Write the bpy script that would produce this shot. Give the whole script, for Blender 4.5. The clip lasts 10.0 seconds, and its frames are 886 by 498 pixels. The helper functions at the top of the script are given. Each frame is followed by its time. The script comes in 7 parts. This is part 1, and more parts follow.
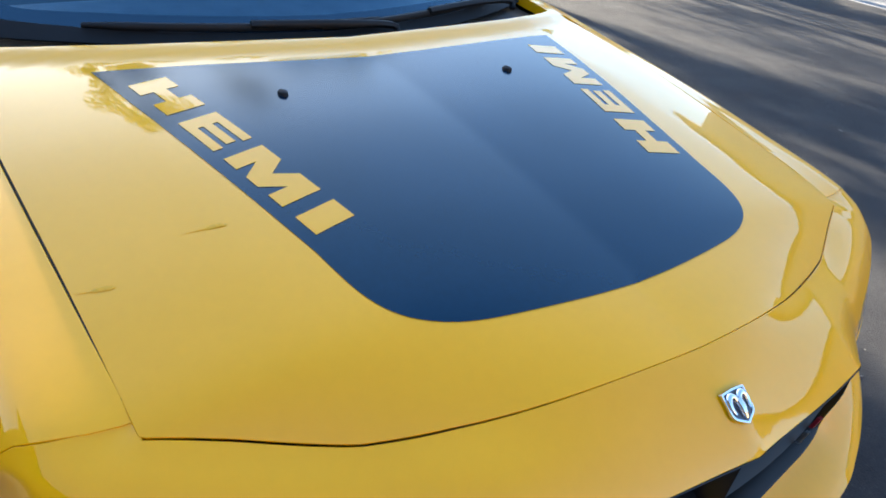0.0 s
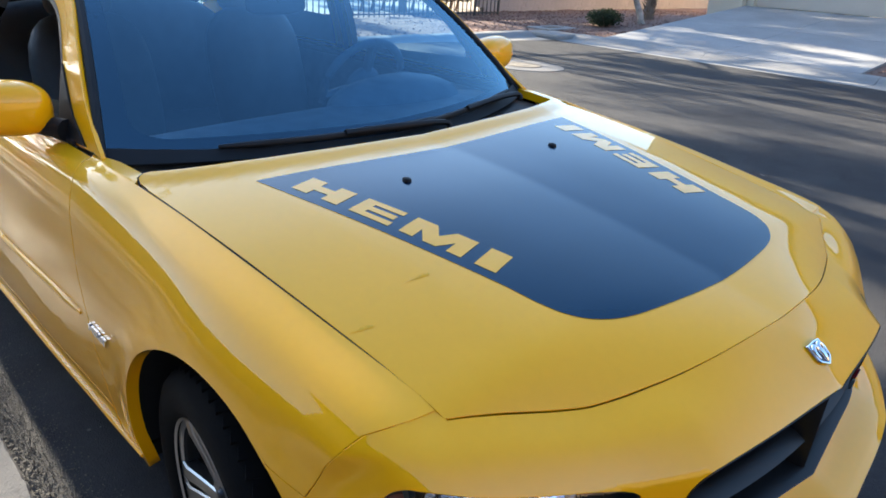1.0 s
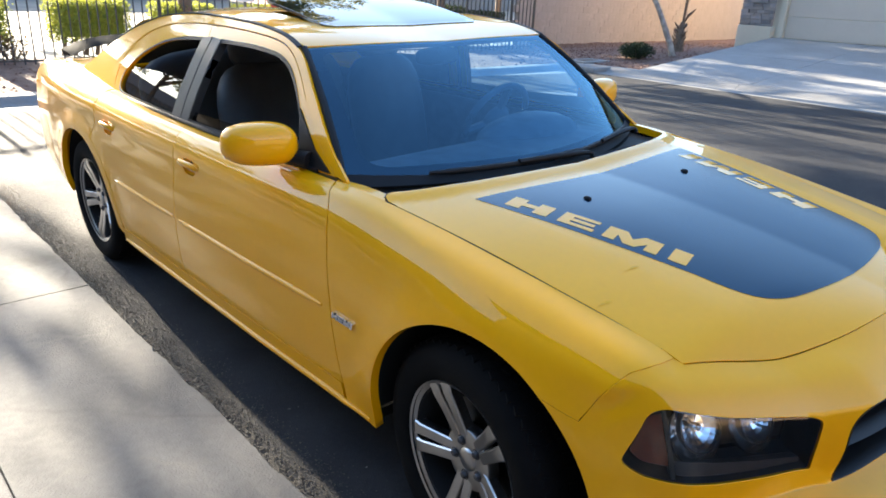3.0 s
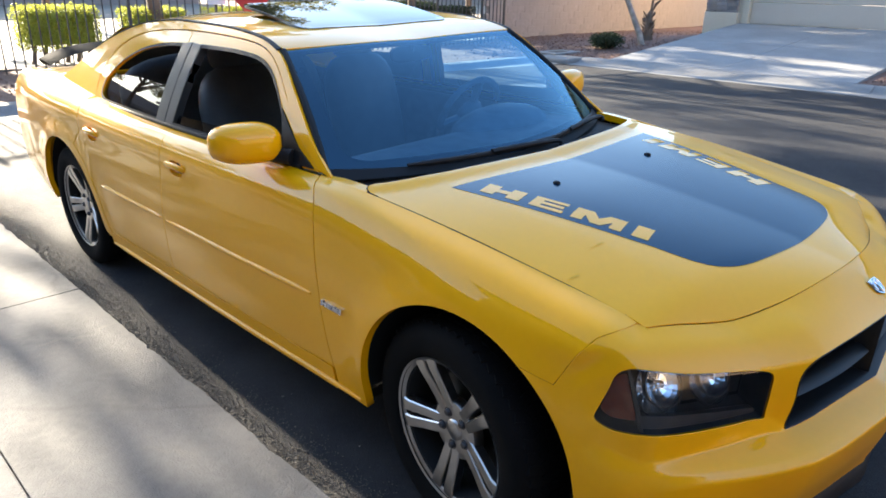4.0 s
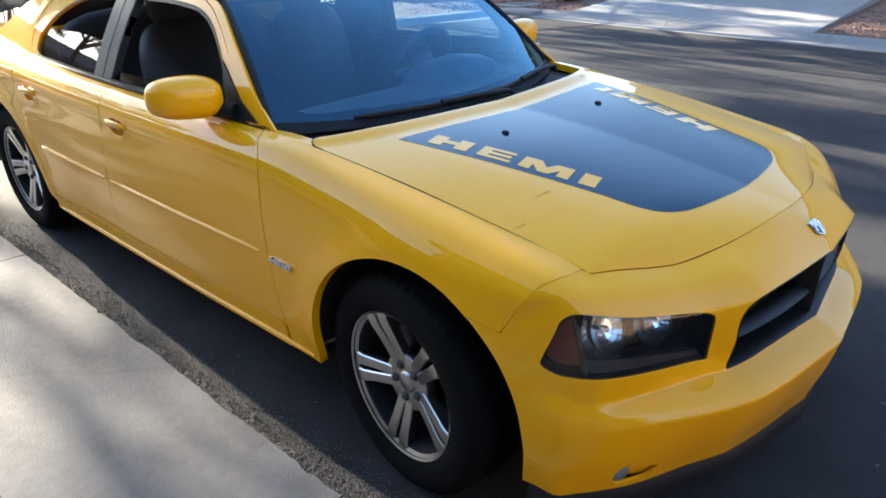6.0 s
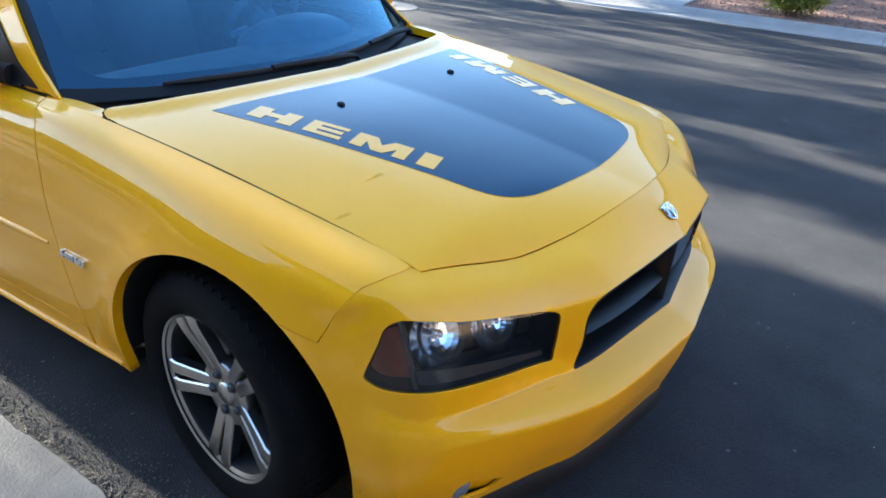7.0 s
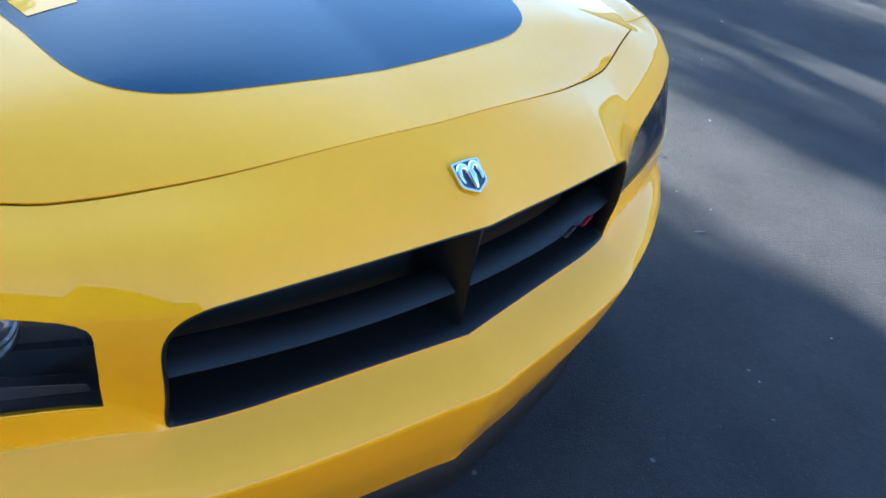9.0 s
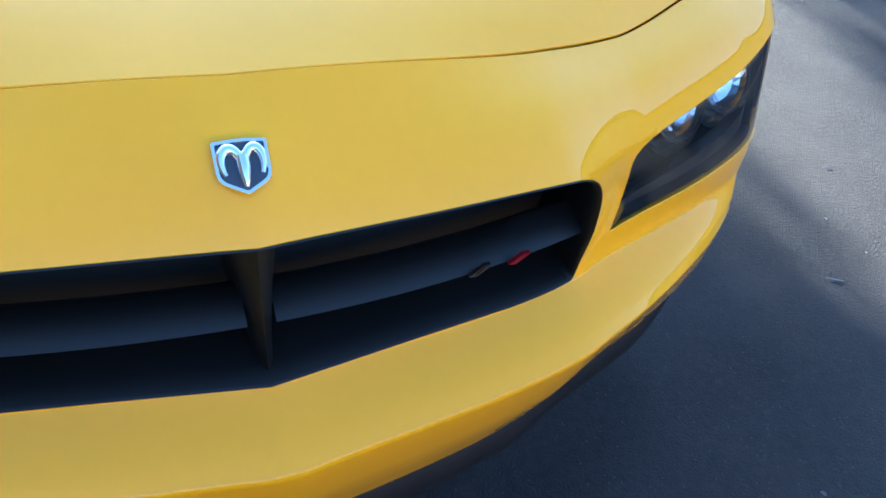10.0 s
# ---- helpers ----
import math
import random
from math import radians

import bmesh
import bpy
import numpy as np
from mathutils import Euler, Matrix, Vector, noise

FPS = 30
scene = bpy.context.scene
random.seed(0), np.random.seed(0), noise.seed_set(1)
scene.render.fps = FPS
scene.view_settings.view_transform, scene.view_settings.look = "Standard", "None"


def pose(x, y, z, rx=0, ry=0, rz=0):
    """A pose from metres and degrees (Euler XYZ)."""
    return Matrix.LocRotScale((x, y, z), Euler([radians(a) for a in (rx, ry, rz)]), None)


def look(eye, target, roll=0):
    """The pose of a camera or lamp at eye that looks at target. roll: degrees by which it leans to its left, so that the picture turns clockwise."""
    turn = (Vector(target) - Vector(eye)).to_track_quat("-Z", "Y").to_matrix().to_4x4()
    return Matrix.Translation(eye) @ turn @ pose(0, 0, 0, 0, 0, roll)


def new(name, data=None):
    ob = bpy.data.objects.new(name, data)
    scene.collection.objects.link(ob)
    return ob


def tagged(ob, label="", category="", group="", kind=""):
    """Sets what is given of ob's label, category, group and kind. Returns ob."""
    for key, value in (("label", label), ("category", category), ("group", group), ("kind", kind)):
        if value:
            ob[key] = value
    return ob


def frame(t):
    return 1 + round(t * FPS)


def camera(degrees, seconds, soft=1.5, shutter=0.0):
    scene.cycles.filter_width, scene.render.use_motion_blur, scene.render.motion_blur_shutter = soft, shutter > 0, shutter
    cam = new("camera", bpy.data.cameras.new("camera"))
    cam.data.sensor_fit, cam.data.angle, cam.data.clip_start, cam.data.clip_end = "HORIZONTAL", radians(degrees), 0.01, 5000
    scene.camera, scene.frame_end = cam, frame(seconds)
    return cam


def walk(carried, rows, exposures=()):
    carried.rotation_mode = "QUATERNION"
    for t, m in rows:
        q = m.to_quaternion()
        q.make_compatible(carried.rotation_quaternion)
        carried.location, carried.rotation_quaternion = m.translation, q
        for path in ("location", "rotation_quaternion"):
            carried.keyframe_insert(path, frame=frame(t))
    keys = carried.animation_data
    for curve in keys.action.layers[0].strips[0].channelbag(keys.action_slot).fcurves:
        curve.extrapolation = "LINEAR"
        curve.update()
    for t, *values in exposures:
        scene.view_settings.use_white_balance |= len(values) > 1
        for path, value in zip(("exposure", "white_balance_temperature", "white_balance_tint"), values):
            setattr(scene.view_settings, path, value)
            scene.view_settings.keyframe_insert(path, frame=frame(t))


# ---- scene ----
cam = camera(64.6, 10.0, soft=1.7)
PATH = [
    (0, (1.144, -0.842, 1.483), (-0.184, 0.246, 0.456), 8.5),
    (0.5, (1.105, -1.158, 1.492), (-0.243, 0.041, 0.629), 2.1),
    (1, (1.15, -1.399, 1.518), (-0.15, -0.092, 0.743), 3.5),
    (1.5, (1.199, -1.637, 1.603), (-0.205, -0.418, 0.864), 2.5),
    (2, (1.11, -1.801, 1.604), (-0.305, -0.553, 0.941), 3.2),
    (2.5, (1.029, -1.95, 1.619), (-0.411, -0.695, 1.026), 2.3),
    (3, (1.141, -2.077, 1.6), (-0.219, -0.788, 0.898), 2.8),
    (3.2, (1.209, -2.11, 1.6), (-0.061, -0.77, 0.83), 1.8),
    (4.3, (1.247, -2.183, 1.624), (-0.082, -0.861, 0.926), 0.9),
    (4.5, (1.251, -2.186, 1.617), (-0.073, -0.865, 0.907), 0.8),
    (5, (1.281, -2.164, 1.605), (0.018, -0.803, 0.86), 1.4),
    (6.5, (1.281, -2.054, 1.579), (0.111, -0.676, 0.722), 0.1),
    (7, (1.251, -1.824, 1.553), (0.302, -0.306, 0.66), 4.1),
    (7.5, (1.307, -1.617, 1.528), (0.274, -0.142, 0.658), 3.4),
    (8, (1.451, -1.379, 1.489), (0.229, -0.142, 0.502), 4.6),
    (8.5, (1.437, -1.025, 1.424), (0.409, 0.212, 0.420), 9.3),
    (9, (1.427, -0.655, 1.325), (0.354, 0.465, 0.229), 10),
    (9.5, (1.432, -0.333, 1.316), (0.204, 0.437, 0.087), 7),
    (10, (1.360, -0.063, 1.234), (0.121, 0.593, -0.049), 10.5),
]
# the film camera's own brightness and white balance drift: seconds, stops, kelvin, tint
EXPOSURES = [(0, 3.02, 6450, 9), (1, 2.84, 6350, 9), (2, 2.90, 6450, 9), (3, 2.94, 6450, 9), (5, 2.92, 6500, 10), (6.5, 3.02, 6200, 8), (7, 3.24, 5900, 6), (7.5, 3.38, 5750, 5), (8, 3.32, 5600, 5), (8.5, 3.36, 5350, 4), (9, 3.34, 5300, 4), (9.5, 3.40, 5250, 4), (10, 3.36, 5300, 5)]
walk(cam, [(t, look(eye, target, roll)) for t, eye, target, roll in PATH], EXPOSURES)
# ==== end of walk
from mathutils.geometry import delaunay_2d_cdt

# ------------------------------------------------------------------ light
SUN_UP, SUN_FROM = 16.0, 179.0  # degrees: height, and the heading it stands in (180: straight behind the car)
sun_way = Vector((math.cos(radians(SUN_FROM)) * math.cos(radians(SUN_UP)), math.sin(radians(SUN_FROM)) * math.cos(radians(SUN_UP)), math.sin(radians(SUN_UP))))
world = bpy.data.worlds.new("sky")
scene.world = world
world.use_nodes = True
sky = world.node_tree.nodes.new("ShaderNodeTexSky")
sky.sky_type, sky.sun_disc = "NISHITA", False
sky.sun_elevation, sky.sun_rotation = radians(SUN_UP), radians(90 - SUN_FROM)
sky.air_density, sky.dust_density, sky.ozone_density = 1.0, 1.1, 2.9
background = world.node_tree.nodes["Background"]
background.inputs["Strength"].default_value = 0.099
world.node_tree.links.new(sky.outputs["Color"], background.inputs["Color"])
sun = new("sun", bpy.data.lights.new("sun", "SUN"))
sun.data.energy, sun.data.angle, sun.data.color = 5.6, radians(0.6), (1.0, 0.87, 0.68)
sun.matrix_world = look(sun_way * 50, (0, 0, 0))


# ------------------------------------------------------------------ materials
def material(name, colour, rough=0.5, metal=0.0, coat=0.0, spread=0.0, size=8.0, bump=0.0, bump_size=60.0, second=None, spec=0.5, detail=4.0, emit=None, each=0.0):
    """A surface with two scales of variation: wide stains and fine grain, and relief. each: how much objects differ."""
    m = bpy.data.materials.new(name)
    m.use_nodes = True
    nt = m.node_tree
    b = nt.nodes["Principled BSDF"]
    b.inputs["Base Color"].default_value = (*colour, 1)
    b.inputs["Roughness"].default_value, b.inputs["Metallic"].default_value = rough, metal
    b.inputs["Coat Weight"].default_value, b.inputs["Coat Roughness"].default_value = coat, 0.03
    b.inputs["Specular IOR Level"].default_value = spec
    if emit:
        b.inputs["Emission Color"].default_value, b.inputs["Emission Strength"].default_value = (*emit[0], 1), emit[1]
    where = nt.nodes.new("ShaderNodeTexCoord")
    if spread or second:
        wide, fine = nt.nodes.new("ShaderNodeTexNoise"), nt.nodes.new("ShaderNodeTexNoise")
        wide.inputs["Scale"].default_value, fine.inputs["Scale"].default_value = size, size * 17
        wide.inputs["Detail"].default_value = fine.inputs["Detail"].default_value = detail
        for n in (wide, fine):
            nt.links.new(where.outputs["Object"], n.inputs["Vector"])
        both = nt.nodes.new("ShaderNodeMath")
        both.operation = "MULTIPLY_ADD"
        nt.links.new(fine.outputs["Fac"], both.inputs[0])
        both.inputs[1].default_value = 0.45
        nt.links.new(wide.outputs["Fac"], both.inputs[2])
        ramp = nt.nodes.new("ShaderNodeMapRange")
        ramp.inputs["From Min"].default_value, ramp.inputs["From Max"].default_value = 0.50, 0.95
        nt.links.new(both.outputs[0], ramp.inputs["Value"])
        mix = nt.nodes.new("ShaderNodeMix")
        mix.data_type = "RGBA"
        other = second or tuple(c * (1 - spread) for c in colour)
        mix.inputs[6].default_value, mix.inputs[7].default_value = (*colour, 1), (*other, 1)
        nt.links.new(ramp.outputs["Result"], mix.inputs[0])
        last = mix.outputs[2]
        if each:
            info, gain = nt.nodes.new("ShaderNodeObjectInfo"), nt.nodes.new("ShaderNodeMapRange")
            gain.inputs["To Min"].default_value, gain.inputs["To Max"].default_value = 1 - each, 1 + each
            nt.links.new(info.outputs["Random"], gain.inputs["Value"])
            hsv = nt.nodes.new("ShaderNodeHueSaturation")
            nt.links.new(last, hsv.inputs["Color"])
            nt.links.new(gain.outputs["Result"], hsv.inputs["Value"])
            last = hsv.outputs["Color"]
        nt.links.new(last, b.inputs["Base Color"])
    if bump:
        grain, relief = nt.nodes.new("ShaderNodeTexNoise"), nt.nodes.new("ShaderNodeBump")
        grain.inputs["Scale"].default_value, grain.inputs["Detail"].default_value = bump_size, 6
        nt.links.new(where.outputs["Object"], grain.inputs["Vector"])
        relief.inputs["Strength"].default_value, relief.inputs["Distance"].default_value = bump, 0.02
        nt.links.new(grain.outputs["Fac"], relief.inputs["Height"])
        nt.links.new(relief.outputs["Normal"], b.inputs["Normal"])
    return m


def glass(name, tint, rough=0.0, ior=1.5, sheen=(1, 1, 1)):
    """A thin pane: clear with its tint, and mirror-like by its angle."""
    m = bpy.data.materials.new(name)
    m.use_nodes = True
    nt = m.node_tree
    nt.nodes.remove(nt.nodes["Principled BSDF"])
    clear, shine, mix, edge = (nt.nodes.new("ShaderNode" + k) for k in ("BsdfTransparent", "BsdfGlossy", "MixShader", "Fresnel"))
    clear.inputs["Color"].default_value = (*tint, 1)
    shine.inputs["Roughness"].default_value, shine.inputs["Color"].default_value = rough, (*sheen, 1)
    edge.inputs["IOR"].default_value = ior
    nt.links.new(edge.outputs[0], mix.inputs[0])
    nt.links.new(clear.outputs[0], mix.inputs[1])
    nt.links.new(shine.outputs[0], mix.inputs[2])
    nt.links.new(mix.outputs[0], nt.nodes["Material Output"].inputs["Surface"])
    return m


M_YELLOW = material("yellow_paint", (0.95, 0.425, 0.0010), rough=0.38, coat=0.85, spread=0.05, size=3.0, spec=0.06)
# blue base and tint put the sky's reflection into the black film's colour
M_DECAL = material("sky_blued_black_film", (0.001, 0.017, 0.042), rough=0.17, spread=0.3, size=5.0, spec=0.45)
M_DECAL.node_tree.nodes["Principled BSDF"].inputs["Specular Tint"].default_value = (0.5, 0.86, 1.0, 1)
M_BLACK = material("black_plastic", (0.012, 0.012, 0.013), rough=0.6, spread=0.3, size=20, bump=0.05, bump_size=300, spec=0.25)
M_GRILLE = material("satin_black_grille", (0.006, 0.006, 0.0065), rough=0.45, spread=0.2, size=12, spec=0.38)
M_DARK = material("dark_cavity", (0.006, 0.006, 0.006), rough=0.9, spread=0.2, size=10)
M_RUBBER = material("tyre_rubber", (0.006, 0.006, 0.006), rough=0.85, spread=0.35, size=14, bump=0.1, bump_size=220, spec=0.1)
M_ALLOY = material("machined_alloy", (0.52, 0.51, 0.495), rough=0.30, metal=1.0, spread=0.12, size=30)
M_ALLOY_DARK = material("grey_painted_alloy", (0.10, 0.10, 0.105), rough=0.4, metal=0.6, spread=0.3, size=20)
M_STEEL = material("brake_steel", (0.10, 0.095, 0.09), rough=0.4, metal=1.0, spread=0.4, size=30)
M_CHROME = material("chrome", (0.85, 0.86, 0.88), rough=0.07, metal=1.0, spread=0.05, size=40)
M_AMBER = material("amber_reflector", (0.38, 0.062, 0.012), rough=0.4, coat=0.2, spread=0.3, size=40, bump=0.06, bump_size=500)
M_BOWL = material("aluminised_reflector", (0.93, 0.95, 0.97), rough=0.20, metal=1.0, spread=0.06, size=60)
M_SMOKE = material("smoked_bezel", (0.055, 0.056, 0.06), rough=0.3, spread=0.3, size=25)
M_FOG = material("dull_fog_lens", (0.20, 0.21, 0.22), rough=0.25, coat=0.3, spread=0.3, size=60)
M_BADGE = material("badge_ground", (0.03, 0.035, 0.05), rough=0.25, coat=0.5, spread=0.2, size=60)
M_RED = material("red_enamel", (0.22, 0.008, 0.015), rough=0.3, coat=0.4, spread=0.1, size=60)
M_TRIM = material("interior_grey", (0.34, 0.34, 0.35), rough=0.6, spread=0.25, size=15, bump=0.15, bump_size=500)
M_LEATHER = material("grey_leather", (0.12, 0.118, 0.115), rough=0.5, spread=0.25, size=10, bump=0.2, bump_size=260)
M_PILLAR = material("gloss_grey_pillar", (0.035, 0.037, 0.038), rough=0.5, coat=0.05, spread=0.15, size=8)
M_SMEAR = material("insect_smear", (0.97, 0.45, 0.012), rough=0.5, coat=0.1, spec=0.2, spread=0.3, size=120)
M_SMEAR_TAIL = material("pale_smear", (1.0, 0.50, 0.04), rough=0.5, coat=0.1, spread=0.2, size=90, spec=0.1)
# raised IOR and a blue mirror colour make the sky's reflection stronger and bluer
M_SCREEN = glass("blued_windscreen_glass", (0.46, 0.74, 0.92), ior=2.1, sheen=(0.42, 0.76, 1.0))
M_SIDEGLASS = glass("tinted_side_glass", (0.30, 0.33, 0.34), ior=1.5)
M_LENS = glass("headlight_lens", (0.93, 0.95, 0.97), ior=1.55)
M_ROOFGLASS = material("dark_roof_glass", (0.01, 0.012, 0.014), rough=0.03, coat=0.2, spread=0.1, size=5, spec=0.5)

# ------------------------------------------------------------------ helpers
def pchip(xs, ys):
    """A smooth curve through (xs, ys) without overshoot."""
    xs, ys = np.array(xs, float), np.array(ys, float)
    if xs[0] > xs[-1]:
        xs, ys = xs[::-1], ys[::-1]
    h, d = np.diff(xs), np.diff(ys) / np.diff(xs)
    m = np.zeros(len(xs))
    m[0], m[-1] = d[0], d[-1]
    for i in range(1, len(xs) - 1):
        if d[i - 1] * d[i] > 0:
            w1, w2 = 2 * h[i] + h[i - 1], h[i] + 2 * h[i - 1]
            m[i] = (w1 + w2) / (w1 / d[i - 1] + w2 / d[i])

    def at(x):
        x = np.asarray(x, float)
        k = np.clip(np.searchsorted(xs, x) - 1, 0, len(h) - 1)
        t = (x - xs[k]) / h[k]
        t = np.where(x < xs[0], np.minimum(t, 0), np.where(x > xs[-1], np.maximum(t, 1), t))
        low, high = x < xs[0], x > xs[-1]
        tc = np.clip(t, 0, 1)
        y = ((1 + 2 * tc) * (1 - tc) ** 2 * ys[k] + tc * (1 - tc) ** 2 * h[k] * m[k]
             + tc**2 * (3 - 2 * tc) * ys[k + 1] + tc**2 * (tc - 1) * h[k] * m[k + 1])
        return y + np.where(low, (x - xs[0]) * m[0], 0) + np.where(high, (x - xs[-1]) * m[-1], 0)

    return at


def spline(points, n, closed=False):
    """n points a span along a Catmull-Rom curve."""
    p = [np.array(q, float) for q in points]
    out, last = [], len(p) if closed else len(p) - 1
    for i in range(last):
        if closed:
            a, b, c, d = p[i - 1], p[i], p[(i + 1) % len(p)], p[(i + 2) % len(p)]
        else:
            a, b, c, d = p[max(i - 1, 0)], p[i], p[i + 1], p[min(i + 2, len(p) - 1)]
        for k in range(n):
            t = k / n
            out.append(0.5 * (2 * b + (c - a) * t + (2 * a - 5 * b + 4 * c - d) * t * t + (3 * b - a - 3 * c + d) * t**3))
    if not closed:
        out.append(p[-1])
    return [tuple(float(v) for v in q) for q in out]


def dense(points, step):
    """A closed straight-edged outline with points no further apart than step."""
    out = []
    for a, b in zip(points, points[1:] + points[:1]):
        n = max(1, int(math.ceil(math.dist(a, b) / step)))
        out += [tuple(a[i] + (b[i] - a[i]) * k / n for i in range(2)) for k in range(n)]
    return out


def rounded(points, radii, n=5):
    """A closed outline with its corners rounded."""
    out, m = [], len(points)
    for i in range(m):
        p, a, b, r = Vector(points[i]), Vector(points[i - 1]), Vector(points[(i + 1) % m]), radii[i] if isinstance(radii, (list, tuple)) else radii
        if r <= 0:
            out.append(tuple(p))
            continue
        u, v = (a - p), (b - p)
        r = min(r, u.length * 0.49, v.length * 0.49)
        s, e = p + u.normalized() * r, p + v.normalized() * r
        for k in range(n + 1):
            t = k / n
            out.append(tuple((1 - t) ** 2 * s + 2 * t * (1 - t) * p + t * t * e))
    return out


def inside(pts, poly):
    """Which of the points lie inside the polygon."""
    x, y = pts[:, 0], pts[:, 1]
    hit = np.zeros(len(pts), bool)
    for (ax, ay), (bx, by) in zip(poly, poly[1:] + poly[:1]):
        if ay != by:
            hit ^= ((ay > y) != (by > y)) & (x < (bx - ax) * (y - ay) / (by - ay) + ax)
    return hit


def link(name, mesh, material, parent=None, label=""):
    ob = new(name, mesh)
    if material:
        mesh.materials.append(material)
    if parent:
        ob.parent = parent
    if label:
        ob["label"] = label
    return ob


def raw(name, verts, faces, material, parent=None, label="", smooth=False, loops=None):
    me = bpy.data.meshes.new(name)
    me.from_pydata([tuple(map(float, v)) for v in verts], [], faces)
    me.update()
    if smooth or loops is not None:
        me.polygons.foreach_set("use_smooth", [True] * len(me.polygons))
    if loops is not None:
        me.normals_split_custom_set([tuple(map(float, v)) for v in loops])
    return link(name, me, material, parent, label)


def part(name, bm, material, parent=None, label="", smooth=False, sharp=35):
    bmesh.ops.recalc_face_normals(bm, faces=bm.faces)
    if smooth:
        for f in bm.faces:
            f.smooth = True
        for e in bm.edges:
            if len(e.link_faces) == 2 and e.calc_face_angle(0) > radians(sharp):
                e.smooth = False
    me = bpy.data.meshes.new(name)
    bm.to_mesh(me)
    bm.free()
    return link(name, me, material, parent, label)


def patch(name, fn, outline, material, parent, holes=(), step=0.04, scale=(1, 1), flange=0.012, lift=0.0, side=-1, label="", centre=None, thick=0.0):
    """A trimmed piece of the surface fn(u, v) -> n x 3. side -1: as given (right), 1: mirrored to the left."""
    sc = np.array(scale, float)
    loops = [dense([tuple(np.array(p) * sc) for p in loop], step) for loop in (outline, *holes)]
    verts, edges = [], []
    for loop in loops:
        k = len(verts)
        verts += loop
        edges += [(k + i, k + (i + 1) % len(loop)) for i in range(len(loop))]
    lo, hi = np.min(loops[0], axis=0), np.max(loops[0], axis=0)
    gx, gy = np.meshgrid(np.arange(lo[0] + step / 2, hi[0], step), np.arange(lo[1] + step / 2, hi[1], step))
    grid = np.stack([gx.ravel(), gy.ravel()], 1)
    grid = grid[inside(grid, loops[0])]
    for loop in loops[1:]:
        grid = grid[~inside(grid, loop)]
    rim = np.array(verts)
    if len(grid):
        far = np.min(np.linalg.norm(grid[:, None] - rim[None], axis=2), axis=1) > step * 0.45
        grid = grid[far]
    verts = [Vector(v) for v in verts] + [Vector(v) for v in grid]
    flat, _, tris, *_ = delaunay_2d_cdt(verts, edges, [], 0, 1e-7)
    flat = np.array([tuple(v) for v in flat])
    tris = np.array([tuple(t) for t in tris])
    mid = flat[tris].mean(1)
    keep = inside(mid, loops[0])
    for loop in loops[1:]:
        keep &= ~inside(mid, loop)
    tris = tris[keep]
    used = np.unique(tris)
    remap = -np.ones(len(flat), int)
    remap[used] = np.arange(len(used))
    tris, uv = remap[tris], flat[used] / sc
    p = fn(uv[:, 0], uv[:, 1])
    e = 1e-4
    du = fn(uv[:, 0] + e, uv[:, 1]) - fn(uv[:, 0] - e, uv[:, 1])
    dv = fn(uv[:, 0], uv[:, 1] + e) - fn(uv[:, 0], uv[:, 1] - e)
    n = np.cross(du, dv)
    n /= np.linalg.norm(n, axis=1, keepdims=True) + 1e-12
    mid3 = np.stack([np.clip(p[:, 0], -3.3, 0.2), 0 * p[:, 0], np.full(len(p), 0.55)], 1) if centre is None else np.array(centre)[None]
    n *= np.sign(((p - mid3) * n).sum(1, keepdims=True) + 1e-9)
    if side > 0:
        p, n = p * (1, -1, 1), n * (1, -1, 1)
    p = p + n * lift
    a, b, c = p[tris[:, 0]], p[tris[:, 1]], p[tris[:, 2]]
    flip = (np.cross(b - a, c - a) * n[tris].sum(1)).sum(1) < 0
    tris[flip] = tris[flip][:, ::-1]
    V, F = [tuple(q) for q in p], [tuple(int(i) for i in t) for t in tris]
    L = [tuple(n[i]) for t in F for i in t]
    if flange > 0:
        half = {(t[i], t[(i + 1) % 3]) for t in F for i in range(3)}
        rim = [(i, j) for i, j in sorted(half) if (j, i) not in half]
        out = {}
        for i, j in rim:
            t = np.cross(p[j] - p[i], n[i] + n[j])
            t /= np.linalg.norm(t) + 1e-12
            out.setdefault(i, []).append(t)
            out.setdefault(j, []).append(t)
        # a small rolled edge, then the turned-in flange
        r, ids, way = 0.0015, {}, {}
        for i, ts in out.items():
            t = np.mean(ts, axis=0)
            t /= np.linalg.norm(t) + 1e-12
            ids[i], way[i] = len(V), tuple(t)
            V.append(tuple(p[i] + t * r - n[i] * r))
            V.append(tuple(p[i] + t * r - n[i] * flange))
        for i, j in rim:
            F.append((j, i, ids[i], ids[j]))
            L += [tuple(n[j]), tuple(n[i]), way[i], way[j]]
            F.append((ids[j], ids[i], ids[i] + 1, ids[j] + 1))
            L += [way[j], way[i], way[i], way[j]]
    return raw(name, V, F, material, parent, label, loops=L)


def box(bm, x0, x1, y0, y1, z0, z1, bevel=0.0, seg=2):
    r = bmesh.ops.create_cube(bm, size=1, matrix=Matrix.Translation(((x0 + x1) / 2, (y0 + y1) / 2, (z0 + z1) / 2)) @ Matrix.Diagonal((x1 - x0, y1 - y0, z1 - z0, 1)))
    if bevel:
        bmesh.ops.bevel(bm, geom=list({e for v in r["verts"] for e in v.link_edges}), offset=bevel, segments=seg, profile=0.5, affect="EDGES")
    return r["verts"]


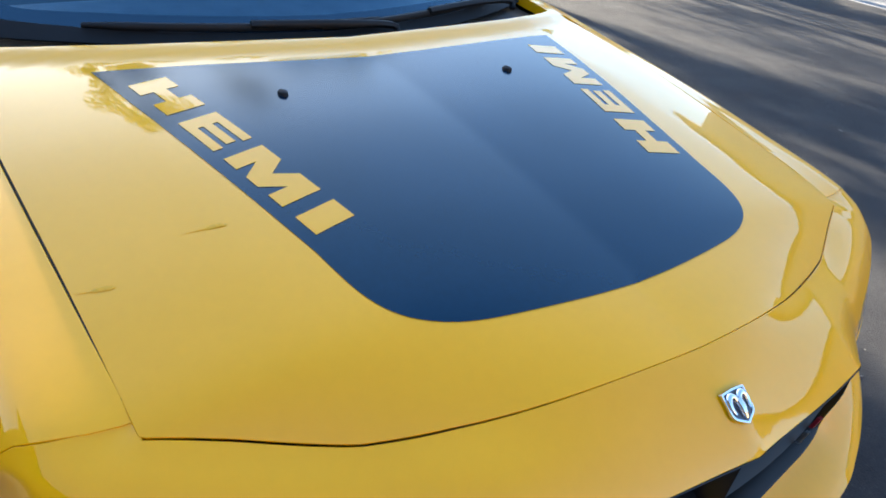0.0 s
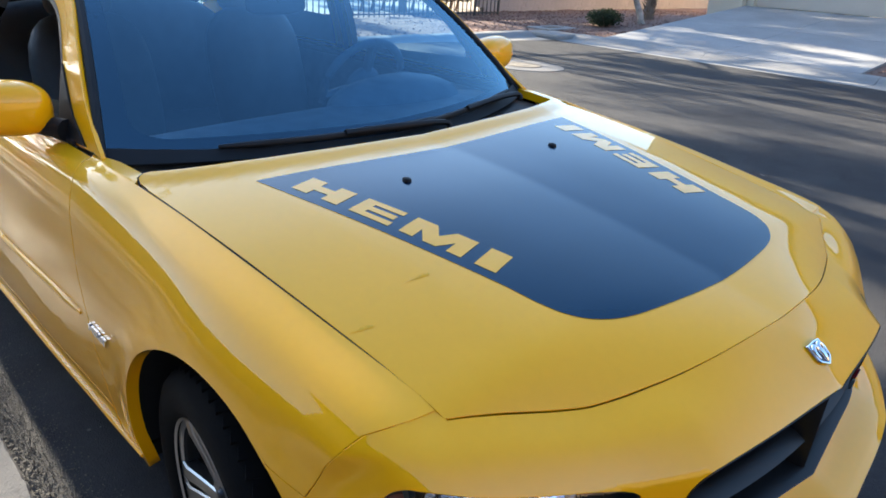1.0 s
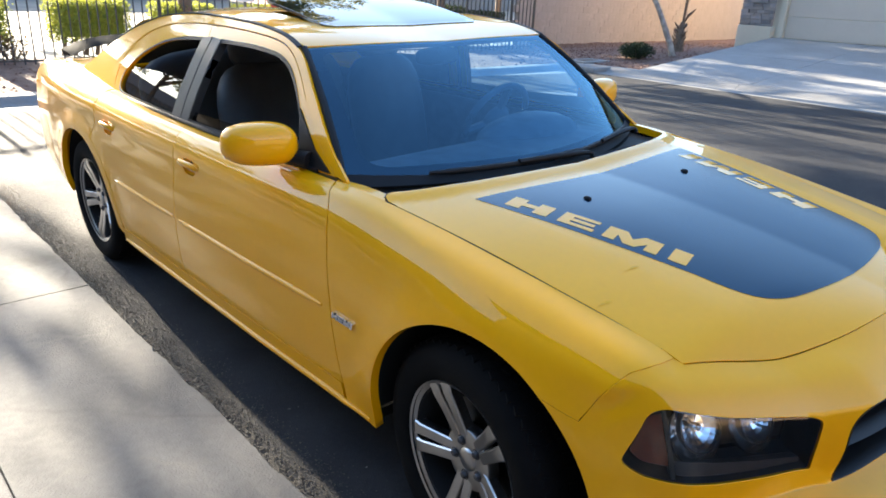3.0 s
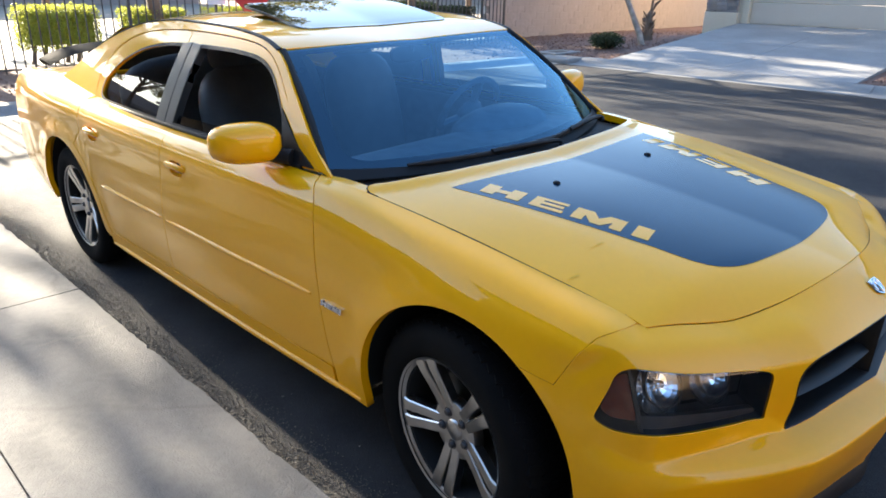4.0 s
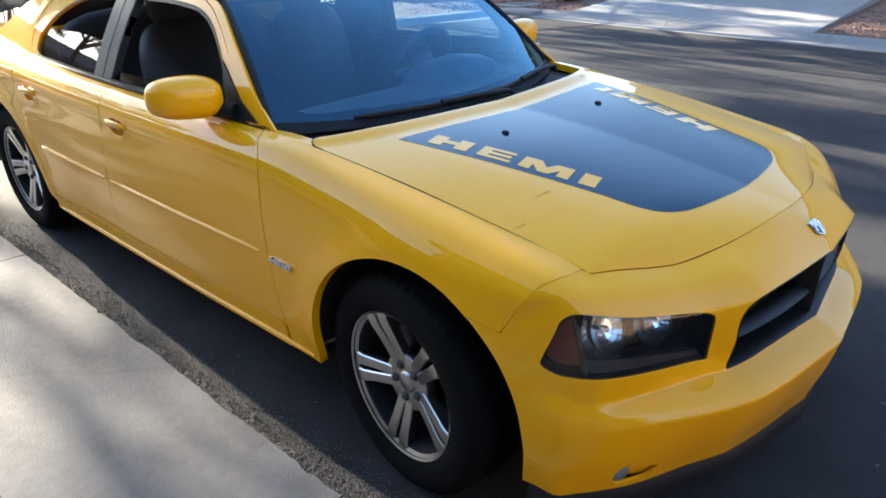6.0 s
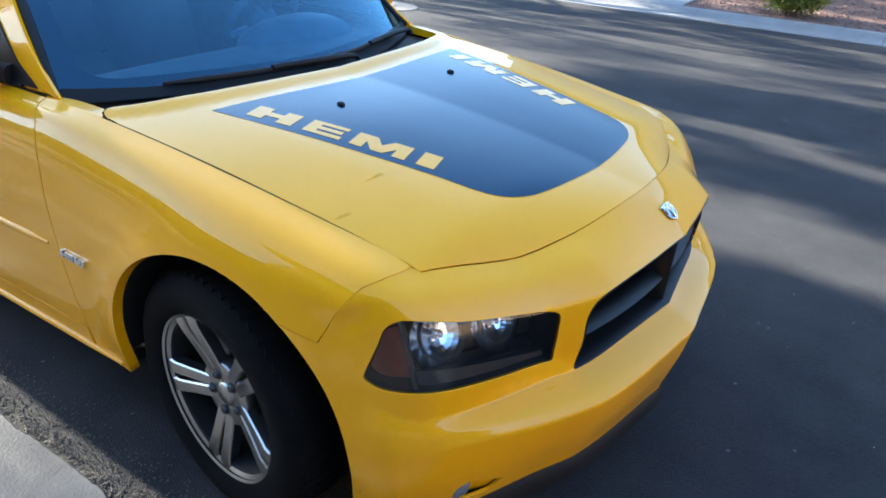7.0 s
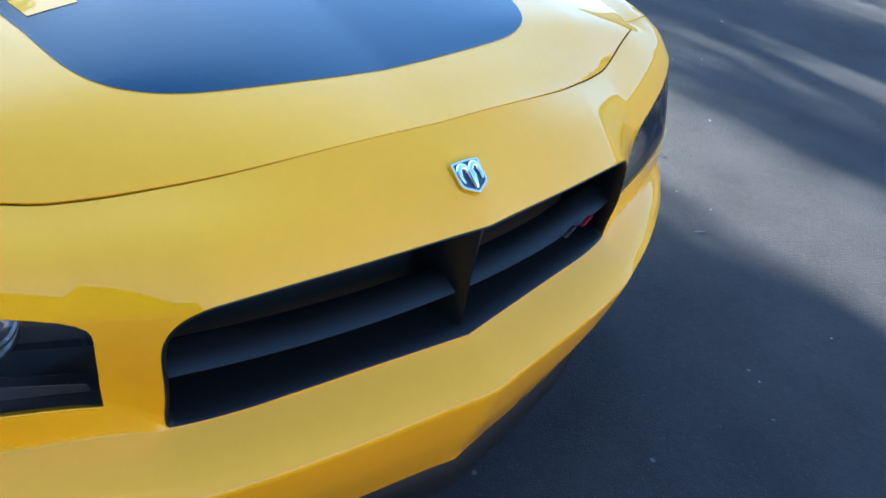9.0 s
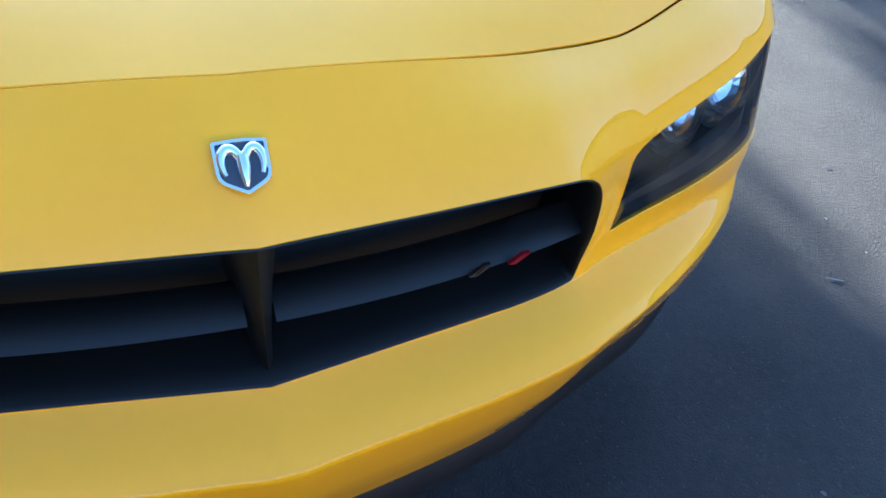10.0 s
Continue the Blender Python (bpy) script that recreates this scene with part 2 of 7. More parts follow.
def bar(bm, a, b, r0, r1=None, n=8):
    """A round bar from a to b."""
    a, b = Vector(a), Vector(b)
    m = Matrix.Translation((a + b) / 2) @ (b - a).to_track_quat("Z", "Y").to_matrix().to_4x4()
    bmesh.ops.create_cone(bm, cap_ends=True, segments=n, radius1=r0, radius2=r0 if r1 is None else r1, depth=(b - a).length, matrix=m)


def tube(bm, path, radii, n=8):
    """A round tube along a path, closed at both ends."""
    rings, path = [], [Vector(p) for p in path]
    for i, p in enumerate(path):
        d = (path[min(i + 1, len(path) - 1)] - path[max(i - 1, 0)]).normalized()
        s = d.cross(Vector((0, 0, 1)) if abs(d.z) < 0.9 else Vector((1, 0, 0))).normalized()
        u = s.cross(d)
        r = radii[i] if isinstance(radii, (list, tuple)) else radii
        rings.append([bm.verts.new(p + (s * math.cos(2 * math.pi * k / n) + u * math.sin(2 * math.pi * k / n)) * r) for k in range(n)])
    for a, b in zip(rings, rings[1:]):
        for k in range(n):
            bm.faces.new((a[k], a[(k + 1) % n], b[(k + 1) % n], b[k]))
    bm.faces.new(rings[0][::-1]), bm.faces.new(rings[-1])


def lathe(bm, profile, n=64, axis="y"):
    """A closed or open profile of (radius, along) turned about the axis."""
    rings = []
    for r, a in profile:
        ring = []
        for k in range(n):
            c, s = math.cos(2 * math.pi * k / n) * r, math.sin(2 * math.pi * k / n) * r
            ring.append(bm.verts.new((c, a, s) if axis == "y" else (c, s, a) if axis == "z" else (a, c, s)))
        rings.append(ring)
    for a, b in zip(rings, rings[1:]):
        for k in range(n):
            bm.faces.new((a[k], a[(k + 1) % n], b[(k + 1) % n], b[k]))
    return rings


def prism(bm, outline, depth, to3):
    """An outline (2D) as a slab; to3(u, v, d) gives the place at depth d."""
    a = [bm.verts.new(to3(u, v, 0)) for u, v in outline]
    b = [bm.verts.new(to3(u, v, depth)) for u, v in outline]
    bm.faces.new(a), bm.faces.new(b[::-1])
    for i in range(len(a)):
        j = (i + 1) % len(a)
        bm.faces.new((a[j], a[i], b[i], b[j]))


def thing(name, label, category, group="", kind="", at=(0, 0, 0)):
    ob = new(name)
    ob.location = at
    return tagged(ob, label, category, group, kind)


# ------------------------------------------------------------------ the car's surfaces (x ahead, right side is -y)
ARCH_F, ARCH_R, ARCH_RADIUS = (0.045, 0.352), (-3.02, 0.352), 0.427


def settle(p):
    """Lets the middle of the body down a little against its sides."""
    p[:, 2] -= 0.026 * (0.85 - np.abs(p[:, 1]))
    return p


hood_mid = pchip([-0.6, -0.34, 0.0, 0.3, 0.6, 0.76], [1.022, 1.010, 0.988, 0.954, 0.908, 0.876])
hood_edge = pchip([-0.6, -0.45, -0.1, 0.2, 0.4, 0.51, 0.633, 0.76], [0.995, 0.986, 0.950, 0.902, 0.865, 0.836, 0.70, 0.42])


hood_back = pchip([0, 0.2, 0.5, 0.7, 0.77, 0.85], [-0.352, -0.360, -0.390, -0.448, -0.487, -0.54])


def hood_ridge(x, y):
    """A soft crease from the film's rear corner to the kink of the front seam."""
    a, c = np.abs(y), 0.580 - 0.078 * (x + 0.3)
    up, down = np.clip((a - 0.12) / (c - 0.12), 0, 1.6) ** 1.4, np.clip((0.775 - a) / (0.775 - c), 0, 1.6)
    k = 0.05
    h = np.clip(0.5 + 0.5 * (down - up) / k, 0, 1)
    return np.clip(down * (1 - h) + up * h - k * h * (1 - h), 0, 1)


def hood_z(x, y):
    q = np.clip(np.abs(y) / 0.75, 0, 1.2) ** 2.4
    lip = np.clip(1 - (x - hood_back(np.abs(y))) / 0.07, 0, 1.0)
    return hood_mid(x) * (1 - q) + hood_edge(x) * q + 0.012 * lip * lip * (3 - 2 * lip) + 0.0055 * hood_ridge(x, y)


def hood_surface(x, y):
    return settle(np.stack([x, y, hood_z(x, y)], 1))


# fender and body side: seven lines along the car, each with its y and z
SX = (0.56, 0.45, 0.25, 0.0, -0.3, -0.62, -1.2, -2.0, -2.6, -3.1, -3.6, -4.1)
side_y = [pchip(SX, q) for q in (
    (0.72, 0.738, 0.756, 0.776, 0.796, 0.824, 0.838, 0.838, 0.825, 0.79, 0.75, 0.70),
    (0.836, 0.850, 0.860, 0.866, 0.870, 0.876, 0.878, 0.880, 0.876, 0.86, 0.84, 0.78),
    (0.866, 0.882, 0.892, 0.897, 0.899, 0.905, 0.916, 0.920, 0.922, 0.922, 0.90, 0.83),
    (0.882, 0.895, 0.914, 0.922, 0.922, 0.926, 0.934, 0.938, 0.940, 0.944, 0.925, 0.86),
    (0.89, 0.903, 0.928, 0.936, 0.930, 0.926, 0.938, 0.944, 0.944, 0.946, 0.93, 0.87),
    (0.895, 0.908, 0.925, 0.930, 0.924, 0.920, 0.930, 0.934, 0.934, 0.938, 0.92, 0.86),
    (0.88, 0.890, 0.905, 0.905, 0.898, 0.900, 0.908, 0.910, 0.910, 0.905, 0.88, 0.82))]
side_z = [pchip(SX, q) for q in (
    (0.822, 0.858, 0.8930, 0.9310, 0.9675, 0.996, 1.000, 1.004, 1.020, 1.045, 1.06, 1.05),
    (0.805, 0.837, 0.868, 0.905, 0.942, 0.978, 0.988, 0.992, 1.006, 1.028, 1.04, 1.03),
    (0.774, 0.803, 0.833, 0.868, 0.900, 0.936, 0.945, 0.950, 0.962, 0.975, 0.98, 0.97),
    (0.706, 0.722, 0.742, 0.762, 0.784, 0.808, 0.820, 0.825, 0.835, 0.84, 0.84, 0.84),
    (0.600, 0.600, 0.600, 0.600, 0.600, 0.600, 0.600, 0.600, 0.600, 0.60, 0.60, 0.60),
    (0.430, 0.430, 0.430, 0.430, 0.430, 0.430, 0.430, 0.430, 0.430, 0.43, 0.43, 0.43),
    (0.235, 0.235, 0.235, 0.235, 0.235, 0.235, 0.235, 0.235, 0.235, 0.25, 0.28, 0.32))]


def flare(x, z):
    """The raised lips round the wheel arches."""
    out = 0
    for cx, cz in (ARCH_F, ARCH_R):
        r = np.hypot(x - cx, z - cz)
        out = out + 0.013 * np.exp(-(((r - 0.42) / 0.075) ** 2)) * np.clip((z - 0.2) / 0.15, 0, 1)
    return out


def side_surface(x, v):
    x, v = np.asarray(x, float), np.asarray(v, float)
    py, pz = np.stack([f(x) for f in side_y]), np.stack([f(x) for f in side_z])
    k = np.clip(np.floor(v).astype(int), 0, 5)
    t = v - k
    idx = np.arange(len(x))

    pts = np.stack([py, pz], 2)
    b, c = pts[k, idx], pts[k + 1, idx]
    a, d = pts[np.maximum(k - 1, 0), idx], pts[np.minimum(k + 2, 6), idx]
    l0, l1, l2 = (np.linalg.norm(q - p, axis=1, keepdims=True) + 1e-6 for p, q in ((a, b), (b, c), (c, d)))
    own = (c - b) / l1
    m0 = np.where((k > 0)[:, None], ((b - a) / l0 * l1 + own * l0) / (l0 + l1), own) * l1
    m1 = np.where((k < 5)[:, None], (own * l2 + (d - c) / l2 * l1) / (l1 + l2), own) * l1
    u = t[:, None]
    curve = (1 + 2 * u) * (1 - u) ** 2 * b + u * (1 - u) ** 2 * m0 + u * u * (3 - 2 * u) * c + u * u * (u - 1) * m1
    y, z = np.where(u < 0, b + u * m0 * np.array((1.0, 0.25)), curve).T
    return settle(np.stack([x, -(y + flare(x, z)), z], 1))


def side_v(x, z):
    """The v at which the side has that height."""
    lo, hi = 0.0, 6.0
    for _ in range(30):
        mid = (lo + hi) / 2
        if side_surface(np.array([x]), np.array([mid]))[0, 2] > z:
            lo = mid
        else:
            hi = mid
    return lo


def on_side(points):
    return [(x, side_v(x, z)) for x, z in points]


def arc(centre, radius, a0, a1, n=24):
    return [(centre[0] + radius * math.cos(radians(a0 + (a1 - a0) * k / n)), centre[1] + radius * math.sin(radians(a0 + (a1 - a0) * k / n))) for k in range(n + 1)]


# front bumper cover: rows from the hood's seam down to the chin, eight columns from the middle to the wheel arch, (x, y, z)
R_SEAM = ((0.745, 0.0), (0.682, 0.38), (0.633, 0.507), (0.519, 0.732), (0.459, 0.838, 0.831), (0.416, 0.872, 0.762), (0.383, 0.900, 0.690), (0.319, 0.915, 0.705))
R_SEAM = tuple(q if len(q) == 3 else (*q, float(hood_z(np.array([q[0]]), np.array([q[1]]))[0]) if q[1] < 0.75 else 0.839) for q in R_SEAM)
R_NOSE = ((0.824, 0.0, 0.832), (0.766, 0.385, 0.808), (0.708, 0.516, 0.792), (0.596, 0.731, 0.804), (0.515, 0.842, 0.814), (0.44, 0.888, 0.745), (0.402, 0.91, 0.668), (0.35, 0.915, 0.68))
R_BROW = ((0.884, 0.0, 0.776), (0.830, 0.390, 0.756), (0.755, 0.522, 0.738), (0.645, 0.720, 0.759), (0.552, 0.838, 0.782), (0.462, 0.889, 0.722), (0.418, 0.910, 0.645), (0.380, 0.915, 0.650))
R_BAND = ((0.884, 0.0, 0.660), (0.822, 0.420, 0.655), (0.762, 0.518, 0.656), (0.672, 0.715, 0.690), (0.580, 0.840, 0.700), (0.48, 0.892, 0.676), (0.438, 0.910, 0.612), (0.411, 0.915, 0.612))
R_LOW = ((0.876, 0.0, 0.56), (0.795, 0.455, 0.55), (0.764, 0.51, 0.592), (0.7, 0.69, 0.615), (0.604, 0.842, 0.621), (0.5, 0.895, 0.625), (0.455, 0.91, 0.578), (0.435, 0.915, 0.575))
R_LEDGE = ((0.8775, 0.0, 0.5555), (0.798, 0.453, 0.548), (0.768, 0.525, 0.548), (0.692, 0.705, 0.544), (0.612, 0.844, 0.54), (0.52, 0.896, 0.565), (0.47, 0.91, 0.54), (0.454, 0.915, 0.54))
R_TOP = ((0.946, 0.0, 0.5215), (0.876, 0.43, 0.52), (0.833, 0.545, 0.521), (0.724, 0.728, 0.523), (0.621, 0.848, 0.517), (0.538, 0.902, 0.521), (0.482, 0.91, 0.508), (0.469, 0.915, 0.505))
R_CREST = ((0.964, 0.0, 0.511), (0.894, 0.43, 0.509), (0.849, 0.545, 0.509), (0.738, 0.728, 0.507), (0.629, 0.85, 0.492), (0.548, 0.904, 0.481), (0.492, 0.91, 0.468), (0.481, 0.915, 0.465))
R_FACE = ((0.945, 0.0, 0.400), (0.872, 0.425, 0.400), (0.820, 0.545, 0.400), (0.720, 0.730, 0.390), (0.630, 0.848, 0.375), (0.550, 0.902, 0.370), (0.505, 0.910, 0.375), (0.495, 0.915, 0.375))
R_CHIN = ((0.905, 0.0, 0.262), (0.825, 0.415, 0.262), (0.765, 0.545, 0.260), (0.680, 0.728, 0.256), (0.600, 0.835, 0.252), (0.550, 0.885, 0.250), (0.510, 0.910, 0.252), (0.485, 0.915, 0.252))


def rim_y(q):
    return (q[0], float(-side_surface(np.array([q[0]]), np.array([side_v(q[0], q[2])]))[0, 1]), q[2])


R_SEAM = (*R_SEAM[:4], *(rim_y(q) for q in R_SEAM[4:]))
NET = np.array([R_SEAM, R_NOSE, R_BROW, R_BAND, R_LOW, R_LEDGE, R_TOP, R_CREST, R_FACE, R_CHIN])
for i, row in enumerate(NET):
    # the last column is the wheel arch's edge
    edge_x = ARCH_F[0] + math.sqrt(max(0.0, ARCH_RADIUS**2 - (row[7][2] - ARCH_F[1]) ** 2))
    if i:
        row[6][0] += (edge_x - row[7][0]) * 0.7
    row[7][0] = edge_x
    row[6], row[7] = rim_y(tuple(row[6])), rim_y(tuple(row[7]))


# knots along the rows, by the mean distance of their columns
KNOTS = np.concatenate([[0], np.cumsum(np.linalg.norm(np.diff(NET[1:6], axis=1), axis=2).mean(0))])


def knot(s):
    return np.interp(np.abs(s), range(8), KNOTS)


def along(ys):
    """A row's curve, without overshoot."""
    f = pchip(KNOTS, ys)
    return lambda s: f(knot(s))


NET_ROWS = [[along(NET[r, :, a]) for a in range(3)] for r in range(len(NET))]
# the nose is nearly flat on either side of the crease that runs on from the seam's corner
def facets(ys, smooth, share):
    return lambda s: np.where((np.abs(s) > 1) & (np.abs(s) < 3), smooth(s) * (1 - share) + np.interp(knot(s), KNOTS, ys) * share, smooth(s))


for r, share in ((1, 0.85), (2, 0.7)):
    NET_ROWS[r] = [facets(NET[r, :, a], NET_ROWS[r][a], share) for a in range(3)]
# how crisp each row is as a crease (0: smooth, 1: sharp)
CRISP = np.array([0, 0, 0.6, 0.2, 0.7, 0.9, 0.3, 0.9, 0.2, 0])


SEAM_S = np.linspace(3.0, 7, 81)
SEAM_X, SEAM_Z = np.interp(SEAM_S, range(8), NET[0, :, 0]), np.interp(SEAM_S, range(8), NET[0, :, 2])
SEAM_Z = SEAM_Z + 0.009 * np.sin(np.pi * np.clip(SEAM_S - 3, 0, 1))
SEAM_Y = np.array([rim_y((x, 0, z))[1] for x, z in zip(SEAM_X, SEAM_Z)])
SEAM_Y += np.clip(3.6 - SEAM_S, 0, 0.6) / 0.6 * (0.732 - SEAM_Y[0])


def nose_surface(s, t):
    """s: column 0 (middle) to 7 (arch), t: row 0 to 9. The right side."""
    s, t = np.asarray(s, float), np.asarray(t, float)
    pts = np.stack([np.stack([f(np.abs(s)) for f in row], 1) for row in NET_ROWS])
    q = np.abs(s)
    # the hood's seam: a bow, a straight, then straight lines round the fender
    w = knot(q) / KNOTS[2]
    y0 = np.where(q < 2, 0.507 * w, np.where(q < 3, 0.507 + 0.225 * (q - 2), np.interp(q, SEAM_S, SEAM_Y)))
    x0 = np.where(q < 2, 0.745 - 0.4357 * y0**2, np.where(q < 3, 0.633 - 0.114 * (q - 2), np.interp(q, SEAM_S, SEAM_X)))
    x0 = x0 + 0.005 * np.clip(1 - np.abs(y0 - 0.515) / 0.12, 0, 1)
    pts[0] = np.stack([x0, y0, np.where(q < 3, hood_z(x0, y0), np.interp(q, SEAM_S, SEAM_Z))], 1)
    k = np.clip(np.floor(t).astype(int), 0, len(NET) - 2)
    u = (t - k)[:, None]
    idx = np.arange(len(s))
    b, c = pts[k, idx], pts[k + 1, idx]
    a, d = pts[np.maximum(k - 1, 0), idx], pts[np.minimum(k + 2, len(NET) - 1), idx]

    def slope(p, q, r):
        # by chord length, held back where the rows lie unevenly
        l0, l1 = np.linalg.norm(q - p, axis=1, keepdims=True) + 1e-6, np.linalg.norm(r - q, axis=1, keepdims=True) + 1e-6
        return ((q - p) / l0 * l1 + (r - q) / l1 * l0) / (l0 + l1)

    l1 = np.linalg.norm(c - b, axis=1, keepdims=True)
    own = (c - b) / (l1 + 1e-6)
    w0, w1 = CRISP[k][:, None], CRISP[k + 1][:, None]
    m0 = np.where((k > 0)[:, None], slope(a, b, c) * (1 - w0) + own * w0, own) * l1
    m1 = np.where((k < len(NET) - 2)[:, None], slope(b, c, d) * (1 - w1) + own * w1, own) * l1
    p = (1 + 2 * u) * (1 - u) ** 2 * b + u * (1 - u) ** 2 * m0 + u * u * (3 - 2 * u) * c + u * u * (u - 1) * m1
    p[:, 1] *= -np.where(s < 0, -1, 1)
    return settle(p)


# greenhouse
def pane_surface(x, z):
    """The side windows' surface."""
    yb = 0.846 - 0.03 * ((x + 1.75) / 1.1) ** 2
    return settle(np.stack([x, -(yb - 0.30 * (z - 1.0) - 0.36 * (z - 1.0) ** 2), z], 1))


roof_mid = pchip([-0.9, -1.07, -1.4, -1.9, -2.4, -2.8, -3.0], [1.345, 1.388, 1.440, 1.468, 1.455, 1.405, 1.362])
rail_z = pchip([-0.62, -0.75, -0.95, -1.12, -1.3, -1.6, -1.95, -2.3, -2.6, -2.9, -3.2, -3.4], [0.985, 1.075, 1.245, 1.366, 1.410, 1.432, 1.436, 1.412, 1.350, 1.250, 1.12, 1.055])


def rail_y(x):
    return -pane_surface(np.asarray(x, float), rail_z(x))[..., 1] if np.ndim(x) else float(-pane_surface(np.array([x]), rail_z(np.array([x])))[0, 1])


def roof_surface(x, y):
    ye = -pane_surface(x, rail_z(x))[:, 1]
    q = np.clip(np.abs(y) / ye, 0, 1.3) ** 2.2
    return settle(np.stack([x, y, roof_mid(x) * (1 - q) + (rail_z(x) + 0.004) * q], 1))


def screen_surface(s, t):
    """The windscreen: s across (-1 to 1), t up from the cowl (0) to the roof (1)."""
    q = s * s
    low = np.stack([-0.455 - 0.215 * q, -0.800 * s, 0.995 - 0.005 * q], 1)
    high = np.stack([-1.075 - 0.045 * q, -0.650 * s, 1.388 - 0.020 * q], 1)
    p = low * (1 - t)[:, None] + high * t[:, None]
    bulge = 0.030 * 4 * t * (1 - t) * (1 - 0.3 * q)
    p[:, 0] += bulge * 0.5
    p[:, 2] += bulge * 0.85
    return settle(p)


def rear_surface(s, t):
    """The rear window, from the roof (0) to the boot lid (1)."""
    q = s * s
    high = np.stack([-2.82 + 0.04 * q, -0.600 * s, 1.402 - 0.04 * q], 1)
    low = np.stack([-3.42 + 0.18 * q, -0.700 * s, 1.075 - 0.005 * q], 1)
    p = high * (1 - t)[:, None] + low * t[:, None]
    p[:, 2] += 0.03 * 4 * t * (1 - t)
    return settle(p)


deck_z = pchip([-3.2, -3.6, -4.0, -4.12], [1.085, 1.078, 1.06, 1.03])


def deck_surface(x, y):
    return settle(np.stack([x, y, deck_z(x) - 0.02 * (y / 0.7) ** 2], 1))


# ------------------------------------------------------------------ the car
car = thing("car", "bright yellow four-door saloon with black bonnet graphic, parked on the street", "car")
# tipped towards the kerb like the road's camber; angle fitted to the camera's views
car.matrix_basis = Matrix.Translation((0, -0.85, 0.85)) @ Matrix.Rotation(0.026, 4, "X") @ Matrix.Translation((0, 0.85, -0.85))
BOTH = (-1, 1)


def mirrored(points):
    """A closed outline in (x, y) from its right half, which runs from the middle line to the middle line."""
    return [(x, -y) for x, y in points] + [(x, y) for x, y in reversed(points) if abs(y) > 1e-6]


# hood, with its rear lip turned up a little
seam = nose_surface(np.concatenate([np.linspace(0, 2, 25), np.linspace(2.08, 2.98, 10)]), np.zeros(35))
hood_half = [(float(p[0]) - 0.0040, abs(float(p[1])) - (0.0006 if abs(p[1]) > 0.1 else 0)) for p in seam]
hood_half += spline([(0.512, 0.7330), (0.25, 0.7508), (0.0, 0.7700), (-0.25, 0.7872), (-0.40, 0.7962)], 6)
hood_half += spline([(-0.450, 0.7980), (-0.474, 0.792), (-0.484, 0.776)], 4) + [(float(hood_back(y)), float(y)) for y in np.linspace(0.76, 0.0, 24)]
hood = patch("hood", hood_surface, mirrored(hood_half), M_YELLOW, car, step=0.022, flange=0.014)
# black film on the hood
film_half = spline([(0.606, 0.0), (0.602, 0.09), (0.588, 0.20), (0.570, 0.290), (0.545, 0.350), (0.510, 0.392), (0.455, 0.418), (0.365, 0.435)], 5)
film_half += [(0.20, 0.472), (0.0, 0.519), (-0.15, 0.554), (-0.298, 0.586), (-0.284, 0.45), (-0.268, 0.3), (-0.257, 0.15), (-0.252, 0.0)]
film = patch("hood_graphic", hood_surface, [(x, y if y < 0 else y * 0.982) for x, y in mirrored(film_half)], M_DECAL, hood, step=0.03, flange=0, lift=0.0009, label="satin black vinyl hood graphic with sky blue in its colour")

# block letters in the film: wide slanted capitals, as outlines in a 1 x 1 cell
GLYPHS = {
    "H": [[(0, 0), (0.34, 0), (0.34, 0.33), (0.66, 0.33), (0.66, 0), (1, 0), (1, 1), (0.66, 1), (0.66, 0.67), (0.34, 0.67), (0.34, 1), (0, 1)]],
    "E": [[(0, 0), (1, 0), (1, 0.24), (0.30, 0.24), (0.30, 0.38), (0.94, 0.38), (0.94, 0.62), (0.30, 0.62), (0.30, 0.76), (1, 0.76), (1, 1), (0, 1)]],
    "M": [[(0, 0), (0.23, 0), (0.23, 0.50), (0.40, 0), (0.60, 0), (0.77, 0.50), (0.77, 0), (1, 0), (1, 1), (0.66, 1), (0.5, 0.52), (0.34, 1), (0, 1)]],
    "I": [[(0, 0), (1, 0), (1, 1), (0, 1)]]}
# from the rear to the front along the film's edge: each letter's span
SPANS = (("H", -0.220, -0.084), ("E", -0.050, 0.059), ("M", 0.087, 0.243), ("I", 0.274, 0.324))


def lettering(side):
    lo, hi = SPANS[0][1], SPANS[-1][2]
    for ch, a, b in SPANS:
        for glyph in GLYPHS[ch]:
            loop = []
            for u, v in glyph:
                x = a + (b - a) * u
                if side > 0:
                    x = lo + hi - x
                y = 0.491 - 0.224 * x - 0.075 * v
                loop.append((x + 0.004 - 0.019 * v, -y if side < 0 else y - 0.009))
            patch("letter", hood_surface, loop, M_YELLOW, film, step=0.03, flange=0, lift=0.0018, label="yellow block letter")


for side in BOTH:
    lettering(side)
    bm = bmesh.new()
    x, y = -0.100, side * 0.281
    z = float(hood_surface(np.array([x]), np.array([y]))[0, 2])
    rings = lathe(bm, [(0.013, -0.004), (0.0135, 0.004), (0.011, 0.010), (0.005, 0.013), (0.0005, 0.0135)], n=14, axis="z")
    bmesh.ops.scale(bm, vec=(1.05, 0.75, 0.75), verts=bm.verts)
    ob = part("washer_nozzle", bm, M_BLACK, hood, "small black washer nozzle", smooth=True)
    ob.location = (x, y, z)

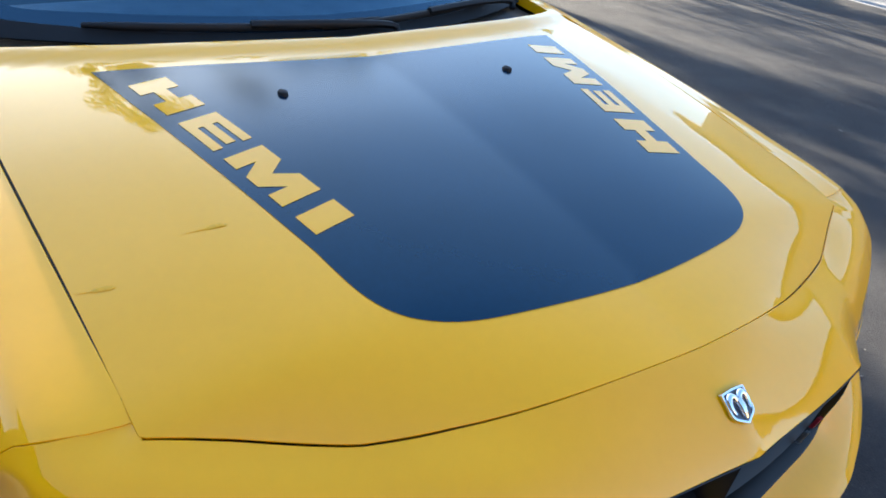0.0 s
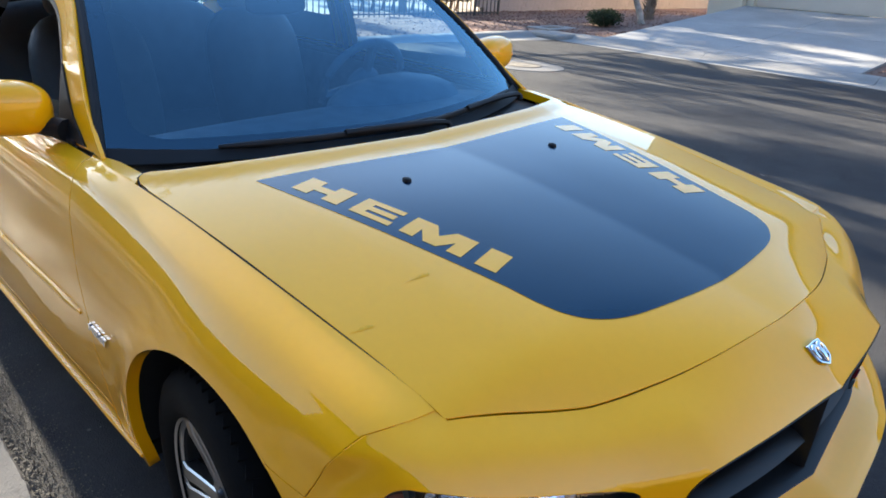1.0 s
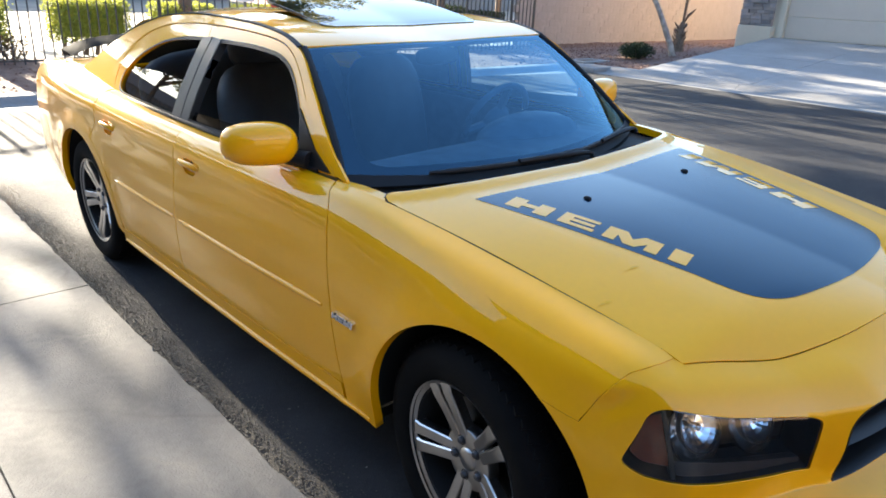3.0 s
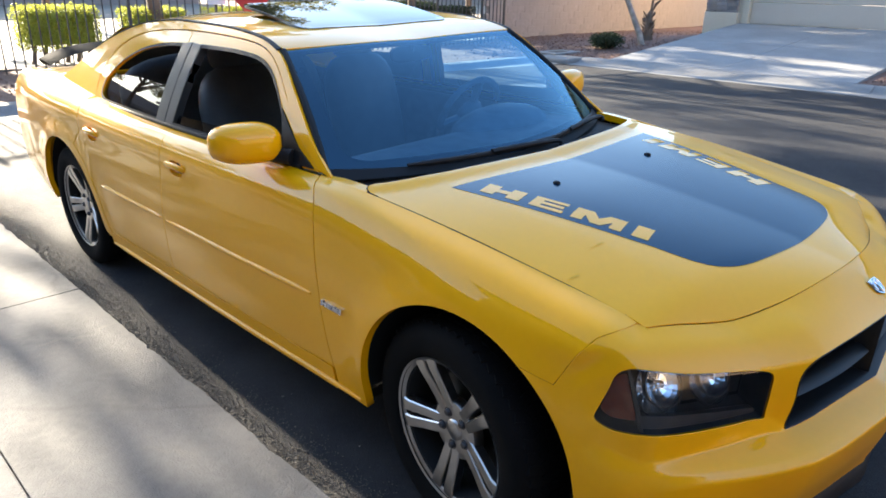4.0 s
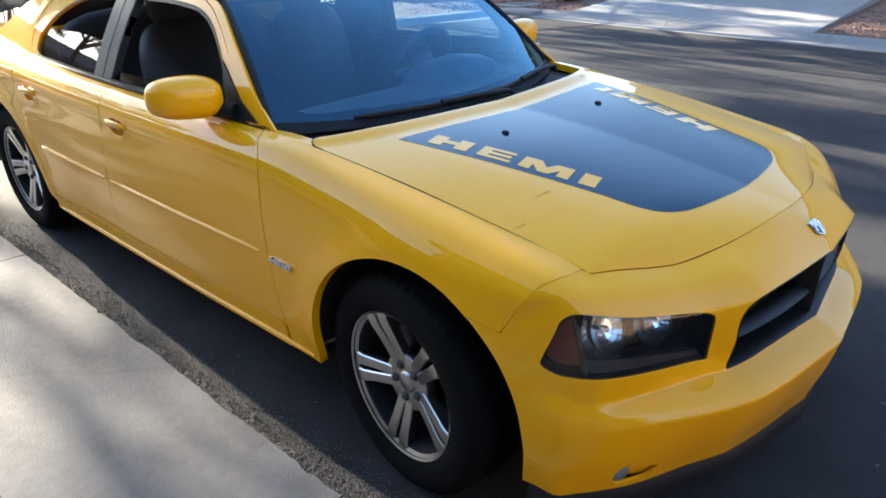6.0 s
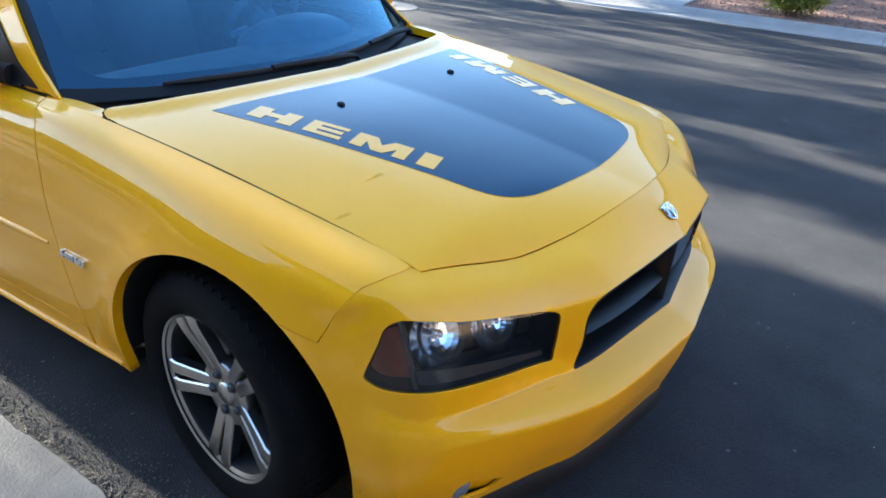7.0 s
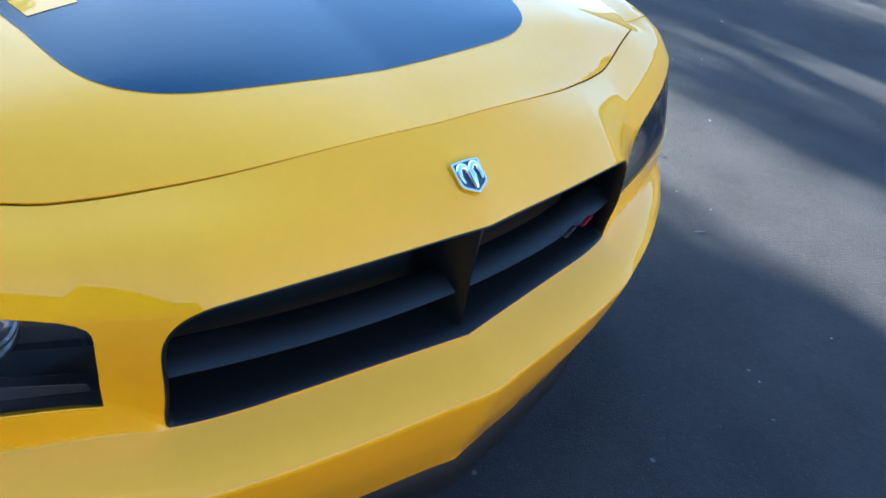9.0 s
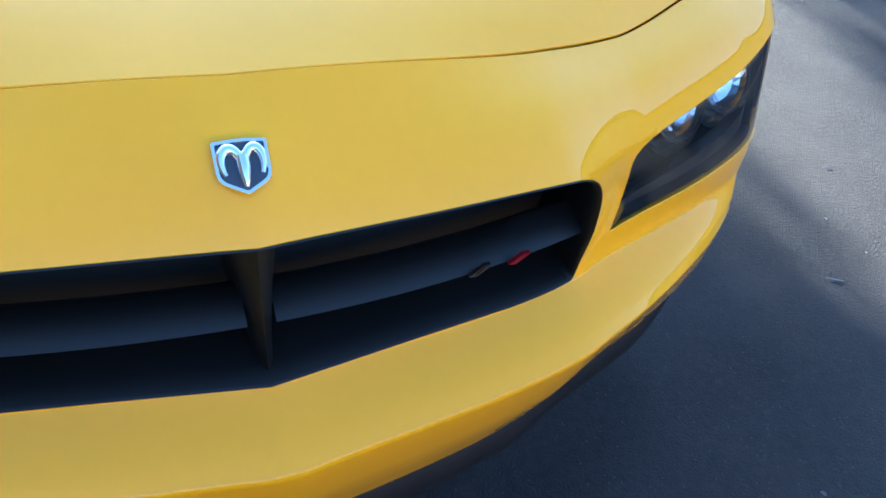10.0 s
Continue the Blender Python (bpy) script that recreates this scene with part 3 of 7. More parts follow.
# two dried insect smears on the hood, each with a pale tail
for (x, y), (tx, ty) in (((0.247, -0.541), (0.238, -0.597)), ((0.287, -0.712), (0.276, -0.745))):
    k = math.dist((x, y), (tx, ty))
    ux, uy = (tx - x) / k, (ty - y) / k
    blob = [(x + ux * 0.015 * math.cos(a) - uy * 0.0042 * math.sin(a) * (1 + 0.3 * math.sin(3 * a)), y + uy * 0.015 * math.cos(a) + ux * 0.0042 * math.sin(a) * (1 + 0.3 * math.sin(3 * a))) for a in np.linspace(0, 2 * math.pi, 19)[:-1]]
    smear = patch("insect_smear", hood_surface, blob, M_SMEAR, hood, step=0.01, flange=0, lift=0.0010, label="dried insect smear on the paint")
    tail = [(x + ux * 0.014 - uy * 0.0016, y + uy * 0.014 + ux * 0.0016), (tx, ty), (x + ux * 0.014 + uy * 0.0016, y + uy * 0.014 - ux * 0.0016)]
    patch("smear_tail", hood_surface, tail, M_SMEAR_TAIL, smear, step=0.02, flange=0, lift=0.0009)

# dark strip laid between hood and fenders, in place of the gap's shadow
for side in BOTH:
    bm = bmesh.new()
    path = []
    for x in np.linspace(0.480, -0.445, 40):
        y = (float(side_y[0](x)) + 0.7315 + (0.7945 - 0.7315) * min(1, (0.51 - x) / 0.91)) / 2
        path.append(tuple(hood_surface(np.array([x]), np.array([side * y]))[0] - (0, 0, 0.0030)))
    for x, y in ((-0.462, 0.7985), (-0.478, 0.7935), (-0.4875, 0.777)):
        path.append(tuple(hood_surface(np.array([x]), np.array([side * y]))[0] - (0, 0, 0.0030)))
    tube(bm, path, 0.0024, 6)
    part("hood_seal", bm, M_DARK, car, "dark strip for the shadowed gap along the hood", smooth=True)

# the same stand-in for gap shadow along the front edge of the hood
bm = bmesh.new()
rim = nose_surface(np.linspace(-2.9, 2.9, 117), np.zeros(117))
tube(bm, [(float(p[0]) - 0.0022, float(p[1]), float(p[2]) - 0.0036) for p in rim], 0.0024, 6)
part("hood_seal", bm, M_DARK, car, "dark strip for the shadowed gap along the hood", smooth=True)

# added dark sheet under the hood, so that its gaps look shadowed
patch("engine_cover", hood_surface, mirrored([(0.70, 0.0), (0.58, 0.5), (0.46, 0.76), (-0.45, 0.80), (-0.44, 0.0)]), M_DARK, car, step=0.1, flange=0, lift=-0.03)

# body sides
door_front = [(-0.690, 1.02), (-0.640, 0.965), (-0.612, 0.90), (-0.606, 0.78), (-0.603, 0.66), (-0.596, 0.55), (-0.578, 0.43), (-0.560, 0.335)]
door_mid = [(-1.735, 1.02), (-1.738, 0.90), (-1.752, 0.75), (-1.775, 0.60), (-1.790, 0.45), (-1.795, 0.335)]
door_rear = [(-2.70, 1.04), (-2.705, 0.90), (-2.690, 0.80)]
SILL = 0.335
arch_rear_front = arc(ARCH_R, ARCH_RADIUS + 0.055, 62, 2, 10)


def shift(points, d):
    return [(x + d, z) for x, z in points]


def arch_cut(centre, a0, a1, n=26):
    return arc(centre, ARCH_RADIUS, a0, a1, n)


belt = lambda x0, x1, n=14: [(x0 + (x1 - x0) * k / n, 0.0) for k in range(n + 1)]  # noqa: E731
edge = nose_surface(np.linspace(3.0, 7.0, 41)[1:], np.zeros(40))
fender_front = [(0.508, 0.0)] + [(float(q[0]) - 0.003, side_v(float(q[0]) - 0.003, float(q[2]) + (0.002 if i < 27 else 0.0038))) for i, q in enumerate(edge)]
fender_outline = fender_front + on_side(arch_cut(ARCH_F, 55, 182)) + [(-0.39, side_v(-0.39, 0.245))]
fender_outline += [(-0.545, side_v(-0.545, 0.245))] + on_side(shift(door_front, 0.003)[::-1]) + [(-0.684, 0.0), (-0.698, -0.22), (-0.665, -0.48), (-0.60, -0.68), (-0.54, -0.70), (-0.492, -0.68), (-0.479, -0.36), (-0.458, 0.0)] + belt(-0.44, 0.495, 16)
fdoor_outline = on_side(shift(door_front, -0.003)) + on_side(shift(door_mid, 0.003)[::-1]) + belt(-1.72, -0.70)
arcr = [p for p in arch_rear_front]
rdoor_outline = on_side(shift(door_mid, -0.003)) + on_side([(-2.52, SILL)]) + on_side(arcr[::-1]) + on_side([(-2.705, 0.85), (-2.703, 0.95)]) + belt(-2.70, -1.75)
quarter = on_side([(-2.711, 0.95), (-2.713, 0.85)]) + on_side([(x - 0.006, z) for x, z in arcr]) + on_side([(-2.535, 0.33), (-2.56, 0.30)])
quarter += on_side(arc(ARCH_R, ARCH_RADIUS, -4, 184, 30)) + on_side([(-3.50, 0.30), (-4.02, 0.34)]) + [(-4.09, 4.0), (-4.10, 2.0), (-4.08, 0.4), (-3.9, 0.0)] + belt(-3.8, -2.72)
rocker = on_side([(-0.575, SILL - 0.006), (-1.2, SILL - 0.006), (-1.9, SILL - 0.006), (-2.545, SILL - 0.006), (-2.56, 0.25), (-1.6, 0.24), (-0.565, 0.24)])
SV = (1.0, 0.15)


CUP_Z = 0.866


def cup_loop(dx, k):
    return on_side([(dx + 0.058 * k * math.copysign(abs(math.cos(a)) ** 0.7, math.cos(a)), CUP_Z + 0.034 * k * math.copysign(abs(math.sin(a)) ** 0.7, math.sin(a))) for a in np.linspace(0, 2 * math.pi, 29)[:-1]])


def cup_surface(x, v, dx):
    """The door's skin, pressed in behind the handle."""
    p = side_surface(x, v)
    p[:, 1] += 0.026 * np.clip(1 - ((p[:, 0] - dx) / 0.060) ** 4 - ((p[:, 2] - CUP_Z) / 0.038) ** 4, 0, 1)
    return p


for side in BOTH:
    fender = patch("front_fender", side_surface, fender_outline, M_YELLOW, car, step=0.02, scale=SV, side=side, flange=0.03)
    door = patch("front_door", side_surface, fdoor_outline, M_YELLOW, car, holes=[cup_loop(-1.590, 1.0)], step=0.035, scale=SV, side=side)
    rear = patch("rear_door", side_surface, rdoor_outline, M_YELLOW, car, holes=[cup_loop(-2.53, 1.0)], step=0.035, scale=SV, side=side)
    panel = patch("quarter_panel", side_surface, quarter, M_YELLOW, car, step=0.035, scale=SV, side=side, flange=0.03)
    sill = patch("sill", side_surface, rocker, M_YELLOW, car, step=0.04, scale=SV, side=side)
    # dark sheet behind the gaps
    inner = [(0.34, 0.1), (-4.0, 0.1)] + on_side([(-4.0, 0.4), (-3.47, 0.36)] + arc(ARCH_R, 0.45, 182, -2, 12) + [(-2.5, 0.26), (-0.5, 0.26)] + arc(ARCH_F, 0.455, 190, 62, 12))
    patch("inner_panel", side_surface, inner, M_DARK, car, step=0.09, scale=SV, side=side, flange=0, lift=-0.022)

    def strip(name, x0, x1, z, r, mat, parent, proud=0.004, label=""):
        """A rubbing strip along a door, half sunk into it."""
        bm = bmesh.new()
        path = []
        for k in range(13):
            x = x0 + (x1 - x0) * k / 12
            p = side_surface(np.array([x]), np.array([side_v(x, z)]))[0]
            path.append((p[0], p[1] * -side - 0 if side > 0 else p[1], p[2]))
        radii = [r * 0.45] + [r] * 11 + [r * 0.45]
        tube(bm, path, radii, 10)
        return part(name, bm, mat, parent, label, smooth=True, sharp=60)

    strip("rubbing_strip", -0.650, -1.735, 0.600, 0.011, M_YELLOW, door)
    strip("rubbing_strip", -1.800, -2.50, 0.603, 0.011, M_YELLOW, rear)
    strip("sill_bead", -0.42, -2.55, 0.262, 0.012, M_YELLOW, sill)

    # door handles: a pull across the dished cup
    for dx, owner in ((-1.590, door), (-2.53, rear)):
        dish = patch("handle_cup", lambda x, v, dx=dx: cup_surface(x, v, dx), cup_loop(dx, 1.0), M_YELLOW, owner, step=0.012, scale=SV, side=side, flange=0, lift=-0.0008, label="dished cup behind the handle")
        p = side_surface(np.array([dx]), np.array([side_v(dx, CUP_Z + 0.010)]))[0]
        bm = bmesh.new()
        tube(bm, spline([(0.076, -side * 0.004, -0.004), (0.060, side * 0.010, 0.002), (0.02, side * 0.017, 0.005), (-0.03, side * 0.017, 0.005), (-0.066, side * 0.012, 0.002), (-0.082, -side * 0.004, -0.002)], 3), [0.008, 0.010, 0.011, 0.0115, 0.012, 0.012, 0.012, 0.012, 0.012, 0.012, 0.012, 0.0115, 0.011, 0.010, 0.009, 0.008], 10)
        bmesh.ops.scale(bm, vec=(1, 0.8, 1.2), verts=bm.verts)
        pull = part("door_handle", bm, M_YELLOW, owner, smooth=True, sharp=70)
        pull.location = (p[0], -p[1] * side, p[2])

# door window frames, pillars and side glass
rail = [(x, float(rail_z(np.array([x]))[0])) for x in np.linspace(-0.635, -3.38, 60)]
frame_top = spline([(-0.705, 1.004), (-0.80, 1.066), (-0.93, 1.172), (-1.05, 1.280), (-1.16, 1.350), (-1.30, 1.384), (-1.60, 1.398), (-1.95, 1.396), (-2.28, 1.366), (-2.52, 1.295), (-2.67, 1.19), (-2.725, 1.08), (-2.71, 1.012)], 5)
front_window = rounded([(-0.845, 1.014), (-0.935, 1.112), (-1.025, 1.222), (-1.115, 1.300), (-1.215, 1.338), (-1.40, 1.352), (-1.695, 1.350), (-1.770, 1.014)], [0.01, 0.05, 0.05, 0.06, 0.06, 0.1, 0.01, 0.01], 4)
rear_window = rounded([(-1.848, 1.346), (-2.05, 1.335), (-2.27, 1.298), (-2.49, 1.212), (-2.63, 1.115), (-2.655, 1.040), (-2.59, 1.018), (-1.925, 1.014)], [0.01, 0.1, 0.1, 0.1, 0.08, 0.04, 0.03, 0.01], 4)
i_b = min(range(len(frame_top)), key=lambda i: abs(frame_top[i][0] + 1.775))
front_frame = frame_top[: i_b + 1] + [(-1.848, 1.003)]
rear_frame_loop = [(-1.853, 1.003)] + [(frame_top[i_b][0] - 0.005, frame_top[i_b][1])] + frame_top[i_b + 1 :]
pillar_loop = rail + [(-2.75, 1.02)] + [(x - 0.004 if z < 1.2 else x, z + 0.006) for x, z in frame_top[::-1]]
for side in BOTH:
    ff = patch("front_window_frame", pane_surface, front_frame, M_YELLOW, car, holes=[front_window], step=0.03, side=side, flange=0.016)
    rf = patch("rear_window_frame", pane_surface, rear_frame_loop, M_YELLOW, car, holes=[rear_window], step=0.03, side=side, flange=0.016)
    patch("roof_side_rail", pane_surface, pillar_loop, M_YELLOW, car, step=0.03, side=side, flange=0.012, lift=0.001)
    patch("front_side_glass", pane_surface, [(-0.845, 1.014), (-0.915, 1.090), (-1.35, 1.062), (-1.748, 1.058), (-1.770, 1.014)], M_SIDEGLASS, car, step=0.06, side=side, flange=0, lift=-0.014)
    patch("rear_side_glass", pane_surface, [(-1.890, 1.165), (-2.2, 1.172), (-2.565, 1.160), (-2.63, 1.115), (-2.655, 1.040), (-2.59, 1.018), (-1.925, 1.014)], M_SIDEGLASS, car, step=0.06, side=side, flange=0, lift=-0.012)
    patch("centre_pillar", pane_surface, [(-1.690, 1.350), (-1.766, 1.014), (-1.840, 1.006), (-1.766, 1.354)], M_PILLAR, car, step=0.04, side=side, flange=0.035, lift=0.004)
    patch("centre_pillar", pane_surface, [(-1.848, 1.006), (-1.932, 1.014), (-1.856, 1.346), (-1.774, 1.354)], M_PILLAR, car, step=0.04, side=side, flange=0.02, lift=0.004)
    for win in (front_window, rear_window):
        mx, mz = (min(x for x, z in win) + max(x for x, z in win)) / 2, (min(z for x, z in win) + max(z for x, z in win)) / 2
        grown, inset = ([(mx + (x - mx) * (1 + k / 0.42), mz + (z - mz) * (1 + k / 0.17)) for x, z in win] for k in (0.004, -0.011))
        patch("window_seal", pane_surface, grown, M_BLACK, car, holes=[inset], step=0.03, side=side, flange=0, lift=0.0016, label="black rubber window seal")
    bm = bmesh.new()
    path = [pane_surface(np.array([x]), np.array([1.006]))[0] * (1, -1 if side > 0 else 1, 1) for x in np.linspace(-0.80, -2.68, 20)]
    tube(bm, path, 0.010, 8)
    part("belt_moulding", bm, M_BLACK, car, "black rubber strip below the side windows", smooth=True)
    # triangular cover at the mirror's foot
    patch("mirror_cover", pane_surface, [(-0.735, 1.010), (-0.900, 1.010), (-0.985, 1.180), (-0.955, 1.158), (-0.84, 1.066)], M_BLACK, car, step=0.03, side=side, flange=0.006, lift=0.006)

# roof with its sliding panel
roof_half = [(-1.079 - 0.045 * s * s, 0.648 * s) for s in np.linspace(0, 1, 9)]
roof_half += [(float(x), rail_y(x) - 0.020) for x in np.linspace(-1.16, -2.74, 30)] + [(-2.805 + 0.04 * s * s, 0.60 * s) for s in np.linspace(1, 0, 8)]
sun_hole = rounded([(-1.33, -0.41), (-1.33, 0.41), (-1.80, 0.41), (-1.80, -0.41)], 0.05)
roof = patch("roof", roof_surface, mirrored(roof_half), M_YELLOW, car, holes=[sun_hole], step=0.045, flange=0.016)
patch("roof_tray", roof_surface, rounded([(-1.15, -0.5), (-1.15, 0.5), (-2.6, 0.5), (-2.6, -0.5)], 0.04), M_TRIM, car, step=0.1, flange=0, lift=-0.05, label="grey roof lining")


def sliding_surface(x, y):
    p = roof_surface(x, y)
    p[:, 2] += 0.004 + 0.050 * np.clip((-1.33 - x) / 0.47, 0, 1.2)
    return p


patch("sunroof_panel", sliding_surface, rounded([(-1.318, -0.425), (-1.318, 0.425), (-1.815, 0.425), (-1.815, -0.425)], 0.055), M_ROOFGLASS, car, step=0.05, flange=0.012, label="dark glass sunroof tilted open")
for side in BOTH:
    loop = [(float(x), -(rail_y(x) - 0.017)) for x in np.linspace(-1.13, -2.9, 30)] + [(float(x), -(rail_y(x) + 0.0015)) for x in np.linspace(-2.9, -1.13, 30)]
    patch("roof_moulding", roof_surface, loop, M_BLACK, car, step=0.02, side=side, flange=0.006, lift=0.002, label="black roof drip moulding")

# windscreen, cowl, wipers
full = [(-1, 0), (1, 0), (1, 1), (-1, 1)]
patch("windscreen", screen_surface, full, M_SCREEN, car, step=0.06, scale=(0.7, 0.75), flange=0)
border = [(-0.92, 0.085), (0.92, 0.085), (0.925, 0.945), (-0.925, 0.945)]
patch("windscreen_border", screen_surface, full, M_DECAL, car, holes=[rounded(border, [0.13, 0.13, 0.06, 0.06], 8)], step=0.05, scale=(0.7, 0.75), flange=0, lift=-0.004, label="black printed border of the windscreen")
for side in BOTH:
    # A-pillar inner edge between glass and rail
    bm = bmesh.new()
    path = [screen_surface(np.array([1.0]), np.array([t]))[0] * (1, -1 if side > 0 else 1, 1) for t in np.linspace(0.0, 1.0, 14)]
    tube(bm, [(p[0] - 0.004, p[1] * 1.006, p[2] - 0.002) for p in path], 0.014, 8)
    part("windscreen_seal", bm, M_BLACK, car, smooth=True)


# black rubber-edged cowl trim over the foot of the glass
low_trim = [(float(q), -0.03) for q in np.linspace(-0.99, 0.99, 21)] + [(float(q), 0.014 + 0.035 * abs(q) ** 4) for q in np.linspace(0.99, -0.99, 21)]
patch("cowl_trim", screen_surface, low_trim, M_BLACK, car, step=0.03, scale=(0.7, 0.75), flange=0.004, lift=0.004, label="black cowl trim along the windscreen's foot")


def cowl_surface(s, t):
    a = np.stack([-0.325 - 0.12 * np.abs(s) ** 5, -0.765 * s, 0.972 + 0 * s], 1)
    b = np.stack([-0.50 - 0.19 * s * s, -0.795 * s, 0.965 + 0 * s], 1)
    p = a * (1 - t)[:, None] + b * t[:, None]
    p[:, 2] -= 0.012 * 4 * t * (1 - t)
    return p


patch("cowl_panel", cowl_surface, full, M_BLACK, car, step=0.05, scale=(0.8, 0.2), flange=0, label="black plastic scuttle panel", centre=(0, 0, 0))
for (x0, y0), (x1, y1) in (((-0.475, 0.15), (-0.500, -0.55)), ((-0.49, 0.66), (-0.450, -0.02))):
    bm = bmesh.new()
    s0, s1 = -y0 / 0.8, -y1 / 0.8
    blade = []
    for k in range(9):
        s = s0 + (s1 - s0) * k / 8
        blade.append(screen_surface(np.array([s]), np.array([0.034 - 0.014 * k / 8]))[0] + (0.014, 0, 0.012))
    tube(bm, blade, [0.006] + [0.010] * 7 + [0.006], 6)
    arm = [blade[4] + np.array((0.006, 0, 0.008)), (blade[2] + blade[1]) / 2 + np.array((0.02, 0, 0.006)), blade[0] + np.array((0.035, 0.02, -0.008)), blade[0] + np.array((0.045, 0.03, -0.03))]
    tube(bm, spline([tuple(p) for p in arm], 4), 0.010, 6)
    part("wiper", bm, M_BLACK, car, "black windscreen wiper", smooth=True, sharp=60)

# rear window, boot lid, rear bumper and spoiler
patch("rear_window", rear_surface, full, M_SIDEGLASS, car, step=0.08, scale=(0.7, 0.6), flange=0)
deck_half = [(-3.43 + 0.18 * s * s, 0.70 * s) for s in np.linspace(0, 1, 8)] + [(-3.6, 0.72), (-4.0, 0.66), (-4.08, 0.5), (-4.10, 0.0)]
patch("boot_lid", deck_surface, mirrored(deck_half), M_YELLOW, car, step=0.07, flange=0.02)
for side in BOTH:
    loop = [(-3.2, -0.70), (-3.6, -0.722), (-4.0, -0.664), (-4.06, -0.73), (-3.6, -0.80), (-3.15, -0.80)]
    patch("rear_shoulder", lambda x, y: settle(np.stack([x, y, deck_z(x) - 0.02 - 0.35 * np.clip(np.abs(y) - 0.70, 0, 1)], 1)), loop, M_YELLOW, car, step=0.06, side=side, flange=0)


def tail_surface(y, z):
    return np.stack([-4.105 + 0.16 * (np.abs(y) / 0.85) ** 3, y, z], 1)


patch("rear_bumper", tail_surface, [(-0.84, 0.30), (0.84, 0.30), (0.80, 1.03), (-0.80, 1.03)], M_YELLOW, car, step=0.08, flange=0.02)
bm = bmesh.new()
wing = []
for k in range(17):
    y = -0.70 + 1.40 * k / 16
    lift = 0.075 * (1 - (abs(y) / 0.70) ** 4)
    wing.append((-4.00 + 0.10 * (abs(y) / 0.7) ** 2, y, 1.075 + lift))
rings = []
for x, y, z in wing:
    rings.append([bm.verts.new((x + a, y, z + b)) for a, b in ((0.11, 0.0), (0.05, 0.016), (-0.06, 0.026), (-0.10, 0.028), (-0.10, 0.014), (-0.04, -0.004))])
for a, b in zip(rings, rings[1:]):
    for k in range(6):
        bm.faces.new((a[k], a[(k + 1) % 6], b[(k + 1) % 6], b[k]))
bm.faces.new(rings[0]), bm.faces.new(rings[-1][::-1])
part("rear_spoiler", bm, M_RUBBER, car, "black boot spoiler", smooth=True)

# front bumper cover with openings for the grille and the headlights
grille_half = [(0.0, 1.93), (0.25, 1.93)] + spline([(0.5, 1.92), (0.85, 1.915), (1.12, 1.99), (1.34, 2.20), (1.43, 2.55), (1.38, 3.05), (1.25, 3.60), (1.13, 3.93), (0.96, 4.06), (0.7, 4.06)], 4) + [(0.35, 4.06), (0.0, 4.06)]
grille_hole = [(s, t) for s, t in grille_half] + [(-s, t) for s, t in reversed(grille_half) if s > 1e-6]
lamp_hole = rounded([(1.92, 1.96), (3.0, 1.97), (4.0, 2.00), (4.42, 2.05), (5.10, 3.76), (4.75, 4.10), (4.0, 4.03), (3.0, 4.02), (2.08, 4.03)], [0.42, 0.1, 0.1, 0.22, 0.28, 0.22, 0.1, 0.1, 0.10], 6)
fog_hole = rounded([(2.60, 8.55), (3.20, 8.22), (3.42, 8.36), (3.42, 8.70), (3.25, 8.84), (2.75, 8.80)], [0.03, 0.12, 0.12, 0.12, 0.1, 0.06], 4)
neg = lambda loop: [(-s, t) for s, t in loop]  # noqa: E731
NS = (0.22, 0.09)
cover = [(k / 2, 0.0) for k in range(-14, 15)] + [(7, t) for t in range(1, 9)] + [(k / 2, 9.0) for k in range(14, -15, -1)] + [(-7, t) for t in range(8, 0, -1)]
bumper = patch("front_bumper", nose_surface, cover, M_YELLOW, car, holes=[grille_hole, lamp_hole, neg(lamp_hole), fog_hole, neg(fog_hole)], step=0.022, scale=NS, flange=0.008)

# grille: dark box, a surround, two sloping blades and an upright
def at_nose(s, t, back=0.0):
    return nose_surface(np.array([s], float), np.array([t], float))[0] - (back, 0, 0)


grille = patch("grille_box", lambda s, t: nose_surface(s, t) * (1, 1, 1) - np.array([[0.13, 0, 0]]), [(s * 1.05, 3 + (t - 3) * 1.1) for s, t in grille_hole], M_DARK, car, step=0.05, scale=NS, flange=0, label="dark recess behind the grille")
loop3 = [at_nose(s, t) for s, t in grille_hole]
bm = bmesh.new()
rings = []
cy, cz = 0.0, 0.66
for shrink, back in ((0.999, -0.0012), (0.994, -0.003), (0.984, 0.001), (0.975, 0.03), (0.93, 0.14)):
    rings.append([bm.verts.new((p[0] - back, p[1] * shrink, cz + (p[2] - cz) * (shrink - (1 - shrink) * 1.2))) for p in loop3])
for a, b in zip(rings, rings[1:]):
    for k in range(len(a)):
        bm.faces.new((a[k], a[(k + 1) % len(a)], b[(k + 1) % len(a)], b[k]))
part("grille_surround", bm, M_GRILLE, car, "satin black grille surround", smooth=True, sharp=50)
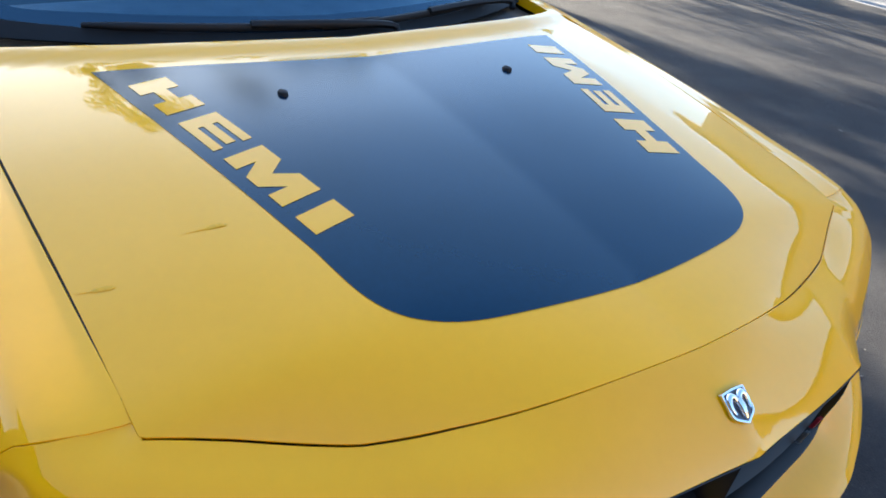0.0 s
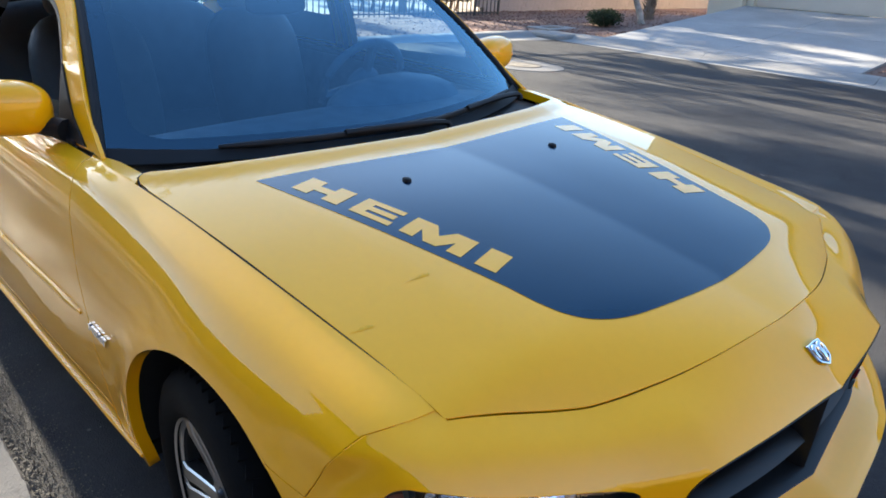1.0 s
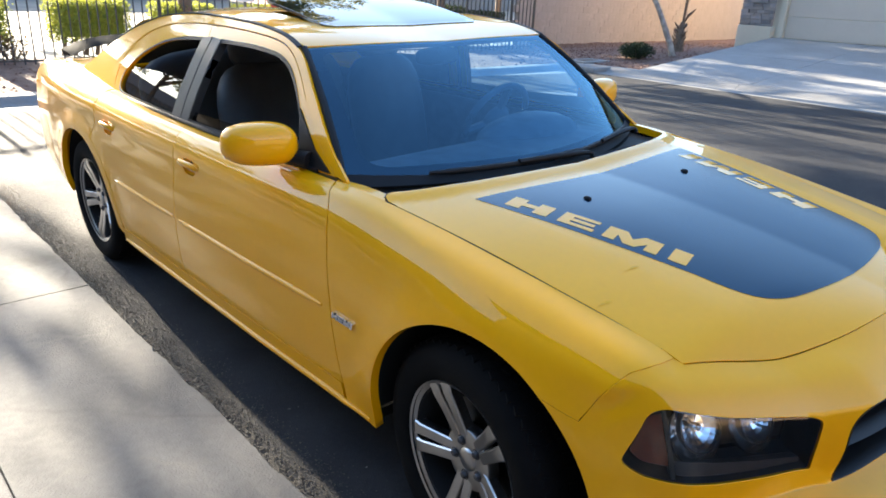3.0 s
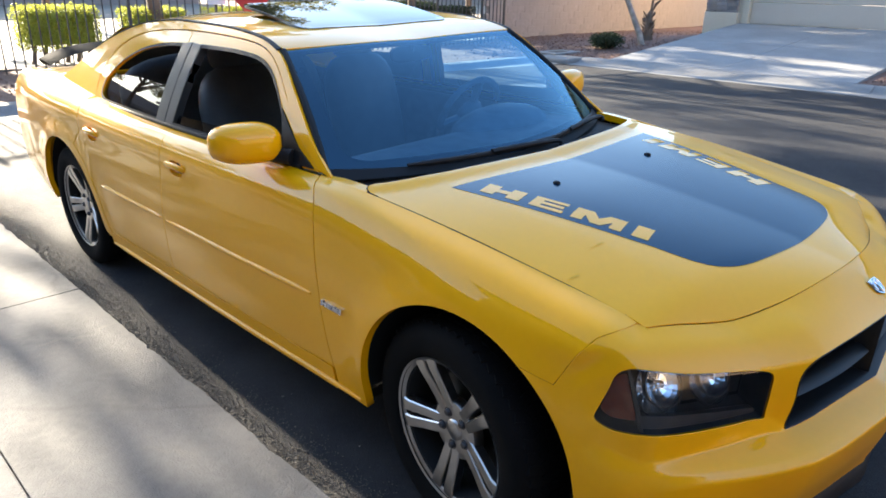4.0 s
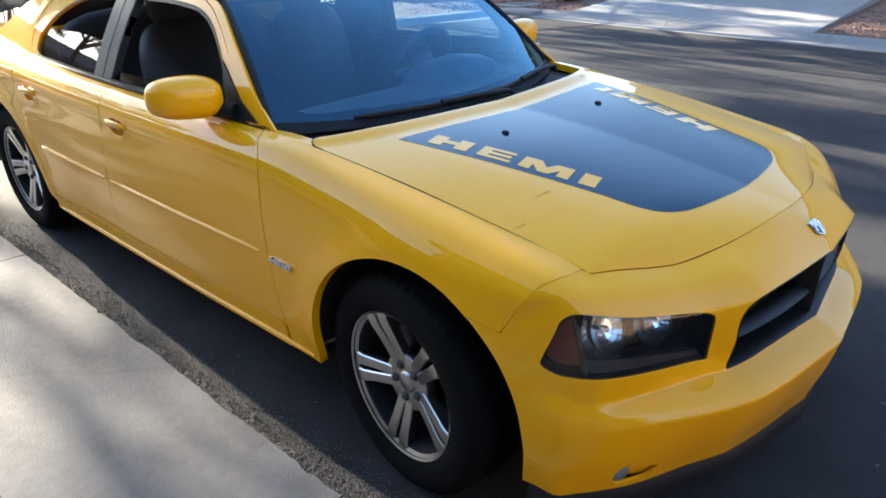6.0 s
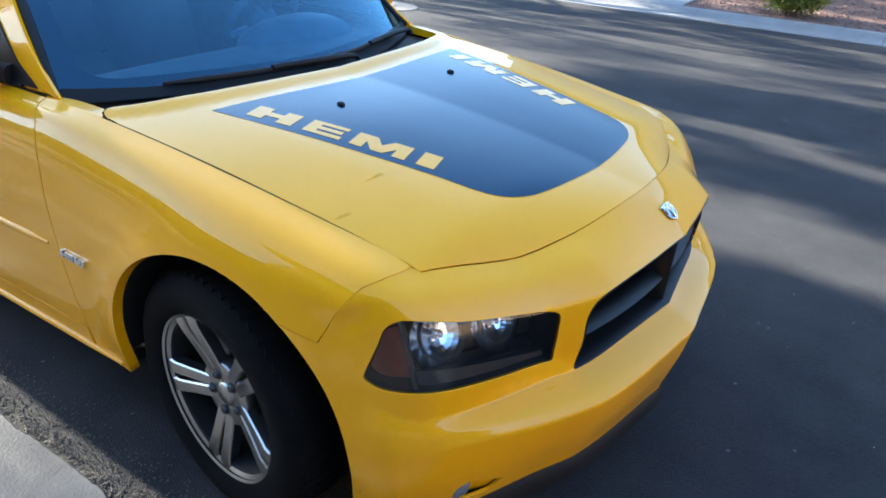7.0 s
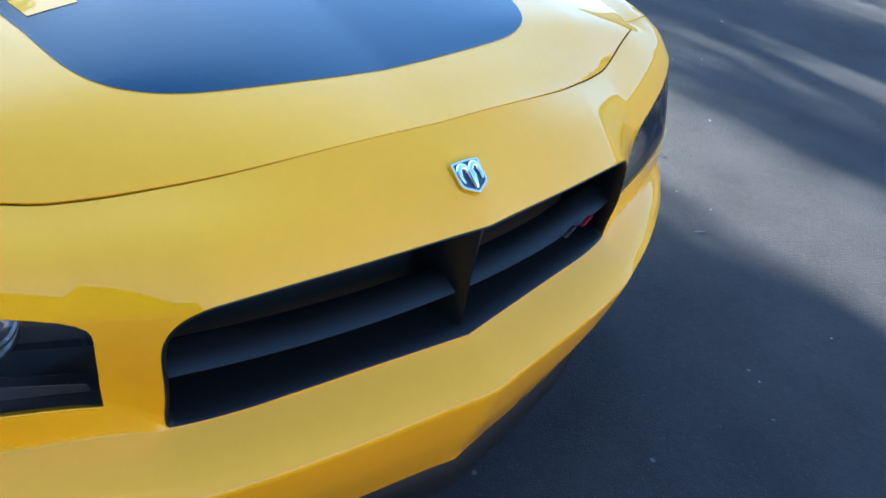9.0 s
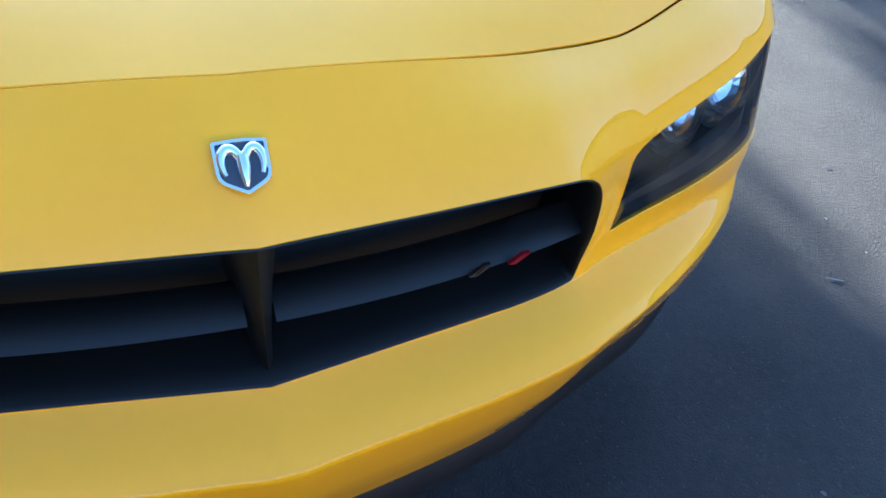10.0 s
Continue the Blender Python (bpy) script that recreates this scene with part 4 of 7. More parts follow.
for side in BOTH:
    bm = bmesh.new()
    rings = []
    for k in range(15):
        y = 0.016 + 0.440 * k / 14
        x = 0.862 - 0.30 * y * y - 0.012
        # front edge, then up and back over the blade, and under it
        prof = ((x - 0.004, 0.628), (x, 0.633), (x - 0.008, 0.639), (x - 0.026, 0.648), (x - 0.048, 0.653), (x - 0.058, 0.648), (x - 0.058, 0.628), (x - 0.03, 0.620))
        rings.append([bm.verts.new((px, side * y, pz - 0.018 + 0.009 * (y / 0.42))) for px, pz in prof])
    for a, b in zip(rings, rings[1:]):
        for k in range(8):
            bm.faces.new((a[k], a[(k + 1) % 8], b[(k + 1) % 8], b[k]))
    bm.faces.new(rings[0]), bm.faces.new(rings[-1][::-1])
    part("grille_blade", bm, M_GRILLE, car, smooth=True, sharp=40)
bm = bmesh.new()
cols = []
for k in range(9):
    z = 0.522 + 0.240 * k / 8
    w = 0.014 + 0.030 * ((z - 0.522) / 0.24) ** 2
    xf = 0.858 + 0.008 * (z - 0.522) / 0.24
    cols.append([bm.verts.new(q) for q in ((xf, 0.0, z), (xf - 0.012, w * 0.55, z), (xf - 0.10, w + 0.008, z), (xf - 0.10, -w - 0.008, z), (xf - 0.012, -w * 0.55, z))])
for a, b in zip(cols, cols[1:]):
    for k in range(5):
        bm.faces.new((a[k], a[(k + 1) % 5], b[(k + 1) % 5], b[k]))
bm.faces.new(cols[0]), bm.faces.new(cols[-1][::-1])
part("grille_upright", bm, M_GRILLE, car, smooth=True, sharp=50)
# two small slanted emblems on the left blade: a chrome outline and a red bar
for y, mat in ((0.262, M_ALLOY), (0.322, M_RED)):
    x = 0.862 - 0.30 * y * y - 0.004
    outer = [(y, 0.624), (y + 0.010, 0.624), (y + 0.028, 0.640), (y + 0.018, 0.640)]
    bm = bmesh.new()
    if mat is M_RED:
        prism(bm, outer, 0.006, lambda u, v, d, x=x: (x - d, u, v))
    else:
        cu, cv = y + 0.014, 0.632
        inner = [(cu + (u - cu) * 0.62, cv + (v - cv) * 0.74) for u, v in outer]
        rings = [[bm.verts.new((px, u, v)) for u, v in loop] for px, loop in ((x - 0.006, outer), (x, outer), (x, inner), (x - 0.004, inner))]
        for p, q in zip(rings, rings[1:]):
            for k in range(4):
                bm.faces.new((p[k], p[(k + 1) % 4], q[(k + 1) % 4], q[k]))
    part("grille_emblem", bm, mat, car, "slanted emblem bar")

# shield badge on the nose: a plain relief, no lettering
BADGE = 0.70
shield = rounded([(-0.038, 0.034), (0.0, 0.037), (0.038, 0.034), (0.037, -0.022), (0.0, -0.042), (-0.037, -0.022)], [0.003, 0.02, 0.003, 0.012, 0.004, 0.012], 4)
c = at_nose(0.0, 1.0)
n1, n2 = at_nose(0.0, 0.6), at_nose(0.0, 1.4)
slope = Vector(n2 - n1).normalized()  # down the nose
outw = Vector((0, 1, 0)).cross(slope).normalized()
outw = outw if outw.x > 0 else -outw


def on_badge(u, v, d):
    return Vector(c) + Vector((0, u * BADGE, 0)) - slope * v * BADGE + outw * d * BADGE


badge = None
bm = bmesh.new()
outer = [bm.verts.new(on_badge(u * 1.0, v, 0.0005)) for u, v in shield]
mid1 = [bm.verts.new(on_badge(u * 0.97, v * 0.97, 0.006)) for u, v in shield]
mid2 = [bm.verts.new(on_badge(u * 0.86, v * 0.86, 0.006)) for u, v in shield]
low = [bm.verts.new(on_badge(u * 0.84, v * 0.84, 0.003)) for u, v in shield]
for a, b in ((outer, mid1), (mid1, mid2), (mid2, low)):
    for k in range(len(a)):
        bm.faces.new((a[k], a[(k + 1) % len(a)], b[(k + 1) % len(a)], b[k]))
badge = part("nose_badge", bm, M_CHROME, bumper, "small chrome shield badge", smooth=True, sharp=30)
bm = bmesh.new()
bm.faces.new([bm.verts.new(on_badge(u * 0.85, v * 0.85, 0.0034)) for u, v in shield])
part("badge_ground", bm, M_BADGE, badge)
bm = bmesh.new()
horn = [(0.002, 0.004), (0.008, 0.017), (0.018, 0.022), (0.026, 0.014), (0.028, 0.0), (0.024, -0.014)]
for sg in (-1, 1):
    tube(bm, [on_badge(sg * u, v, 0.006) for u, v in spline(horn, 4)], [0.0026 + 0.0032 * math.sin(math.pi * min(1, (k + 3) / 22)) for k in range(21)], 8)
tube(bm, [on_badge(0, 0.010, 0.005), on_badge(0, -0.006, 0.007), on_badge(0, -0.024, 0.006), on_badge(0, -0.030, 0.005)], [0.0072, 0.0072, 0.0045, 0.003], 8)
part("badge_relief", bm, M_CHROME, badge, "polished relief", smooth=True, sharp=60)

# headlights
for side in BOTH:
    lamp = patch("headlight", lambda s, t: nose_surface(s, t), [(s, t) for s, t in lamp_hole], M_LENS, car, step=0.03, scale=NS, side=side, flange=0, lift=-0.002, label="clear headlight lens over a dark housing")
    loop = [at_nose(s, t) for s, t in lamp_hole]
    sg = 1 if side < 0 else -1
    bm = bmesh.new()
    mid = np.mean(loop, axis=0)
    rings = []
    for shrink, back in ((1.0, 0.004), (0.985, 0.012), (0.97, 0.06), (0.95, 0.11)):
        rings.append([bm.verts.new(((mid + (p - mid) * shrink) - (back * 0.8, -back * 0.6, 0)) * (1, sg, 1)) for p in loop])
    for a, b in zip(rings, rings[1:]):
        for k in range(len(a)):
            bm.faces.new((a[k], a[(k + 1) % len(a)], b[(k + 1) % len(a)], b[k]))
    part("housing", bm, M_SMOKE, lamp, "black headlight housing", smooth=True, sharp=50)
    patch("housing_back", lambda s, t: nose_surface(s, t) - np.array([[0.105, -0.075, 0]]), [(3.5 + (s - 3.5) * 1.0, 3 + (t - 3) * 1.0) for s, t in lamp_hole], M_SMOKE, lamp, step=0.04, scale=NS, side=side, flange=0)
    # shelf along the bottom of the housing
    patch("lower_shelf", lambda s, t: nose_surface(s, t) - np.array([[0.018, -0.014, 0]]), rounded([(2.2, 3.70), (3.0, 3.62), (4.1, 3.55), (4.1, 3.94), (3.0, 3.93), (2.2, 3.9)], 0.05, 3), M_SMOKE, lamp, step=0.04, scale=NS, side=side, flange=0.02)
    # amber corner reflector behind the lens, with its clear border
    patch("corner_reflector", lambda s, t: nose_surface(s, t) - np.array([[0.016, -0.016, 0]]), rounded([(4.16, 2.30), (4.42, 2.34), (4.80, 3.45), (4.62, 3.74), (4.12, 3.72)], [0.06, 0.08, 0.12, 0.12, 0.06], 4), M_AMBER, lamp, step=0.03, scale=NS, side=side, flange=0.01, label="amber corner reflector")
    patch("divider", lambda s, t: nose_surface(s, t) - np.array([[0.008, -0.006, 0]]), [(4.06, 2.06), (4.13, 2.06), (4.09, 3.97), (4.02, 3.97)], M_SMOKE, lamp, step=0.03, scale=NS, side=side, flange=0.03)
    # two round reflectors, each an outer dish with a smaller dish set in it towards the outside
    for cx, cy, cz, r in ((0.590, 0.757, 0.697, 0.071), (0.660, 0.632, 0.697, 0.061)):
        face = Vector((0.84, side * 0.26, 0.46))
        turn = face.to_track_quat("Y", "Z").to_matrix().to_4x4()
        base = Vector((cx - 0.014, side * (cy - 0.006), cz))
        bm = bmesh.new()
        rings = lathe(bm, [(r, 0.0), (r * 0.90, -0.012), (r * 0.76, -0.020), (r * 0.6, -0.026), (r * 0.4, -0.031), (r * 0.2, -0.034), (0.0005, -0.035)], 36)
        for i, ring in enumerate(rings[1:-1]):
            for k, v in enumerate(ring):
                v.co.y += 0.0011 * math.sin(k * 2.1 + i * 0.4)
        bowl = part("reflector_bowl", bm, M_BOWL, lamp, "mirror-bright faceted reflector bowl")
        bowl.matrix_local = Matrix.Translation(base) @ turn
        out = Vector((side * 1.0, 0, 0)) if (turn @ Vector((1, 0, 0))).y * side > 0 else Vector((-side * 1.0, 0, 0))
        mid = out * (0.20 * r) + Vector((0, 0.004, 0.10 * r))
        bm = bmesh.new()
        rings = lathe(bm, [(r * 0.80, 0.004), (r * 0.72, -0.004), (r * 0.58, -0.011), (r * 0.4, -0.017), (r * 0.16, -0.020)], 24)
        for i, ring in enumerate(rings[1:]):
            for k, v in enumerate(ring):
                v.co.y += 0.0009 * math.sin(k * 1.3 + i * 0.5)
        bmesh.ops.translate(bm, vec=mid, verts=bm.verts)
        part("inner_reflector", bm, M_BOWL, bowl)
        bm = bmesh.new()
        lathe(bm, [(r * 0.79, -0.012), (r * 0.83, 0.000), (r * 0.83, 0.006), (r * 0.79, 0.007), (r * 0.78, 0.0)], 36)
        bmesh.ops.translate(bm, vec=mid, verts=bm.verts)
        part("inner_ring", bm, M_SMOKE, bowl, "thin dark ring", smooth=True, sharp=40)
        bm = bmesh.new()
        lathe(bm, [(r * 0.15, -0.026), (r * 0.15, -0.006), (r * 0.10, 0.0), (0.0005, 0.002)], 16)
        bmesh.ops.translate(bm, vec=mid, verts=bm.verts)
        part("bulb", bm, M_CHROME, bowl, smooth=True, sharp=50)
        bm = bmesh.new()
        lathe(bm, [(r * 1.00, -0.006), (r * 1.035, 0.002), (r * 1.02, 0.006), (r * 0.98, 0.002), (r * 1.00, -0.006)], 40)
        part("bezel_ring", bm, M_CHROME, bowl, smooth=True)
    # fog recess: a yellow pocket with a dull round lamp at its outer end
    patch("fog_recess", lambda s, t: nose_surface(s, t) - np.array([[0.022, -0.010, 0.0]]) * np.clip((s - 2.45) / 0.6, 0, 1)[:, None] - np.array([[0.004, 0, 0]]), [(3.0 + (s - 3.0) * 1.12, 8.53 + (t - 8.53) * 1.12) for s, t in fog_hole], M_YELLOW, bumper, step=0.02, scale=NS, side=side, flange=0)
    bm = bmesh.new()
    p = at_nose(3.22, 8.55)
    lathe(bm, [(0.030, -0.030), (0.031, -0.004), (0.028, 0.0), (0.020, 0.004), (0.0005, 0.006)], 24)
    fog = part("fog_lamp", bm, M_FOG, bumper, "small dull round fog lamp", smooth=True, sharp=50)
    fog.matrix_local = Matrix.Translation((p[0] - 0.012, p[1] * -side, p[2])) @ Vector((0.9, side * 0.43, 0.0)).to_track_quat("Y", "Z").to_matrix().to_4x4()

# chin spoiler under the bumper
bm = bmesh.new()
rings = []
for k in range(41):
    s = -6.4 + 12.8 * k / 40
    p = at_nose(s, 9.0)
    inw = Vector((0.25 - p[0], -p[1], 0)).normalized()
    prof = ((0.010, 0.014), (-0.004, -0.003), (-0.012, -0.030), (-0.006, -0.070), (0.05, -0.085), (0.09, 0.0))
    rings.append([bm.verts.new((p[0] + inw.x * a, p[1] + inw.y * a, p[2] + b)) for a, b in prof])
for a, b in zip(rings, rings[1:]):
    for k in range(6):
        bm.faces.new((a[k], a[(k + 1) % 6], b[(k + 1) % 6], b[k]))
part("chin_spoiler", bm, M_BLACK, car, "matt black chin spoiler", smooth=True, sharp=40)

# floor pan and bulkhead, so that no light falls through
bm = bmesh.new()
box(bm, -3.95, 0.66, -0.52, 0.52, 0.20, 0.24)
box(bm, -2.55, -0.45, -0.87, 0.87, 0.22, 0.26)
box(bm, -0.46, -0.44, -0.76, 0.76, 0.24, 0.93)
box(bm, 0.60, 0.64, -0.50, 0.50, 0.24, 0.72)
part("floor_pan", bm, M_DARK, car)
for cx, cz in (ARCH_F, ARCH_R):
    for side in BOTH:
        bm = bmesh.new()
        pts = arc((cx, cz), 0.445, -5, 185, 22)
        a = [bm.verts.new((x, side * 0.905, z)) for x, z in pts]
        b = [bm.verts.new((x, side * 0.52, z)) for x, z in pts]
        for k in range(len(a) - 1):
            bm.faces.new((a[k], a[k + 1], b[k + 1], b[k]))
        bm.faces.new(b)
        part("wheel_housing", bm, M_DARK, car, smooth=True, sharp=50)


# wheels
def wheel(x, side):
    hub = new("wheel")
    hub.parent = car
    hub.location = (x + (0.012 if x > -1 else 0), side * (0.812 if x > -1 else 0.800), 0.344 if x > -1 else 0.352)
    if x > -1:
        hub.rotation_euler[2] = radians(-7.0)  # steered a little to the right
    # built with its outer face towards +y, then turned for the right side
    d = 1 if side > 0 else -1

    def add(name, bm, mat, label="", sharp=35, parent=hub):
        if d < 0:
            bmesh.ops.scale(bm, vec=(1, -1, 1), verts=bm.verts)
        return part(name, bm, mat, parent, label, smooth=True, sharp=sharp)

    bm = bmesh.new()
    prof = [(0.232, 0.085), (0.240, 0.100), (0.262, 0.113), (0.290, 0.118), (0.318, 0.116), (0.336, 0.107), (0.346, 0.094)]
    for y in (0.080, 0.052, 0.048, 0.020, 0.016, -0.016, -0.020, -0.048, -0.052, -0.080):
        prof.append((0.3555, y))
    prof += [(0.346, -0.094), (0.336, -0.107), (0.290, -0.118), (0.240, -0.100), (0.232, -0.085)]
    lathe(bm, prof, 72)
    tyre = add("tyre", bm, M_RUBBER, "black road tyre")
    bm = bmesh.new()
    for k in range(60):
        a = 2 * math.pi * k / 60
        for y0, y1, tilt in ((0.056, 0.090, 0.35), (0.022, 0.047, -0.3), (-0.047, -0.022, 0.3), (-0.090, -0.056, -0.35), (-0.014, 0.014, 0.2)):
            m = Matrix.Rotation(-a, 4, "Y") @ Matrix.Translation((0.3545 if abs(y0) < 0.05 else 0.351, (y0 + y1) / 2, 0)) @ Matrix.Rotation(tilt, 4, "X")
            bmesh.ops.create_cube(bm, size=1, matrix=m @ Matrix.Diagonal((0.011, (y1 - y0), 0.026, 1)))
    add("tread", bm, M_RUBBER, parent=tyre)
    bm = bmesh.new()
    lathe(bm, [(0.236, 0.100), (0.243, 0.104), (0.243, 0.098), (0.232, 0.092), (0.226, 0.088)], 64)
    rim = add("rim", bm, M_ALLOY, "machined alloy rim")
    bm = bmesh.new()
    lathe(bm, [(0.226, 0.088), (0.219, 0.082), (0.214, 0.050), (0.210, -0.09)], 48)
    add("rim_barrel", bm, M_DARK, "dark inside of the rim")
    # five pairs of spokes, flat-faced, dished towards the hub
    for k in range(5):
        a0 = radians(119 + 72 * k)
        for s in (-1, 1):
            bm = bmesh.new()

            def ring(r, off, w, y, depth):
                ca, sa = math.cos(a0), math.sin(a0)
                pts = []
                for q, yy in ((-w, y - 0.004), (-w * 0.8, y), (w * 0.8, y), (w, y - 0.004), (w, y - depth), (-w, y - depth)):
                    t = s * off + q
                    pts.append(bm.verts.new((ca * r - sa * t * d, yy, sa * r + ca * t * d)))
                return pts

            rows = [ring(0.050, 0.0165, 0.0175, 0.064, 0.03), ring(0.085, 0.0190, 0.0180, 0.070, 0.032), ring(0.150, 0.0240, 0.0180, 0.082, 0.034), ring(0.200, 0.0280, 0.0200, 0.093, 0.034), ring(0.232, 0.0310, 0.0245, 0.094, 0.03)]
            for p, q in zip(rows, rows[1:]):
                for i in range(6):
                    bm.faces.new((p[i], p[(i + 1) % 6], q[(i + 1) % 6], q[i]))
            bm.faces.new(rows[0]), bm.faces.new(rows[-1][::-1])
            add("spoke", bm, M_ALLOY, sharp=30)
    bm = bmesh.new()
    lathe(bm, [(0.098, 0.030), (0.098, 0.058), (0.094, 0.065), (0.070, 0.067), (0.036, 0.064), (0.033, 0.069), (0.026, 0.072), (0.0005, 0.073)], 40)
    centre = add("hub_centre", bm, M_ALLOY, "hub with a plain centre cap", sharp=40)
    for k in range(5):
        a = radians(119 + 72 * k)
        bm = bmesh.new()
        lathe(bm, [(0.0165, 0.046), (0.0165, 0.0675), (0.013, 0.0680), (0.0118, 0.064), (0.0113, 0.072), (0.009, 0.076), (0.0005, 0.077)], 12)
        bmesh.ops.translate(bm, vec=(math.cos(a) * 0.0575, 0, math.sin(a) * 0.0575), verts=bm.verts)
        add("lug_nut", bm, M_ALLOY_DARK, "dark lug nut", parent=hub)
    bm = bmesh.new()
    lathe(bm, [(0.0005, 0.012), (0.08, 0.012), (0.165, 0.012), (0.170, 0.008), (0.170, -0.018), (0.0005, -0.018)], 48)
    add("brake_disc", bm, M_STEEL, "dull brake disc")
    bm = bmesh.new()
    lathe(bm, [(0.0005, -0.05), (0.215, -0.05), (0.215, -0.055), (0.0005, -0.055)], 32)
    add("backplate", bm, M_DARK)
    return hub


for x in (0.0, -3.048):
    for side in BOTH:
        wheel(x, side)

# door mirrors
for side in BOTH:
    bm = bmesh.new()
    bmesh.ops.create_uvsphere(bm, u_segments=32, v_segments=18, radius=1)
    for v in bm.verts:
        x, y, z = v.co
        # a superellipsoid, flatter behind, tapering outwards
        f = lambda q, e: math.copysign(abs(q) ** e, q)  # noqa: E731
        x, y, z = f(x, 0.85), f(y, 0.72), f(z, 0.72)
        taper = 1 - 0.10 * (y + 1) / 2
        x = x * (0.085 if x > 0 else 0.055) * taper
        v.co = (x - 0.045 * (y + 1) / 2, y * 0.122, z * 0.076 * taper + 0.006 * y)
    if side < 0:
        bmesh.ops.scale(bm, vec=(1, -1, 1), verts=bm.verts)
    mirror = part("door_mirror", bm, M_YELLOW, car, "yellow door mirror housing", smooth=True, sharp=80)
    mirror.location = (-0.935, side * 0.950, 1.085)
    bm = bmesh.new()
    sg = side
    tube(bm, [(-0.0, -sg * 0.07, -0.045), (0.04, -sg * 0.105, -0.052), (0.085, -sg * 0.125, -0.055)], [0.026, 0.028, 0.030], 10)
    part("mirror_foot", bm, M_BLACK, mirror, "black mirror foot", smooth=True, sharp=60)
    bm = bmesh.new()
    prism(bm, rounded([(-0.10, -0.055), (0.10, -0.058), (0.095, 0.055), (-0.10, 0.055)], 0.03), 0.004, lambda u, v, dd, sg=sg: (-0.079 - dd, u * sg, v))
    part("mirror_glass", bm, M_CHROME, mirror, "mirror glass")

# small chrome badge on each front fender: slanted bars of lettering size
for side in BOTH:
    bm = bmesh.new()
    for ch, a, b in (("H", 0.0, 0.30), ("E", 0.33, 0.56), ("M", 0.59, 0.86), ("I", 0.89, 1.0)):
        for glyph in GLYPHS[ch]:
            pts = []
            for u, v in glyph:
                q = a + (b - a) * u
                pts.append((q, v))

            def put(u, v, dd):
                x = (-0.585 + 0.115 * (u + 0.05 * v)) if side < 0 else (-0.470 - 0.115 * (u + 0.05 * v))
                z = 0.581 + 0.022 * v
                p = side_surface(np.array([x]), np.array([side_v(x, z)]))[0]
                return (p[0], (p[1] - 0.0075 + dd) * (1 if side < 0 else -1), p[2])

            prism(bm, pts, 0.006, put)
    fb = part("fender_badge", bm, M_CHROME, car, "small chrome fender badge")
    bm = bmesh.new()
    prism(bm, [(0.01, 0.04), (0.97, 0.04), (0.99, 0.96), (0.03, 0.96)], 0.004, lambda u, v, dd: Vector(put(u, v, dd)) + Vector((0, 0.0022 if side < 0 else -0.0022, 0)))
    part("badge_ground", bm, M_BLACK, fb, "black ground of the badge")

# interior: dashboard, wheel, seats, mirror
def dash_surface(s, t):
    return np.stack([-0.50 - 0.52 * t - 0.10 * s * s * (1 - t), -0.76 * s, 0.965 - 0.02 * s * s + 0.02 * np.sin(math.pi * t) - 0.12 * np.clip(t - 0.75, 0, 1) * 4 * 0.25], 1)


patch("dashboard", dash_surface, full, M_TRIM, car, step=0.06, scale=(0.76, 0.5), flange=0.16, label="grey dashboard", centre=(-0.8, 0, 0))
bm = bmesh.new()
bmesh.ops.create_uvsphere(bm, u_segments=20, v_segments=10, radius=1, matrix=Matrix.Translation((-0.90, 0.36, 0.955)) @ Matrix.Diagonal((0.15, 0.31, 0.105, 1)))
part("instrument_hood", bm, M_TRIM, car, "rounded instrument cowl", smooth=True)
bm = bmesh.new()
turn = Matrix.Translation((-1.12, 0.37, 0.985)) @ Matrix.Rotation(radians(-66), 4, "Y")
ringpath = [turn @ Vector((0.188 * math.cos(a), 0.188 * math.sin(a), 0)) for a in np.linspace(0, 2 * math.pi, 41)]
tube(bm, ringpath, 0.016, 8)
for a in (0.2, math.pi - 0.2, -math.pi / 2):
    tube(bm, [turn @ Vector((0, 0, 0.0)), turn @ Vector((0.18 * math.cos(a + math.pi / 2), 0.18 * math.sin(a + math.pi / 2), 0))], 0.02, 6)
bmesh.ops.create_uvsphere(bm, u_segments=16, v_segments=8, radius=1, matrix=turn @ Matrix.Diagonal((0.08, 0.08, 0.035, 1)))
part("steering_wheel", bm, M_TRIM, car, "dark grey steering wheel", smooth=True, sharp=60)


def soft_box(bm, size, m, k=0.6):
    r = bmesh.ops.create_uvsphere(bm, u_segments=20, v_segments=12, radius=1)
    for v in r["verts"]:
        v.co = m @ Vector(tuple(math.copysign(abs(c) ** k, c) * s for c, s in zip(v.co, size)))


for y in (-0.37, 0.37):
    bm = bmesh.new()
    soft_box(bm, (0.27, 0.25, 0.09), pose(-1.60, y, 0.56))
    part("seat_cushion", bm, M_LEATHER, car, "grey leather front seat cushion", smooth=True, sharp=80)
    bm = bmesh.new()
    soft_box(bm, (0.075, 0.24, 0.34), pose(-1.93, y, 0.88, 0, -14, 0))
    part("seat_backrest", bm, M_LEATHER, car, "grey leather front seat back", smooth=True, sharp=80)
    bm = bmesh.new()
    soft_box(bm, (0.055, 0.13, 0.09), pose(-2.03, y, 1.27, 0, -8, 0))
    for dy in (-0.05, 0.05):
        bar(bm, (-2.02, y + dy, 1.12), (-2.02, y + dy, 1.22), 0.007)
    part("headrest", bm, M_LEATHER, car, "grey headrest", smooth=True, sharp=80)
bm = bmesh.new()
soft_box(bm, (0.10, 0.66, 0.34), pose(-2.78, 0, 0.86, 0, -18, 0), 0.5)
soft_box(bm, (0.28, 0.66, 0.10), pose(-2.45, 0, 0.52), 0.5)
